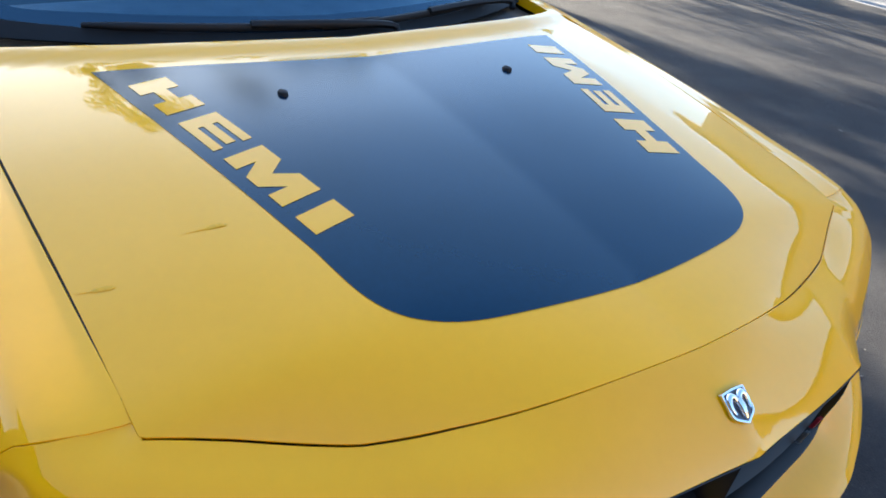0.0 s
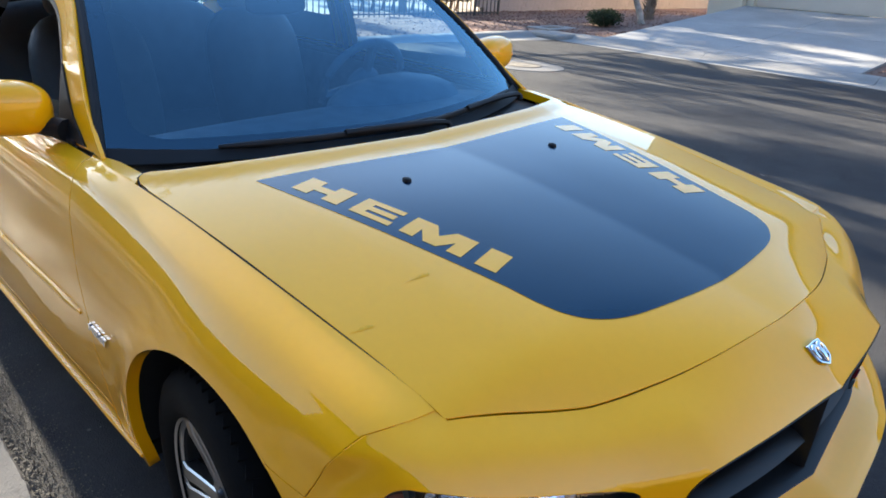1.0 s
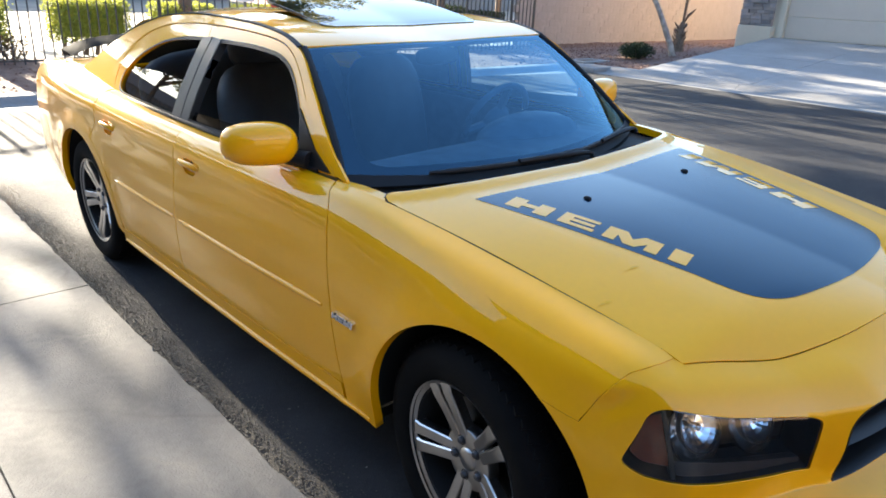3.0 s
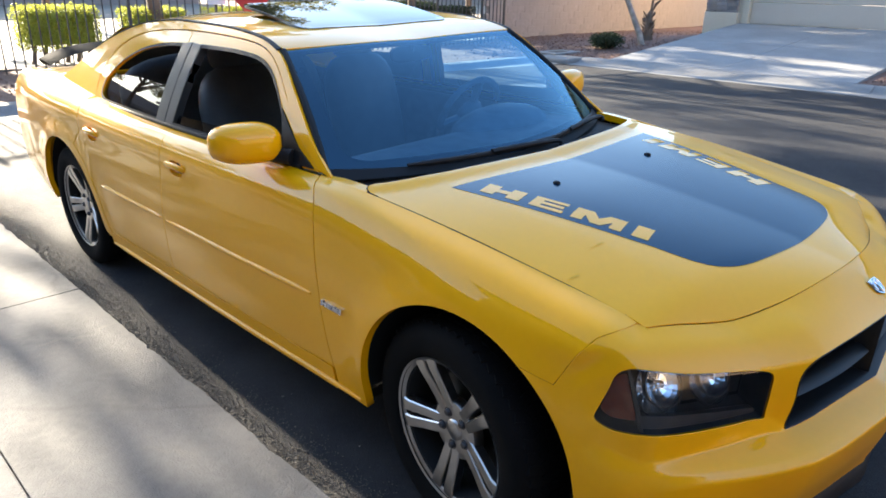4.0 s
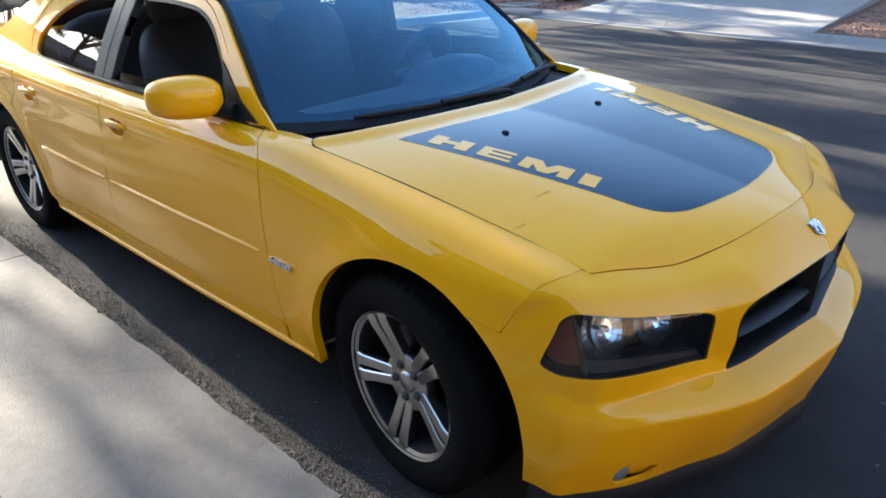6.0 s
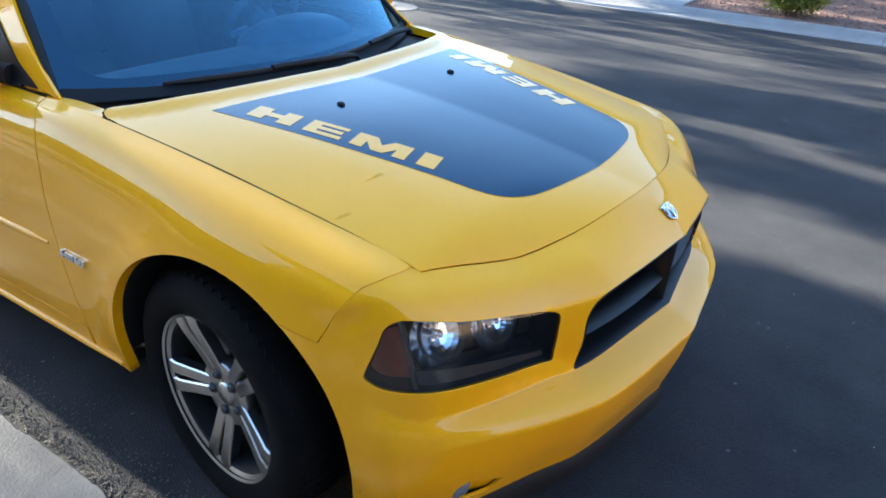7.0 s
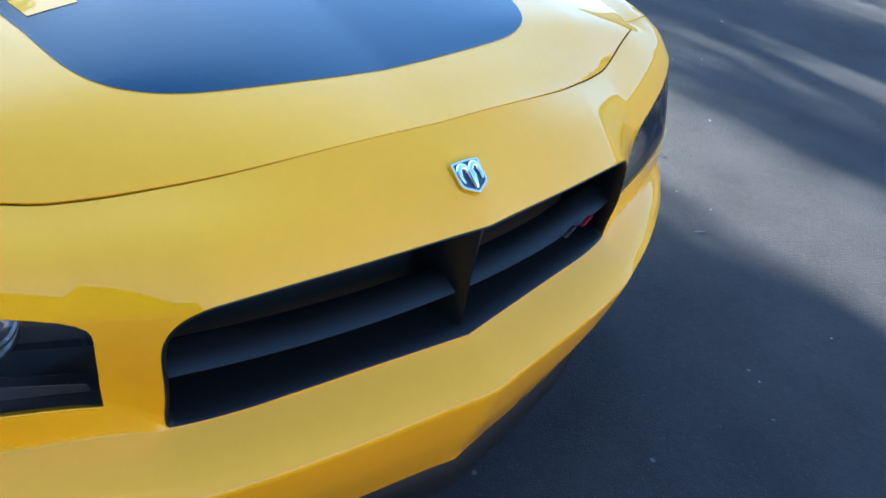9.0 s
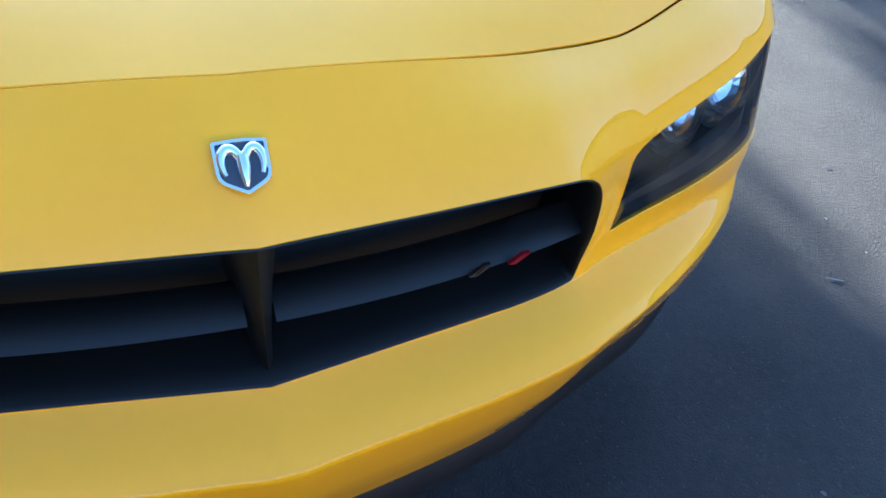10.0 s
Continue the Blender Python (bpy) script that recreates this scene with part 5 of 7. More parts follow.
part("rear_bench", bm, M_LEATHER, car, "grey leather rear bench", smooth=True, sharp=80)
bm = bmesh.new()
soft_box(bm, (0.018, 0.12, 0.036), pose(-1.13, 0.0, 1.300, 0, -6, 0), 0.6)
bar(bm, (-1.12, 0, 1.31), (-1.11, 0, 1.345), 0.01)
part("interior_mirror", bm, M_BLACK, car, "interior mirror", smooth=True, sharp=60)
for side in BOTH:
    patch("door_lining", pane_surface, rounded([(-0.72, 0.99), (-2.7, 0.99), (-2.6, 0.40), (-0.6, 0.40)], 0.05), M_TRIM, car, step=0.1, side=side, flange=0, lift=-0.07, label="grey door lining")


# the front's left half is pushed ahead and inwards to fit the camera's view
def fit_to_view(ob):
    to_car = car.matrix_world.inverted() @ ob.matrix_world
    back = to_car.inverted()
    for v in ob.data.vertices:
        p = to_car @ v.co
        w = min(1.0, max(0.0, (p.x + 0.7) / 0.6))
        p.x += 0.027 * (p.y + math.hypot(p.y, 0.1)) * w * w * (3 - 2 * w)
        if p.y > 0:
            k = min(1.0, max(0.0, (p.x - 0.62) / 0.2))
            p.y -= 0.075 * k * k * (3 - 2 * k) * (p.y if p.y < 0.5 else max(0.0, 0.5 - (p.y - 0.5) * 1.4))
            # the bumper's left end is drawn in further, to fit the same view
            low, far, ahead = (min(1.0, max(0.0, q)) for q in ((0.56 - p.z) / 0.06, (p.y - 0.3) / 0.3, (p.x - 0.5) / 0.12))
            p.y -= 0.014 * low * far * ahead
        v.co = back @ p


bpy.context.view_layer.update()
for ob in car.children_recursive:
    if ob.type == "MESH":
        fit_to_view(ob)

# ------------------------------------------------------------------ the street and what stands round it
M_ASPHALT = material("asphalt", (0.0108, 0.0113, 0.0142), rough=0.85, second=(0.0285, 0.0285, 0.0300), size=3.2, bump=0.5, bump_size=210, detail=14, spec=0.35)


def speckle(m, scale, share, tint):
    """Pale grains strewn over a surface."""
    nt = m.node_tree
    b = nt.nodes["Principled BSDF"]
    old = b.inputs["Base Color"].links[0].from_socket
    where, cells, dot, pick, both, mix = (nt.nodes.new("ShaderNode" + k) for k in ("TexCoord", "TexVoronoi", "Math", "Math", "Math", "Mix"))
    cells.inputs["Scale"].default_value = scale
    nt.links.new(where.outputs["Object"], cells.inputs["Vector"])
    dot.operation, dot.inputs[1].default_value = "LESS_THAN", 0.30
    nt.links.new(cells.outputs["Distance"], dot.inputs[0])
    pick.operation, pick.inputs[1].default_value = "LESS_THAN", share
    nt.links.new(cells.outputs["Color"], pick.inputs[0])
    both.operation = "MULTIPLY"
    nt.links.new(dot.outputs[0], both.inputs[0])
    nt.links.new(pick.outputs[0], both.inputs[1])
    mix.data_type = "RGBA"
    nt.links.new(both.outputs[0], mix.inputs[0])
    nt.links.new(old, mix.inputs[6])
    mix.inputs[7].default_value = (*tint, 1)
    nt.links.new(mix.outputs[2], b.inputs["Base Color"])


speckle(M_ASPHALT, 120.0, 0.20, (0.042, 0.042, 0.042))
speckle(M_ASPHALT, 45.0, 0.05, (0.10, 0.096, 0.09))


def veins(m, scale, width, tint):
    """Fine wandering cracks and dark water lines over a surface, broken here and there."""
    nt = m.node_tree
    b = nt.nodes["Principled BSDF"]
    old = b.inputs["Base Color"].links[0].from_socket
    where, bend, push, cells, line, gaps, gate, both, mix = (nt.nodes.new("ShaderNode" + k) for k in ("TexCoord", "TexNoise", "Mix", "TexVoronoi", "MapRange", "TexNoise", "MapRange", "Math", "Mix"))
    bend.inputs["Scale"].default_value, bend.inputs["Detail"].default_value = scale * 2.2, 6
    gaps.inputs["Scale"].default_value, gaps.inputs["Detail"].default_value = scale * 0.8, 4
    for n in (bend, gaps):
        nt.links.new(where.outputs["Object"], n.inputs["Vector"])
    push.data_type, push.inputs[0].default_value = "RGBA", 0.22
    nt.links.new(where.outputs["Object"], push.inputs[6])
    nt.links.new(bend.outputs["Color"], push.inputs[7])
    cells.feature = "DISTANCE_TO_EDGE"
    cells.inputs["Scale"].default_value = scale
    nt.links.new(push.outputs[2], cells.inputs["Vector"])
    line.inputs["From Min"].default_value, line.inputs["From Max"].default_value = 0.0, width
    line.inputs["To Min"].default_value, line.inputs["To Max"].default_value = 1.0, 0.0
    nt.links.new(cells.outputs["Distance"], line.inputs["Value"])
    gate.inputs["From Min"].default_value, gate.inputs["From Max"].default_value = 0.44, 0.62
    nt.links.new(gaps.outputs["Fac"], gate.inputs["Value"])
    both.operation = "MULTIPLY"
    nt.links.new(line.outputs["Result"], both.inputs[0])
    nt.links.new(gate.outputs["Result"], both.inputs[1])
    mix.data_type = "RGBA"
    nt.links.new(both.outputs[0], mix.inputs[0])
    nt.links.new(old, mix.inputs[6])
    mix.inputs[7].default_value = (*tint, 1)
    nt.links.new(mix.outputs[2], b.inputs["Base Color"])


M_DARK_STRIP = material("tar_seam", (0.022, 0.022, 0.023), rough=0.6, spread=0.3, size=6, bump=0.2, bump_size=80)
# lighter copy of the slab concrete, making up for the shade on the driveway
M_DRIVE = material("lightened_drive_concrete", (0.30, 0.297, 0.292), rough=0.8, second=(0.22, 0.218, 0.214), size=1.2, bump=0.08, bump_size=110, each=0.05, detail=8)
M_CONCRETE = material("concrete", (0.128, 0.126, 0.125), rough=0.8, second=(0.072, 0.0715, 0.072), size=1.9, bump=0.24, bump_size=130, each=0.05, detail=12)
veins(M_CONCRETE, 0.8, 0.012, (0.05, 0.048, 0.046))
veins(M_CONCRETE, 3.1, 0.060, (0.115, 0.11, 0.105))
speckle(M_CONCRETE, 70.0, 0.06, (0.09, 0.085, 0.08))
M_GUTTER = material("gutter_concrete", (0.25, 0.243, 0.232), rough=0.8, spread=0.28, size=2.0, bump=0.2, bump_size=70, each=0.06)
M_GRAVEL = material("red_gravel", (0.22, 0.125, 0.092), rough=0.9, second=(0.13, 0.072, 0.054), size=9, bump=1.0, bump_size=45)
M_STONE_BITS = material("gutter_grit", (0.16, 0.138, 0.106), rough=0.9, spread=0.5, size=30)
M_CRUMB = material("crumbling_asphalt", (0.070, 0.060, 0.046), rough=0.8, second=(0.030, 0.027, 0.024), size=9, bump=0.5, bump_size=160, spec=0.4)
M_DIRT = material("desert_ground", (0.30, 0.24, 0.18), rough=0.95, spread=0.3, size=0.4, bump=0.3, bump_size=20)
# black iron with the bright haze over the fence put into its colour
M_IRON = material("haze_lifted_iron", (0.045, 0.042, 0.042), rough=0.5, spread=0.3, size=20)
M_BLOCK = material("pink_grey_block", (0.315, 0.262, 0.245), rough=0.9, spread=0.10, size=3, bump=0.25, bump_size=60, each=0.035)
M_MORTAR = material("block_mortar", (0.35, 0.29, 0.27), rough=0.95, spread=0.2, size=8)
M_STUCCO = material("cream_stucco", (0.62, 0.53, 0.40), rough=0.9, spread=0.10, size=2, bump=0.35, bump_size=90)
# tan of the unseen houses, set for the warm bounce on the car
M_TAN = material("tan_stucco", (0.20, 0.143, 0.092), rough=0.9, spread=0.12, size=1.5, bump=0.35, bump_size=90)
M_STUCCO2 = material("mauve_stucco", (0.24, 0.205, 0.20), rough=0.9, spread=0.12, size=0.6, bump=0.3, bump_size=30)
M_MAUVE_CREAM = material("warm_grey_stucco", (0.36, 0.30, 0.25), rough=0.9, spread=0.12, size=0.8, bump=0.3, bump_size=40)
M_DOOR = material("garage_door_paint", (0.52, 0.44, 0.355), rough=0.55, spread=0.07, size=2, bump=0.1, bump_size=150)
M_LEDGER = material("ledger_stone", (0.20, 0.19, 0.20), rough=0.85, second=(0.30, 0.25, 0.21), size=4, bump=0.5, bump_size=40, each=0.25)
M_BARK = material("pale_bark", (0.42, 0.36, 0.30), rough=0.9, second=(0.20, 0.16, 0.13), size=7, bump=0.5, bump_size=40)
M_BARK2 = material("brown_bark", (0.20, 0.14, 0.10), rough=0.9, spread=0.4, size=6, bump=0.6, bump_size=30)
M_SIGN = material("white_sign", (0.72, 0.72, 0.70), rough=0.5, spread=0.06, size=10)
M_INK = material("sign_ink", (0.03, 0.03, 0.035), rough=0.6, spread=0.1, size=20)
M_SIGNRED = material("red_reflective_sign", (0.55, 0.03, 0.03), rough=0.35, spread=0.12, size=14)
M_ROOF = material("clay_roof", (0.28, 0.17, 0.12), rough=0.85, spread=0.3, size=3, bump=0.5, bump_size=12)
M_TILE = material("grey_brown_roof", (0.075, 0.066, 0.06), rough=0.85, spread=0.3, size=3, bump=0.5, bump_size=12)
M_PANE = material("dark_house_window", (0.03, 0.035, 0.045), rough=0.06, spread=0.2, size=3, spec=0.8)
M_WHITE = material("window_frame_paint", (0.27, 0.24, 0.23), rough=0.6, spread=0.08, size=6)
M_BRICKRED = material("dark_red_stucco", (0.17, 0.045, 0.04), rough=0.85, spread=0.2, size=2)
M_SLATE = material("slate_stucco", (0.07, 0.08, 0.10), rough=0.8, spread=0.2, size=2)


def leaf_material(name, colour, glow):
    """Leaves that let some light through, each clump a little different."""
    m = bpy.data.materials.new(name)
    m.use_nodes = True
    nt = m.node_tree
    b = nt.nodes["Principled BSDF"]
    geo, hsv, ramp = nt.nodes.new("ShaderNodeNewGeometry"), nt.nodes.new("ShaderNodeHueSaturation"), nt.nodes.new("ShaderNodeMapRange")
    ramp.inputs["To Min"].default_value, ramp.inputs["To Max"].default_value = 0.6, 1.45
    nt.links.new(geo.outputs["Random Per Island"], ramp.inputs["Value"])
    hsv.inputs["Color"].default_value = (*colour, 1)
    nt.links.new(ramp.outputs["Result"], hsv.inputs["Value"])
    nt.links.new(hsv.outputs["Color"], b.inputs["Base Color"])
    b.inputs["Roughness"].default_value = 0.6
    thin, mix = nt.nodes.new("ShaderNodeBsdfTranslucent"), nt.nodes.new("ShaderNodeMixShader")
    thin.inputs["Color"].default_value = (*glow, 1)
    mix.inputs[0].default_value = 0.4
    nt.links.new(b.outputs[0], mix.inputs[1])
    nt.links.new(thin.outputs[0], mix.inputs[2])
    nt.links.new(mix.outputs[0], nt.nodes["Material Output"].inputs["Surface"])
    return m


M_LEAF = leaf_material("olive_leaves", (0.10, 0.105, 0.025), (0.22, 0.20, 0.03))
# brighter yellow-green leaf copy, with sun from behind put into its colour
M_LEAF_SUN = leaf_material("sunlit_leaves", (0.17, 0.16, 0.05), (0.40, 0.36, 0.11))
M_LEAF_DARK = leaf_material("dark_green_leaves", (0.024, 0.038, 0.015), (0.034, 0.048, 0.012))
M_LEAF_HEDGE = leaf_material("hedge_leaves", (0.17, 0.20, 0.035), (0.42, 0.44, 0.07))
M_LEAF_DRY = leaf_material("dry_leaves", (0.16, 0.105, 0.05), (0.2, 0.13, 0.05))


def slab(name, x0, x1, y0, y1, z0, z1, mat, parent=None, bevel=0.008, label=""):
    bm = bmesh.new()
    box(bm, x0, x1, y0, y1, z0, z1, bevel)
    return part(name, bm, mat, parent, label)


def leaves(rng, clumps, count, size, flat=0.0):
    """Vertices and faces of small leaves strewn through ellipsoids (centre, radii)."""
    V, F = [], []
    for centre, radii in clumps:
        for _ in range(count):
            d = rng.normal(size=3)
            d *= (rng.random() ** 0.45) / np.linalg.norm(d)
            p = np.array(centre) + d * radii
            a, b = rng.normal(size=3), rng.normal(size=3)
            a /= np.linalg.norm(a)
            b -= a * (a @ b)
            b /= np.linalg.norm(b)
            if flat:
                a[2] *= 1 - flat
            s = size * (0.6 + 0.8 * rng.random())
            k = len(V)
            V += [p - a * s, p + b * s * 0.45, p + a * s, p - b * s * 0.45]
            F.append((k, k + 1, k + 2, k + 3))
    return V, F


def tree(label, at, trunk, limbs, clumps, count, size, bark, leaf, seed, r=0.1):
    rng = np.random.default_rng(seed)
    t = thing("tree", label, "tree", group="trees round the street", at=at)
    bm = bmesh.new()
    path = spline(trunk, 5)
    tube(bm, path, [r * (1 - 0.6 * k / (len(path) - 1)) * (1.25 if k == 0 else 1) for k in range(len(path))], 9)
    part("trunk", bm, bark, t, smooth=True, sharp=80)
    for limb in limbs:
        bm = bmesh.new()
        path = spline(limb, 4)
        tube(bm, path, [r * 0.5 * (1 - 0.85 * k / (len(path) - 1)) for k in range(len(path))], 6)
        part("limb", bm, bark, t, smooth=True, sharp=80)
    if count:
        V, F = leaves(rng, clumps, count, size)
        raw("crown", V, F, leaf, t)
    return t


# ground, road, gutters
bm = bmesh.new()
box(bm, -400, 400, -400, 400, -0.5, -0.06)
tagged(part("ground", bm, M_DIRT), "sandy ground reaching to the horizon", "ground", kind="structure")


def camber(y):
    """The road's height: a crown along its middle."""
    return 0.021 * min(y + 1.085, max(0.0, 10.8 - y))


bm = bmesh.new()
rows = [[bm.verts.new((x, -1.085 + 11.885 * j / 24, camber(-1.085 + 11.885 * j / 24) - 0.001)) for j in range(25)] for x in (-8.16, 0, 8, 15.5)]
for p, q in zip(rows, rows[1:]):
    for j in range(24):
        bm.faces.new((p[j], q[j], q[j + 1], p[j + 1]))
for row in rows[:1] + rows[-1:]:
    bm.faces.new([bm.verts.new((row[0].co.x, -1.085, -0.4)), bm.verts.new((row[0].co.x, 10.8, -0.4))] + row[::-1])
road = tagged(part("road", bm, M_ASPHALT), "worn dark grey asphalt street", "road", kind="structure")
# two thin dark strips that run along the road
for y, w in ((7.86, 0.05), (8.22, 0.035)):
    bm = bmesh.new()
    rng = np.random.default_rng(int(y * 10))
    a, b = [], []
    for k in range(161):
        x = -8.1 + k * 0.2
        j = rng.normal() * 0.008 + 0.03 * math.sin(x * 0.7)
        a.append(bm.verts.new((x, y + j - w / 2, camber(y + j - w / 2) + 0.0035)))
        b.append(bm.verts.new((x, y + j + w / 2, camber(y + j + w / 2) + 0.0035)))
    for k in range(160):
        bm.faces.new((a[k], a[k + 1], b[k + 1], b[k]))
    part("tar_seam", bm, M_DARK_STRIP, road, "dark line along the road")
# manhole in its concrete collar
hole = thing("manhole", "iron manhole cover in a pale concrete collar", "manhole", at=(-5.55, 6.75, camber(6.75)))
hole.rotation_euler = (-0.021, 0, 0)
bm = bmesh.new()
lathe(bm, [(0.0005, 0.005), (0.30, 0.005), (0.33, 0.006), (0.60, 0.006), (0.62, -0.02)], 48, "z")
part("collar", bm, M_CONCRETE, hole, "round concrete collar")
bm = bmesh.new()
lathe(bm, [(0.0005, 0.014), (0.10, 0.014), (0.11, 0.011), (0.19, 0.011), (0.20, 0.014), (0.27, 0.014), (0.285, 0.008)], 40, "z")
part("lid", bm, M_STONE_BITS, hole, "rusty iron lid")

# pale chips and bits of twig on the road
rng = np.random.default_rng(17)
V, F = [], []
for _ in range(150):
    x, y = rng.uniform(-2.0, 4.0), rng.uniform(-0.9, 6.0)
    s, a = rng.uniform(0.002, 0.006), rng.uniform(0, 6.28)
    w = s * (rng.uniform(3, 7) if rng.random() < 0.25 else rng.uniform(0.6, 1.4))
    u, v = np.array([math.cos(a), math.sin(a), 0]), np.array([-math.sin(a), math.cos(a), 0])
    c, k = np.array([x, y, camber(y) + 0.002]), len(V)
    V += [tuple(c + u * w), tuple(c + v * s * 0.6), tuple(c - u * w), tuple(c - v * s * 0.6), tuple(c + (0, 0, s * 0.7))]
    F += [(k, k + 1, k + 4), (k + 1, k + 2, k + 4), (k + 2, k + 3, k + 4), (k + 3, k, k + 4)]
tagged(raw("road_litter", V, F, M_GUTTER), "pale chips and twig bits on the road", "litter", kind="stuff")

def wander(rng, n, cell, amount):
    """A random line of n steps that swings over stretches of cell steps."""
    knots = rng.normal(size=n // cell + 3) * amount
    return np.interp(np.arange(n) / cell, range(len(knots)), knots)


def ragged_slab(x0, x1, y0, y1, z1):
    """A pavement slab whose road edge is worn and chipped."""
    rng = np.random.default_rng(int(x0 * 100) % 9973)
    n = int((x1 - x0) / 0.012)
    xs = np.linspace(x0, x1, n)
    ys = y1 + wander(rng, n, 40, 0.004) + wander(rng, n, 9, 0.002) + wander(rng, n, 2, 0.0013)
    for _ in range(7):
        at, w, d = rng.integers(4, n - 4), rng.uniform(1.5, 5), rng.uniform(0.003, 0.011)
        ys -= d * np.exp(-(((np.arange(n) - at) / w) ** 2))
    low = z1 - 0.006 - np.abs(wander(rng, n, 3, 0.003))
    V, F = [], []
    for k in range(n):
        V += [(xs[k], y0, -0.3), (xs[k], y0, z1 - 0.002), (xs[k], y0 + 0.002, z1), (xs[k], ys[k] - 0.007, z1), (xs[k], ys[k], low[k]), (xs[k], ys[k] + 0.003, -0.3)]
    for k in range(n - 1):
        a, b = 6 * k, 6 * k + 6
        F += [(a + j, b + j, b + (j + 1) % 6, a + (j + 1) % 6) for j in range(6)]
    F += [tuple(range(5, -1, -1)), tuple(6 * (n - 1) + j for j in range(6))]
    return raw("concrete_slab", V, F, M_CONCRETE, pave)


pave = tagged(new("pavement"), "grey concrete slabs beside the kerbless road edge", "pavement", kind="structure")
xs = [-8.1, -5.25, -2.645, -0.05, 2.6, 5.2, 7.8, 10.4, 13.0, 15.6]
for a, b in zip(xs, xs[1:]):
    ragged_slab(a + 0.0045, b - 0.0045, -1.8055, -1.088, 0.012)
    slab("concrete_slab", a + 0.0015, b - 0.0015, -4.60, -1.8095, -0.3, 0.014, M_CONCRETE, pave, 0.005)
    slab("concrete_slab", a + 0.0015, b - 0.0015, -9.0, -4.61, -0.3, 0.016, M_CONCRETE, pave, 0.005)
# the asphalt's coarse, crumbling edge along the slabs
rng = np.random.default_rng(23)
nx, ny, x0, y0, step = 1240, 20, -7.6, -1.112, 0.008
lumps = rng.random((nx, ny)) ** 2.5 * 0.0042
for cell, amount in ((2, 0.0018), (12, 0.0022)):
    coarse = rng.random((nx // cell + 2, ny // cell + 2))
    lumps += amount * coarse[np.arange(nx)[:, None] // cell, np.arange(ny)[None, :] // cell]
reach = 0.075 + 0.045 * np.clip(wander(rng, nx, 60, 1.0) * 0.5 + wander(rng, nx, 12, 0.25), -1, 1.5)
across = np.arange(ny) * step
fade = np.clip((reach[:, None] - across[None, :]) / 0.045, 0, 1)
V = [(x0 + step * (i + 0.3 * rng.normal()), y0 + step * (j + 0.3 * rng.normal()), camber(max(-1.085, y0 + step * j)) - 0.006 + (lumps[i, j] + 0.003) * fade[i, j]) for i in range(nx) for j in range(ny)]
F = [(i * ny + j, (i + 1) * ny + j, (i + 1) * ny + j + 1, i * ny + j + 1) for i in range(nx - 1) for j in range(ny - 1)]
tagged(raw("road_edge", V, F, M_CRUMB), "coarse crumbling edge of the asphalt along the slabs", "road edge", kind="stuff")
# grit along the joint of slab and asphalt
rng = np.random.default_rng(5)
V, F = [], []
for _ in range(24000):
    x = rng.uniform(-7.5, 2.0)
    y = -1.085 + abs(rng.normal()) * 0.05 + (rng.random() < 0.25) * rng.uniform(0, 0.12) - 0.006
    s = rng.uniform(0.0012, 0.0030) * (1.9 if rng.random() < 0.03 else 1)
    k = len(V)
    o = rng.normal(size=(6, 3)) * 0.25 * s
    base = np.array([(s, 0, 0), (-s, 0, 0), (0, s, 0), (0, -s, 0), (0, 0, s * 0.8), (0, 0, -s * 0.5)])
    V += [tuple(q) for q in base + o + (x, y, s * 0.35 + camber(y))]
    F += [(k, k + 2, k + 4), (k + 2, k + 1, k + 4), (k + 1, k + 3, k + 4), (k + 3, k, k + 4)]
tagged(raw("gutter_grit", V, F, M_STONE_BITS), "loose grit and crumbs along the road edge", "grit", kind="stuff")


def kerb(name, x0, x1, along, start, flip=1):
    """Rolled kerb in pieces: gutter pan, then a rounded rise."""
    prof = [(0.0, 0.004), (0.38, 0.012), (0.46, 0.03), (0.54, 0.07), (0.62, 0.098), (0.70, 0.105), (0.82, 0.107), (0.82, -0.3), (0.0, -0.3)]
    root = tagged(new(name), "pale rolled concrete kerb and gutter", "kerb", kind="structure")
    n = max(1, round((x1 - x0) / 3.0))
    for i in range(n):
        a, b = x0 + (x1 - x0) * i / n + 0.004, x0 + (x1 - x0) * (i + 1) / n - 0.004
        bm = bmesh.new()
        to3 = (lambda u, v, d: (a + d, start + u * flip, v)) if along == "x" else (lambda u, v, d: (start + u * flip, a + d, v))
        prism(bm, prof, b - a, to3)
        part("kerb_stone", bm, M_GUTTER, root)
    return root


kerb("kerb_far", -8.0, 15.5, "x", 10.80)
kerb("kerb_end", -9.0, 10.8, "y", -8.165, -1)
slab("corner_kerb", -8.985, -8.005, 10.81, 11.62, -0.3, 0.100, M_GUTTER, bpy.data.objects["kerb_far"], 0.05)

# far plot: sloping drive, gravel beds
DRIVE = (-7.42, -2.46)
drive = tagged(new("driveway"), "sloping pale concrete driveway", "driveway", kind="structure")
for i in range(2):
    for j in range(2):
        xa, xb = (DRIVE[0], -4.95, DRIVE[1])[i] + 0.006, (DRIVE[0], -4.95, DRIVE[1])[i + 1] - 0.006
        ya, yb = (11.63, 14.8, 18.0)[j] + 0.006, (11.63, 14.8, 18.0)[j + 1] - 0.006
        za, zb = 0.108 + 0.60 * (ya - 11.63) / 6.37, 0.108 + 0.60 * (yb - 11.63) / 6.37
        bm = bmesh.new()
        prism(bm, [(ya, za), (yb, zb), (yb, -0.3), (ya, -0.3)], xb - xa, lambda u, v, d, xa=xa: (xa + d, u, v))
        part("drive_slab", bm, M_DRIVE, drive)


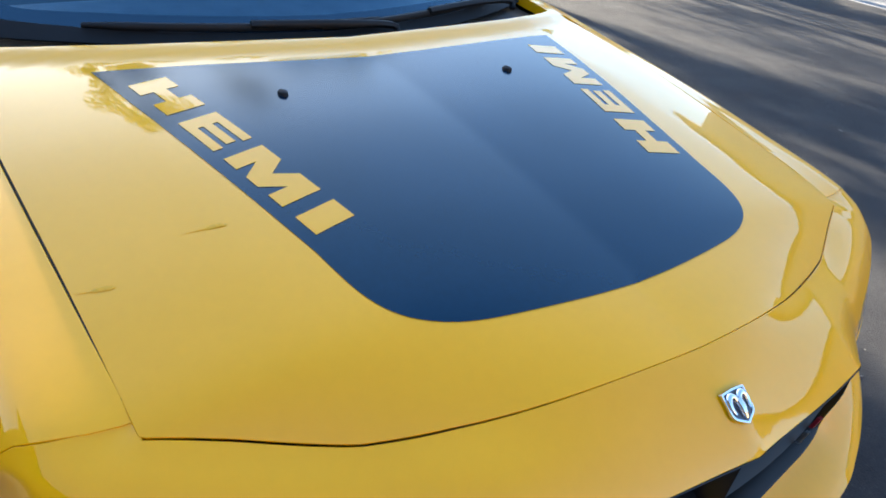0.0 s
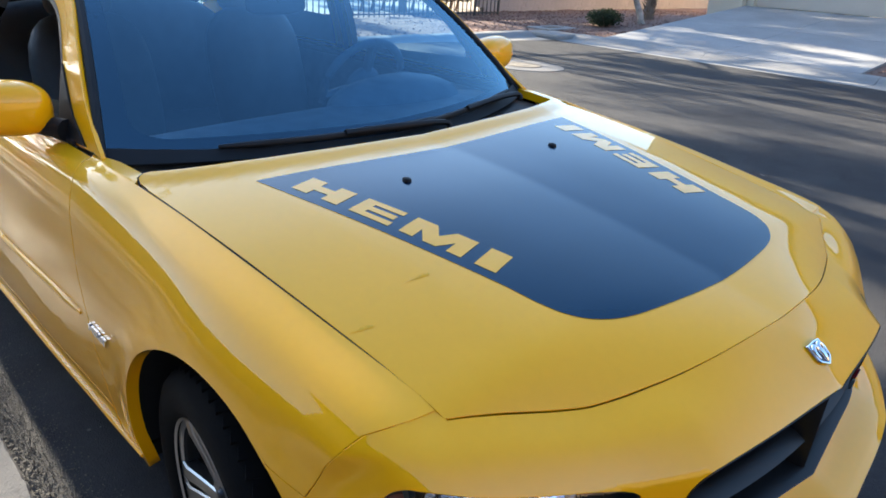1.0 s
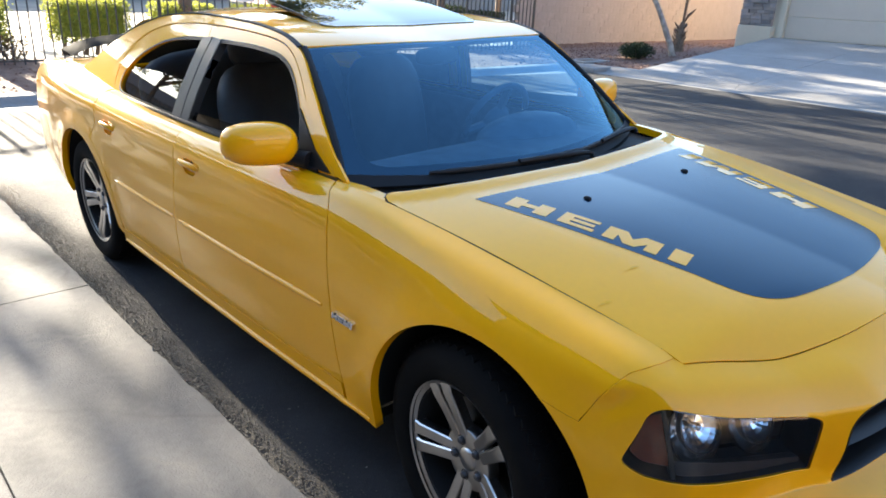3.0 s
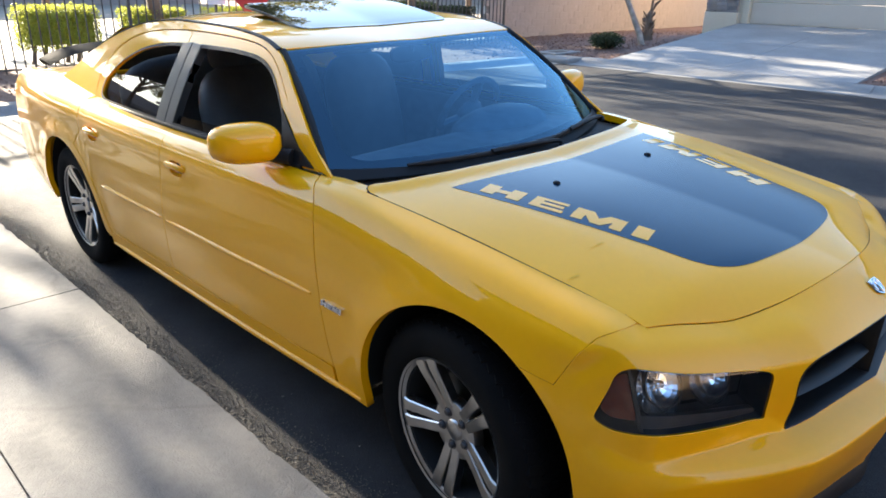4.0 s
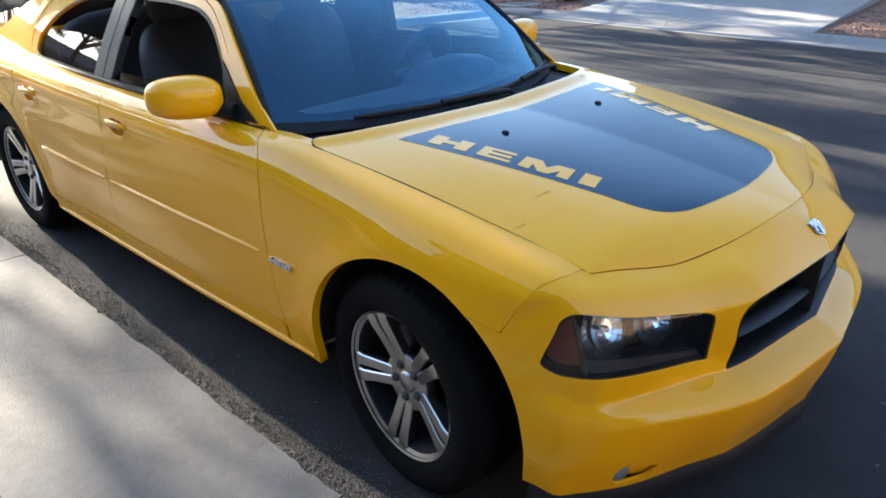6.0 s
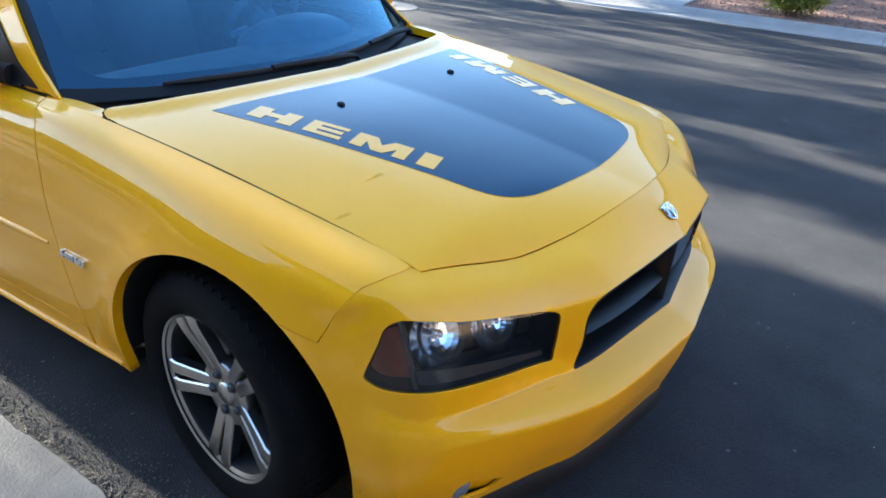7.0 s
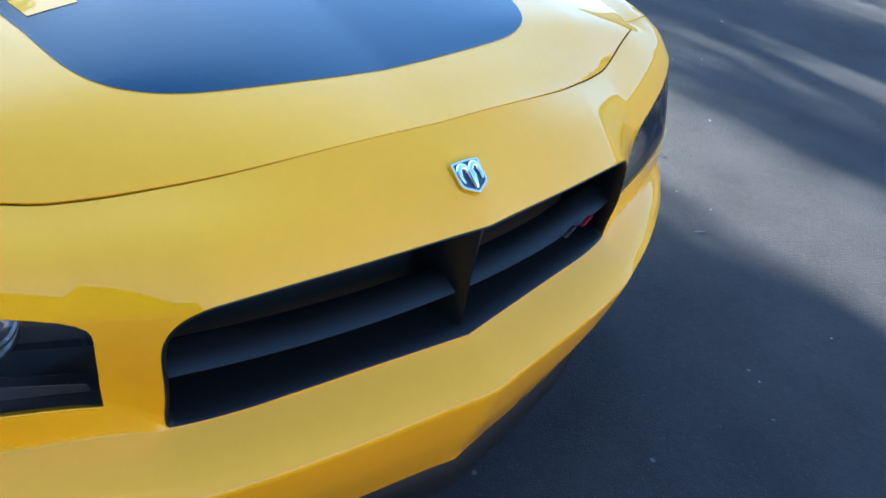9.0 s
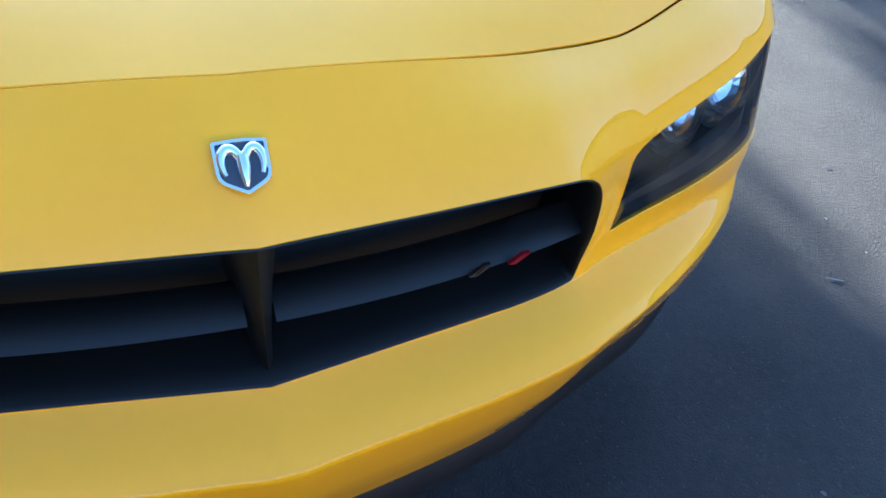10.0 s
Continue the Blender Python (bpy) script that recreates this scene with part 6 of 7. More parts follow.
def bed(name, x0, x1, y0, y1, z_of, label, n=30):
    bm = bmesh.new()
    rng = np.random.default_rng(3)
    grid = [[bm.verts.new((x0 + (x1 - x0) * i / n, y0 + (y1 - y0) * j / n, z_of(x0 + (x1 - x0) * i / n, y0 + (y1 - y0) * j / n) + (rng.normal() * 0.012 if 0 < i < n and 0 < j < n else 0))) for j in range(n + 1)] for i in range(n + 1)]
    for i in range(n):
        for j in range(n):
            bm.faces.new((grid[i][j], grid[i + 1][j], grid[i + 1][j + 1], grid[i][j + 1]))
    return tagged(part(name, bm, M_GRAVEL, smooth=True), label, "gravel bed", kind="structure")


bed("gravel_far", -13.1, DRIVE[0], 11.6, 30, lambda x, y: 0.085 + 0.30 * float(np.clip((y - 11.6) / 6.4, 0, 1)) * float(np.clip((x + 13) / 5.5, 0, 1)), "reddish gravel bed below the block wall")
bed("gravel_side", DRIVE[1], 30, 11.6, 18, lambda x, y: 0.085 + 0.45 * float(np.clip((y - 11.6) / 6.4, 0, 1)), "reddish gravel bed beside the driveway")
bed("gravel_end", -13.1, -8.98, -9, 11.6, lambda x, y: 0.085, "reddish gravel strip before the iron fence")

# loose gravel stones on the beds
V, F = [], []
rng = np.random.default_rng(8)
for _ in range(7000):
    if rng.random() < 0.55:
        x, y = rng.uniform(-13, DRIVE[0] - 0.05), 11.7 + 10 * rng.random() ** 1.6
        z = 0.085 + 0.30 * min(1, (y - 11.6) / 6.4) * min(1, max(0, (x + 13) / 5.5))
    elif rng.random() < 0.6:
        x, y = rng.uniform(DRIVE[1] + 0.05, 4), 11.65 + 3 * rng.random() ** 1.5
        z = 0.085 + 0.45 * (y - 11.6) / 6.4
    else:
        x, y, z = rng.uniform(-12.9, -9.0), rng.uniform(-4, 11.5), 0.085
    s = rng.uniform(0.012, 0.032)
    k = len(V)
    base = np.array([(s, 0, 0), (-s, 0, 0), (0, s, 0), (0, -s, 0), (0, 0, s * 0.8), (0, 0, -s * 0.5)]) + rng.normal(size=(6, 3)) * 0.25 * s
    V += [tuple(q) for q in base + (x, y, z + s * 0.2)]
    F += [(k, k + 2, k + 4), (k + 2, k + 1, k + 4), (k + 1, k + 3, k + 4), (k + 3, k, k + 4)]
tagged(raw("gravel_stones", V, F, M_GRAVEL), "loose reddish stones on the gravel beds", "gravel", kind="stuff")

# iron fence at the street's end
FX, F0, F1, FTOP = -12.0, -8.0, 13.35, 1.72
fence = thing("fence", "black iron picket fence on a gravel strip", "fence")
for z in (0.16, FTOP - 0.03):
    bm = bmesh.new()
    box(bm, FX - 0.018, FX + 0.018, F0, F1, z - 0.016, z + 0.016)
    part("rail", bm, M_IRON, fence)
picket = None
n = round((F1 - F0) / 0.150)
posts = {round((y - F0) / (F1 - F0) * n) for y in (-7.9, -4.2, -0.5, 3.18, 6.87, 10.74, 12.41, 13.35)}
for i in range(n + 1):
    y = F0 + (F1 - F0) * i / n
    post = i in posts
    if post:
        bm = bmesh.new()
        box(bm, FX - 0.026, FX + 0.026, y - 0.026, y + 0.026, 0.0, FTOP + 0.02, 0.005)
        box(bm, FX - 0.032, FX + 0.032, y - 0.032, y + 0.032, FTOP + 0.02, FTOP + 0.045, 0.006)
        part("post", bm, M_IRON, fence)
        continue
    if picket is None:
        bm = bmesh.new()
        box(bm, -0.010, 0.010, -0.010, 0.010, 0.10, FTOP)
        picket = part("picket", bm, M_IRON, fence)
        picket.location = (FX, y, 0)
    else:
        ob = new("picket", picket.data)
        ob.parent, ob.location = fence, (FX, y, 0)

# signs at the fence
sign = thing("no_parking_sign", "white metal sign with black printing, on a thin post", "sign", at=(-11.9, 4.77, 0))
bm = bmesh.new()
box(bm, -0.003, 0.003, -0.185, 0.185, 1.15, 1.69, 0.002)
part("plate", bm, M_SIGN, sign)
bm = bmesh.new()
bar(bm, (-0.03, 0, 0), (-0.03, 0, 1.68), 0.022)
part("post", bm, M_IRON, sign)
for text, z, size in (("NO", 1.565, 0.095), ("PARKING", 1.485, 0.075)):
    curve = bpy.data.curves.new("sign_text", "FONT")
    curve.body, curve.size, curve.align_x, curve.extrude = text, size, "CENTER", 0.0008
    tmp = bpy.data.objects.new("sign_text", curve)
    scene.collection.objects.link(tmp)
    me = bpy.data.meshes.new_from_object(tmp.evaluated_get(bpy.context.evaluated_depsgraph_get()))
    bpy.data.objects.remove(tmp)
    ob = link("lettering", me, M_INK, sign, "black printed words")
    ob.matrix_local = pose(0.0045, 0, z, 90, 0, 90)
for z, w in ((1.40, 0.10), (1.36, 0.08), (1.31, 0.14), (1.275, 0.10)):
    bm = bmesh.new()
    box(bm, 0.0035, 0.0050, -w, w, z - 0.010, z + 0.010)
    part("print_bar", bm, M_INK, sign)
marker = thing("end_marker", "red diamond end-of-road marker on a post", "sign", at=(-11.75, 5.44, 0))
bm = bmesh.new()
prism(bm, rounded([(0, 0.41), (0.41, 0), (0, -0.41), (-0.41, 0)], 0.05), 0.006, lambda u, v, d: (d, u, 1.27 + v))
part("plate", bm, M_SIGNRED, marker)
bm = bmesh.new()
box(bm, -0.05, -0.005, -0.025, 0.025, 0, 1.3)
part("post", bm, M_IRON, marker)

# garage front with its stone pier
house = thing("garage_house", "cream stucco house with a panelled garage door", "house")
GY = 18.0
# walls rise unseen to two storeys, for the hood's dark reflection
for x0, x1, z0, z1 in ((-8.05, -7.25, 0.3, 6.2), (-2.30, 12.0, 0.3, 6.2), (-7.25, -2.30, 2.95, 6.2)):
    bm = bmesh.new()
    box(bm, x0, x1, GY, GY + 0.25, z0, z1, 0.01)
    part("wall", bm, M_STUCCO, house)
bm = bmesh.new()
box(bm, -8.05, -7.80, GY + 0.26, 30, 0.2, 6.2, 0.01)
part("wall", bm, M_STUCCO, house)
bm = bmesh.new()
prism(bm, [(GY - 0.7, 6.15), (GY + 6, 8.2), (GY + 12.5, 6.15), (GY + 12.5, 6.0), (GY - 0.7, 6.0)], 21.0, lambda u, v, d: (-8.7 + d, u, v))
part("roof", bm, M_ROOF, house)
door = new("garage_door")
door.parent = house
for i in range(4):
    z0 = 0.71 + 0.555 * i
    bm = bmesh.new()
    box(bm, -7.18, -2.36, GY + 0.10, GY + 0.14, z0 + 0.006, z0 + 0.549, 0.008)
    part("door_panel", bm, M_DOOR, door)
for x0, x1, z0, z1 in ((-7.36, -7.19, 0.66, 3.05), (-2.35, -2.18, 0.66, 3.05), (-7.36, -2.18, 2.94, 3.10)):
    bm = bmesh.new()
    box(bm, x0, x1, GY - 0.035, GY + 0.10, z0, z1, 0.01)
    part("door_trim", bm, M_STUCCO, house)
pier = new("stone_pier")
pier.parent = house
pier["label"] = "pier faced with grey ledger stone under a stucco cap"
for nm, x0, x1, y0, z0, z1, mt in (("pier_base", -8.36, -7.42, GY - 0.22, 0.2, 0.98, M_STUCCO), ("pier_core", -8.27, -7.50, GY - 0.13, 0.98, 2.04, M_MORTAR), ("pier_cap", -8.42, -7.38, GY - 0.28, 2.04, 2.15, M_STUCCO), ("pier_top", -8.28, -7.46, GY - 0.14, 2.15, 3.3, M_STUCCO)):
    bm = bmesh.new()
    box(bm, x0, x1, y0, GY + 0.02, z0, z1, 0.015)
    part(nm, bm, mt, pier)
rng = np.random.default_rng(11)
z = 0.985
while z < 2.02:
    h = min(rng.uniform(0.05, 0.11), 2.035 - z)
    x = -8.34
    while x < -7.50:
        w = min(rng.uniform(0.16, 0.42), -7.44 - x)
        d = rng.uniform(0.05, 0.10)
        bm = bmesh.new()
        box(bm, x + 0.004, x + w - 0.004, GY - 0.13 - d, GY - 0.11, z + 0.003, z + h - 0.003, 0.008, 1)
        part("stone", bm, M_LEDGER, pier)
        x += w
    bm = bmesh.new()
    box(bm, -8.27 - rng.uniform(0.04, 0.09), -8.26, GY - 0.12, GY + 0.02, z + 0.003, z + h - 0.003, 0.008, 1)
    part("stone", bm, M_LEDGER, pier)
    z += h

# block wall beyond the fence's end
WX, W0, W1, WH, WZ = -13.0, 13.9, 30.0, 2.40, 0.0
wall = tagged(new("wall_garden"), "pinkish grey concrete block garden wall", "wall", kind="structure")
bm = bmesh.new()
box(bm, WX - 0.17, WX - 0.0148, W0, W1, WZ - 0.2, WH)
part("mortar", bm, M_MORTAR, wall)
bm = bmesh.new()
box(bm, WX - 0.21, WX + 0.02, W0 - 0.02, W1, WH, WH + 0.06, 0.012)
part("coping", bm, M_BLOCK, wall)
bm = bmesh.new()
box(bm, WX - 0.19, WX - 0.012, 0, 0.395, 0, 0.195, 0.004, 1)
me = bpy.data.meshes.new("block")
bmesh.ops.recalc_face_normals(bm, faces=bm.faces)
bm.to_mesh(me)
me.materials.append(M_BLOCK)
bm.free()
made = 0
far = bmesh.new()
for row in range(12):
    y = W0 - (0.2 if row % 2 else 0)
    while y < W1 - 0.4:
        if made < 300 and y < W0 + 10.2:
            ob = new("block", me)
            ob.parent, ob.location = wall, (0.004 * math.sin(y * 9 + row * 5), max(y, W0 - 0.2), row * 0.2)
            made += 1
        else:
            box(far, WX - 0.19, WX - 0.012, y, y + 0.395, row * 0.2, row * 0.2 + 0.195)
        y += 0.4
tagged(part("far_blocks", far, M_BLOCK, wall), kind="stuff")
# vertical control joint in the wall, with its dark sealant
bm = bmesh.new()
box(bm, WX, WX + 0.006, 23.03, 23.11, WZ + 0.1, WH + 0.06)
part("control_joint", bm, M_DARK_STRIP, wall, "dark vertical control joint")

# planting by the wall: leaning pale tree, cut palm stub, round bush
tree("slender pale leaning tree with bare drooping twigs, in reddish gravel", (-8.45, 14.7, 0.24),
     [(0, 0, -0.05), (-0.10, 0.0, 0.22), (-0.28, 0.01, 0.54), (-0.48, 0.02, 0.90), (-0.69, 0.03, 1.21), (-0.92, 0.04, 1.44), (-1.24, 0.05, 1.68), (-1.74, 0.06, 1.87), (-2.21, 0.08, 2.06), (-2.70, 0.1, 2.30)],
     [[(-1.24, 0.05, 1.68), (-1.25, 0.1, 2.1), (-1.10, 0.0, 2.7)], [(-1.24, 0.05, 1.68), (-1.05, 0.15, 2.0), (-0.80, 0.25, 2.45)], [(-1.74, 0.06, 1.87), (-2.0, -0.1, 1.80), (-2.45, -0.2, 1.55)], [(-2.21, 0.08, 2.06), (-2.6, 0.2, 2.0), (-3.0, 0.1, 1.80)], [(-1.9, 0.1, 1.95), (-2.3, -0.2, 2.30), (-2.8, -0.3, 2.6)], [(-1.5, 0.05, 1.78), (-1.6, -0.2, 2.2), (-1.9, -0.3, 2.8)]],
     [((-2.3, 0.0, 2.1), (0.9, 0.6, 0.4)), ((-1.5, 0.1, 2.5), (0.8, 0.6, 0.5)), ((-2.7, -0.1, 1.75), (0.4, 0.3, 0.3))], 160, 0.04, M_BARK, M_LEAF_DRY, 21, r=0.085)
stub = thing("palm_stub", "cut dry palm stub in reddish gravel", "palm", at=(-9.0, 15.9, 0.27))
bm = bmesh.new()
tube(bm, [(0, 0, -0.05), (0.02, 0, 0.25), (0.0, 0, 0.55), (0.03, 0, 0.72)], [0.14, 0.12, 0.10, 0.05], 10)
part("trunk", bm, M_BARK2, stub, smooth=True)
rng = np.random.default_rng(4)
for k in range(26):
    a, zz = rng.uniform(0, 6.28), rng.uniform(0.05, 0.62)
    bm = bmesh.new()
    d = Vector((math.cos(a), math.sin(a), 0.7))
    o = Vector((math.cos(a) * 0.09, math.sin(a) * 0.09, zz))
    tube(bm, [o, o + d * 0.07, o + d * 0.12 + Vector((0, 0, 0.04))], [0.03, 0.02, 0.004], 5)
    part("frond_base", bm, M_BARK2, stub)
for d in ((0.28, 0.05, 0.42), (0.12, -0.05, 0.9), (0.22, 0.1, 0.36)):
    bm = bmesh.new()
    tube(bm, [(0.03, 0, 0.65), (0.03 + d[0] * 0.4, d[1] * 0.4, 0.65 + d[2] * 0.6), (0.03 + d[0], d[1], 0.65 + d[2])], [0.03, 0.035, 0.01], 6)
    part("frond", bm, M_BARK2, stub)


def bush(label, at, radii, count, size, leaf, seed, name="bush"):
    rng = np.random.default_rng(seed)
    t = thing(name, label, "bush", group="bushes and hedges", at=at)
    clumps = []
    for _ in range(9):
        o = rng.normal(size=3) * 0.33
        clumps.append(((o[0] * radii[0], o[1] * radii[1], radii[2] * (0.75 + 0.45 * abs(o[2]))), tuple(q * 0.62 for q in radii)))
    V, F = leaves(rng, clumps, count, size)
    V = [(v[0], v[1], max(v[2], 0.01)) for v in V]
    raw("foliage", V, F, leaf, t)
    bm = bmesh.new()
    for k in range(5):
        a = k * 1.26
        tube(bm, [(0, 0, -0.03), (math.cos(a) * radii[0] * 0.3, math.sin(a) * radii[1] * 0.3, radii[2] * 0.5), (math.cos(a) * radii[0] * 0.6, math.sin(a) * radii[1] * 0.6, radii[2])], [0.02, 0.014, 0.005], 5)
    part("stems", bm, M_BARK2, t)
    return t


def hedge(label, x0, x1, y0, y1, z1, leaf, seed):
    """A clipped hedge: leaves packed near the faces of a rounded block, over a dark core."""
    rng = np.random.default_rng(seed)
    t = thing("hedge", label, "hedge", group="bushes and hedges", at=((x0 + x1) / 2, (y0 + y1) / 2, 0))
    hx, hy = (x1 - x0) / 2, (y1 - y0) / 2
    V, F = [], []
    for _ in range(int(4200 * (hy * 2) + 2500)):
        p = np.array([rng.uniform(-hx, hx), rng.uniform(-hy, hy), rng.uniform(0.25, z1)])
        f = rng.integers(0, 4)
        if f == 0:
            p[0] = hx + rng.normal() * 0.04
        elif f == 1:
            p[2] = z1 + rng.normal() * 0.03
        elif f == 2:
            p[1] = hy * rng.choice((-1, 1)) + rng.normal() * 0.04
        a, b = rng.normal(size=3), rng.normal(size=3)
        a /= np.linalg.norm(a)
        b -= a * (a @ b)
        b /= np.linalg.norm(b)
        s = 0.024 * (0.6 + 0.8 * rng.random())
        k = len(V)
        V += [p - a * s, p + b * s * 0.5, p + a * s, p - b * s * 0.5]
        F.append((k, k + 1, k + 2, k + 3))
    raw("foliage", V, F, leaf, t)
    bm = bmesh.new()
    box(bm, -hx * 0.86, hx * 0.86, -hy * 0.9, hy * 0.9, 0.35, z1 - 0.06, 0.08)
    part("inner_growth", bm, leaf, t, "dense inner growth")
    bm = bmesh.new()
    for k in range(6):
        y = -hy * 0.8 + hy * 1.6 * k / 5
        tube(bm, [(0, y, -0.05), (0.05, y + 0.05, 0.3), (0.0, y, z1 * 0.8)], [0.05, 0.035, 0.01], 6)
    part("stems", bm, M_BARK2, t)
    return t


lid = thing("utility_lid", "flat pale concrete utility lid set in the gravel", "utility lid", at=(-9.05, 11.95, 0.10))
bm = bmesh.new()
box(bm, -0.32, 0.32, -0.55, 0.55, -0.1, 0.03, 0.012)
part("frame", bm, M_GUTTER, lid)
bm = bmesh.new()
box(bm, -0.12, 0.12, -0.25, 0.25, 0.0, 0.038, 0.008)
part("cover", bm, M_STONE_BITS, lid, "rusty metal cover")
bush("round dark green clipped bush on gravel", (-8.60, 13.35, 0.09), (0.50, 0.50, 0.30), 900, 0.022, M_LEAF_DARK, 31)
bush("low green bush beside the driveway", (-0.75, 12.1, 0.10), (0.55, 0.5, 0.42), 420, 0.04, M_LEAF_HEDGE, 32)
bush("small green shrub on gravel", (1.6, 12.6, 0.14), (0.5, 0.5, 0.3), 300, 0.04, M_LEAF_HEDGE, 33)

# beyond the fence: road strip, hedges, buildings, trees
slab("pavement_beyond", -26, -13.2, -40, 13.5, -0.3, -0.02, M_GUTTER, tagged(new("pavement_far"), "pale street beyond the fence", "pavement", kind="structure"))
for y0, y1, z1, seed in ((-0.6, 1.12, 1.03, 41), (1.98, 3.27, 1.02, 42), (4.0, 5.1, 0.97, 43), (5.9, 7.0, 0.95, 46)):
    hedge("clipped yellow-green hedge behind the fence", -14.9, -13.9, y0, y1, z1, M_LEAF_HEDGE, seed)
for y0, y1, z1, seed in ((10.6, 12.9, 1.05, 44), (13.1, 14.6, 0.9, 45)):
    hedge("dark green hedge behind the fence", -15.2, -14.2, y0, y1, z1, M_LEAF_DARK, seed)
for y, seed in ((-0.3, 51), (0.9, 52), (3.4, 53)):
    bush("dry thin shrub behind the fence", (-13.0, y, 0), (0.35, 0.45, 0.35), 60, 0.03, M_LEAF_DRY, seed)


def building(name, label, x0, x1, y0, y1, z1, wallmat, windows, roof=True, pane_mat=None):
    """A block with window openings on its +x face: (y, z, width, height)."""
    t = thing(name, label, "building")
    bm = bmesh.new()
    box(bm, x0, x1, y0, y1, -0.1, z1, 0.03)
    part("wall", bm, wallmat, t)
    if roof:
        bm = bmesh.new()
        ym = (y0 + y1) / 2
        prism(bm, [(x0 - 0.6, z1), (x1 + 0.6, z1), (x1 + 0.6, z1 + 0.18), ((x0 + x1) / 2, z1 + (x1 - x0) * 0.22), (x0 - 0.6, z1 + 0.18)], y1 - y0 + 1.2, lambda u, v, d: (u, y0 - 0.6 + d, v))
        part("roof", bm, M_ROOF, t)
    for y, z, w, h in windows:
        bm = bmesh.new()
        box(bm, x1 - 0.02, x1 + 0.05, y - w / 2 - 0.09, y + w / 2 + 0.09, z - h / 2 - 0.09, z + h / 2 + 0.09, 0.01)
        fr = part("window", bm, M_WHITE, t)
        bm = bmesh.new()
        box(bm, x1 + 0.03, x1 + 0.058, y - w / 2, y + w / 2, z - h / 2, z + h / 2)
        part("pane", bm, pane_mat or M_PANE, fr)
    return t


building("apartment_building", "long mauve-grey apartment building behind the fence", -60, -47, -50, 22, 3.6, M_STUCCO2,
         [(-44 + 4.6 * k, 1.6, 2.4, 1.6) for k in range(14)])
far_house = building("far_house", "pale stucco house with a balcony behind trees", -74, -62, 28, 72, 9.0, M_MAUVE_CREAM,
                     [(34, 3.6, 1.6, 1.2), (42, 3.6, 1.6, 1.2), (60.2, 5.0, 1.3, 1.6), (63.6, 5.0, 1.3, 1.6), (67.5, 5.0, 1.2, 1.4), (34, 6.6, 1.6, 1.2), (42, 6.6, 1.6, 1.2)])
bm = bmesh.new()
box(bm, -62, -60.6, 58.4, 64.6, 3.28, 3.5, 0.02)
balcony = part("balcony", bm, M_STUCCO, far_house, "cream balcony with an upright railing")
bm = bmesh.new()
box(bm, -60.72, -60.60, 58.4, 64.6, 4.28, 4.40, 0.02)
part("top_rail", bm, M_STUCCO, balcony)
for k in range(15):
    bm = bmesh.new()
    box(bm, -60.71, -60.61, 58.45 + k * 0.432, 58.65 + k * 0.432, 3.5, 4.28)
    part("baluster", bm, M_STUCCO, balcony)
building("dark_house", "dark slate house behind the block wall", -52, -44, 74.4, 85.6, 9.0, M_SLATE, [(78.4, 5.55, 1.5, 1.8), (80.2, 5.55, 1.2, 1.8), (76.0, 6.5, 1.3, 1.0)], roof=False, pane_mat=M_SIGN)
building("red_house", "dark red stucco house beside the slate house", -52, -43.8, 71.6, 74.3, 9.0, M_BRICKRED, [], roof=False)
# low garden wall before the apartments' neighbours
bm = bmesh.new()
box(bm, -40.2, -40.0, 22.6, 62, -0.1, 2.75, 0.02)
tagged(part("wall_far", bm, M_STUCCO2), "long mauve-grey garden wall across the far street", "wall", kind="structure")



def street_tree(at, height, spread, seed, leaf, label, count=420, r=0.10, low=0.45):
    g = np.random.default_rng(seed)
    h = height
    top = (g.normal() * 0.25, g.normal() * 0.25, h * 0.62)
    trunk = [(0, 0, -0.1), (g.normal() * 0.06, g.normal() * 0.06, h * 0.25), (top[0] * 0.6, top[1] * 0.6, h * 0.45), top]
    limbs, clumps = [], []
    for k in range(9):
        a = k * 2.4 + g.uniform(-0.4, 0.4)
        z0 = h * g.uniform(0.34, 0.6)
        z1 = h * g.uniform(low + 0.1, 0.98)
        d = spread * g.uniform(0.45, 1.0)
        o = (top[0] * z0 / h, top[1] * z0 / h, z0)
        e = (math.cos(a) * d, math.sin(a) * d, z1)
        limbs.append([o, ((o[0] + e[0]) / 2 + g.normal() * 0.15, (o[1] + e[1]) / 2 + g.normal() * 0.15, z0 + (z1 - z0) * 0.6), e])
        for _ in range(8):
            f, q = g.uniform(0.45, 1.1), g.uniform(0.09, 0.20) * spread
            at_limb = np.array(o) + (np.array(e) - np.array(o)) * f + g.normal(size=3) * (0.20 * spread, 0.20 * spread, 0.05 * h)
            clumps.append((tuple(at_limb), (q, q, q * 0.75)))
    return tree(label, at, trunk, limbs, clumps, max(1, round(count / 3.6)), 0.07, M_BARK2, leaf, seed, r=r)


# crowns are sized and seeded by where their shade falls on car and slabs
street_tree((-14.0, 4.50, 0), 8.3, 3.5, 955, M_LEAF, "tall olive-green street tree behind the iron fence", 1400, 0.15, 0.5)
street_tree((-13.4, 11.2, 0), 6.2, 2.9, 425, M_LEAF, "olive-green street tree behind the iron fence", 512, 0.12, 0.35)
street_tree((-13.7, 0.45, 0), 9.7, 3.2, 561, M_LEAF, "tall olive-green street tree behind the iron fence", 1400, 0.15, 0.36)
# the next three stand unseen, added to dapple the sun on the slabs
street_tree((-15.5, -3.6, 0), 7.3, 2.6, 212, M_LEAF, "olive-green street tree behind the iron fence", 345, 0.13, 0.45)
street_tree((-19.0, -6.8, 0), 8.8, 3.8, 370, M_LEAF, "olive-green street tree behind the iron fence", 1365, 0.15, 0.27)
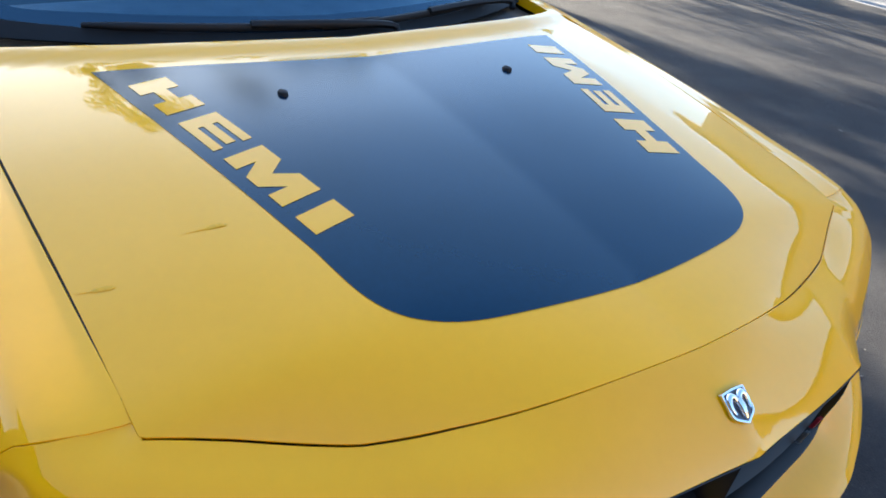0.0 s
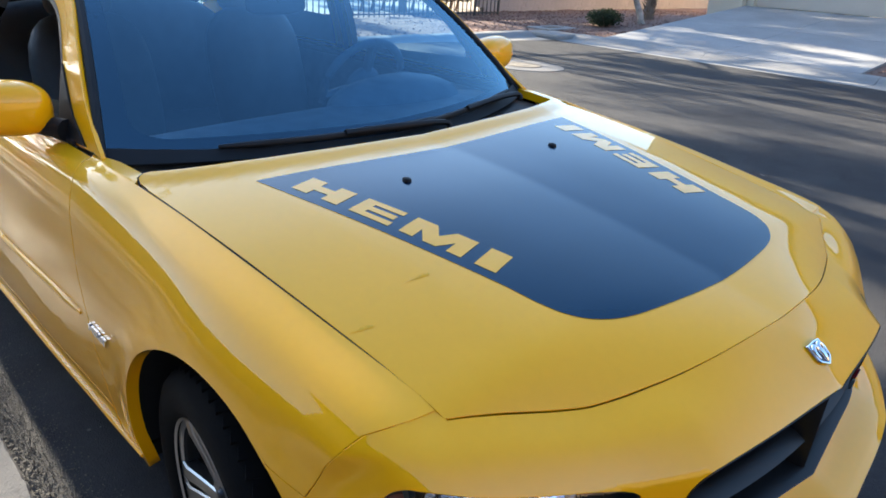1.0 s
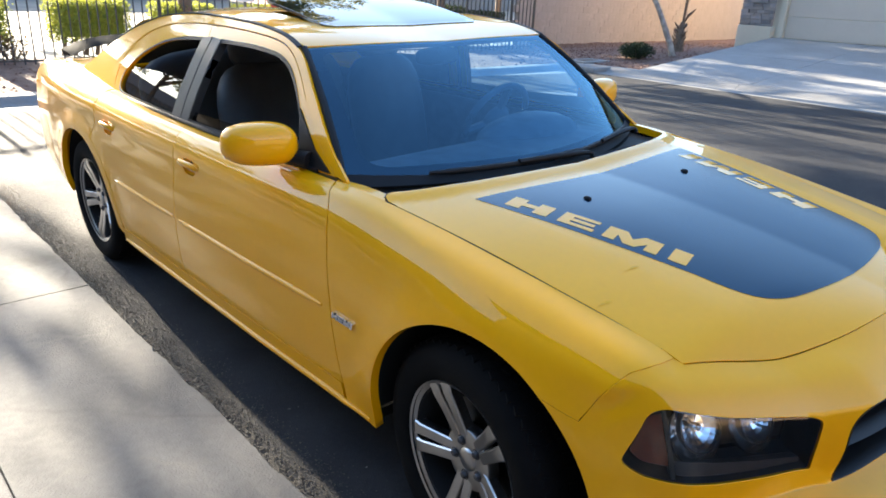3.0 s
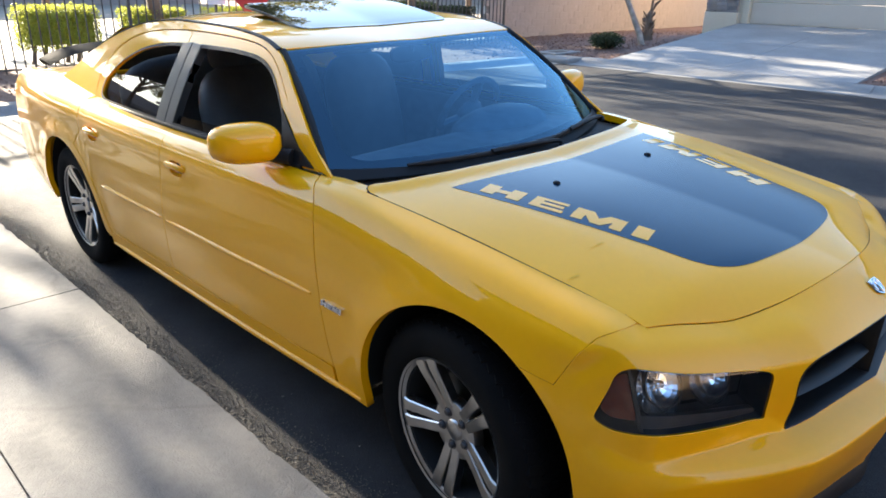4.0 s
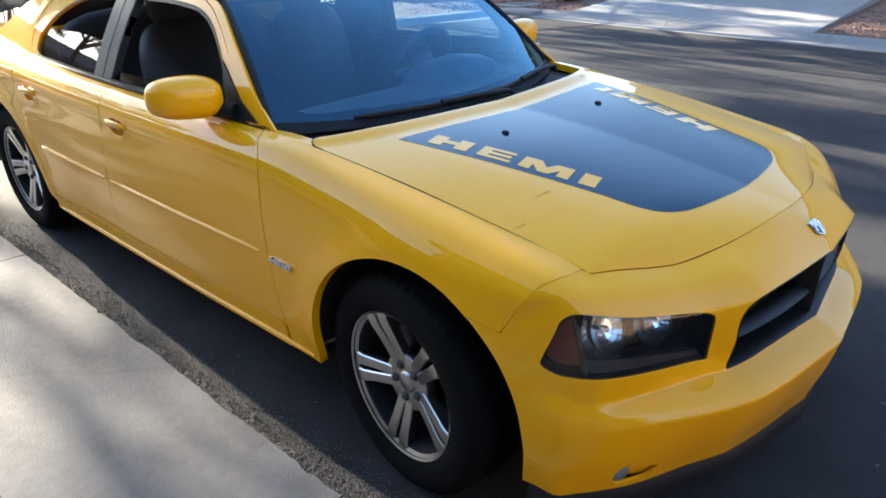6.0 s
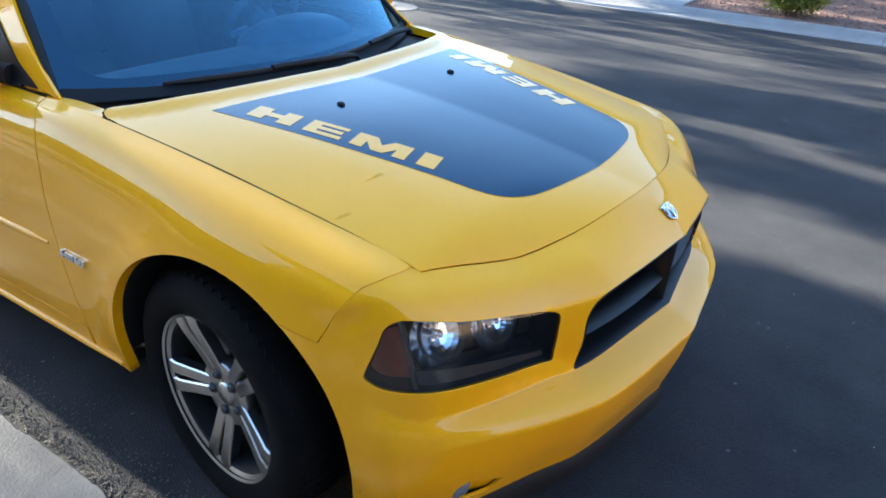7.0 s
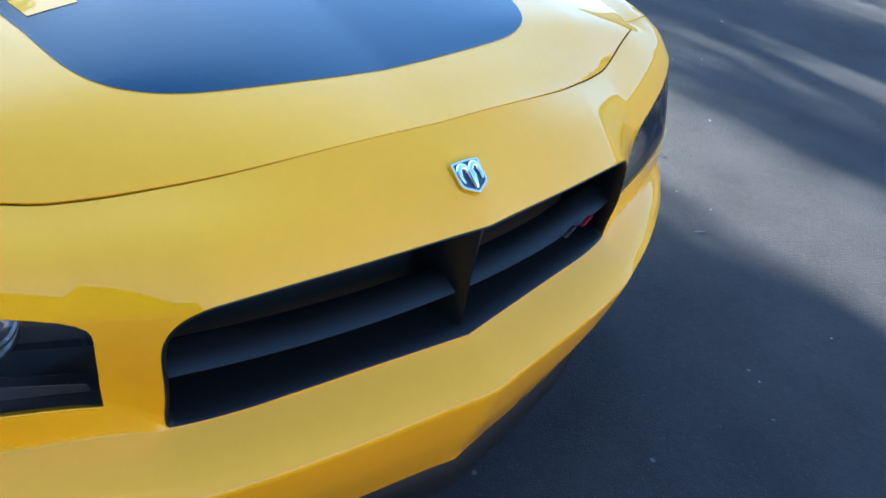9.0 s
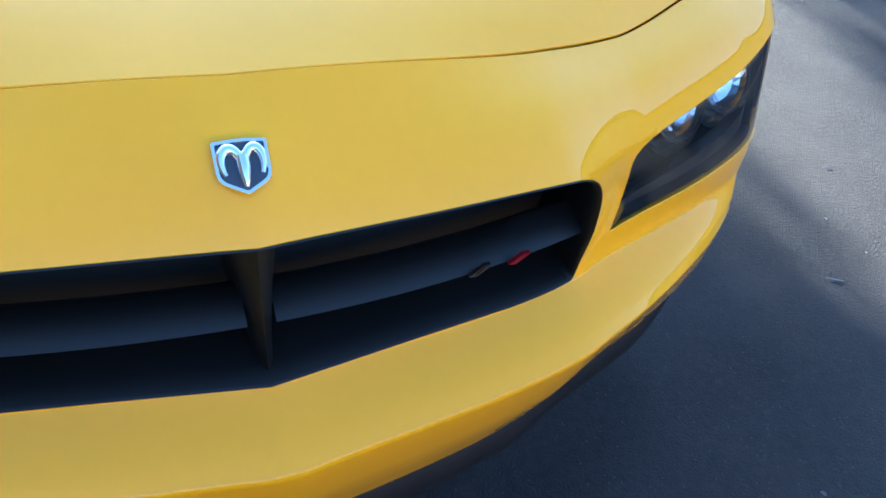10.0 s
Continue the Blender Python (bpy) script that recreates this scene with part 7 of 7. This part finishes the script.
street_tree((-22.0, -1.8, 0), 8.0, 3.4, 816, M_LEAF, "tall olive-green tree behind the iron fence", 175, 0.16, 0.5)
street_tree((-22.5, 8.0, 0), 7.8, 2.5, 599, M_LEAF, "tall olive-green tree behind the iron fence", 213, 0.16, 0.5)
street_tree((-20.5, 15.4, 0), 7.9, 3.7, 710, M_LEAF_SUN, "broad yellow-green tree behind the fence", 1223, 0.16, 0.0)
street_tree((-21.0, 21.5, 0), 7.7, 3.7, 227, M_LEAF_SUN, "broad yellow-green tree behind the wall", 1131, 0.15, 0.05)
street_tree((-24.5, 12.8, 0), 7.6, 2.7, 77, M_LEAF_DARK, "dark green tree behind the fence", 900, 0.15, 0.1)
street_tree((-27.0, 6.3, 0), 6.0, 2.2, 67, M_LEAF_DARK, "dark green tree before the apartment building", 260, 0.14, 0.2)
street_tree((-27.0, 0.5, 0), 5.5, 2.0, 68, M_LEAF_DARK, "dark green tree before the apartment building", 260, 0.14, 0.25)
street_tree((-24.0, 29.0, 0), 7.4, 3.4, 69, M_LEAF_SUN, "yellow-green tree behind the block wall", 1000, 0.15, 0.1)
street_tree((-26.0, 36.0, 0), 7.6, 3.6, 70, M_LEAF_SUN, "yellow-green tree behind the block wall", 1000, 0.15, 0.1)
street_tree((-23.0, 46.0, 0), 7.6, 3.6, 71, M_LEAF_SUN, "yellow-green tree behind the block wall", 1000, 0.15, 0.1)

# unseen plain houses closing the near side, for reflection and shade on the car
def plain_house(name, label, x0, x1, y1, z1, ridge):
    t = thing(name, label, "house")
    bm = bmesh.new()
    box(bm, x0, x1, -19, y1, -0.1, z1, 0.02)
    part("wall", bm, M_TAN, t)
    bm = bmesh.new()
    prism(bm, [(-19.6, z1 - 0.1), (y1 + 0.6, z1 - 0.1), (y1 + 0.6, z1 + 0.1), ((y1 - 19) / 2, ridge), (-19.6, z1 + 0.1)], x1 - x0 + 1.2, lambda u, v, d: (x0 - 0.6 + d, u, v))
    part("roof", bm, M_TILE, t)


plain_house("near_house", "plain low tan stucco house on the near side of the street", -20.0, -4.4, -9.05, 3.2, 4.8)
plain_house("end_house", "plain two-storey tan stucco house on the near side of the street", -3.0, 14.0, -6.6, 6.2, 8.2)
# unseen block added ahead of the car to dim the light on its front
facing = thing("facing_house", "plain tan house block, added unseen ahead to cut sky glow", "house")
bm = bmesh.new()
box(bm, 19.0, 28.0, -12, 24, -0.1, 6.2, 0.02)
part("wall", bm, M_TAN, facing)
bm = bmesh.new()
prism(bm, [(18.4, 6.1), (28.6, 6.1), (28.6, 6.3), (23.5, 8.2), (18.4, 6.3)], 37.2, lambda u, v, d: (u, -12.6 + d, v))
part("roof", bm, M_TILE, facing)
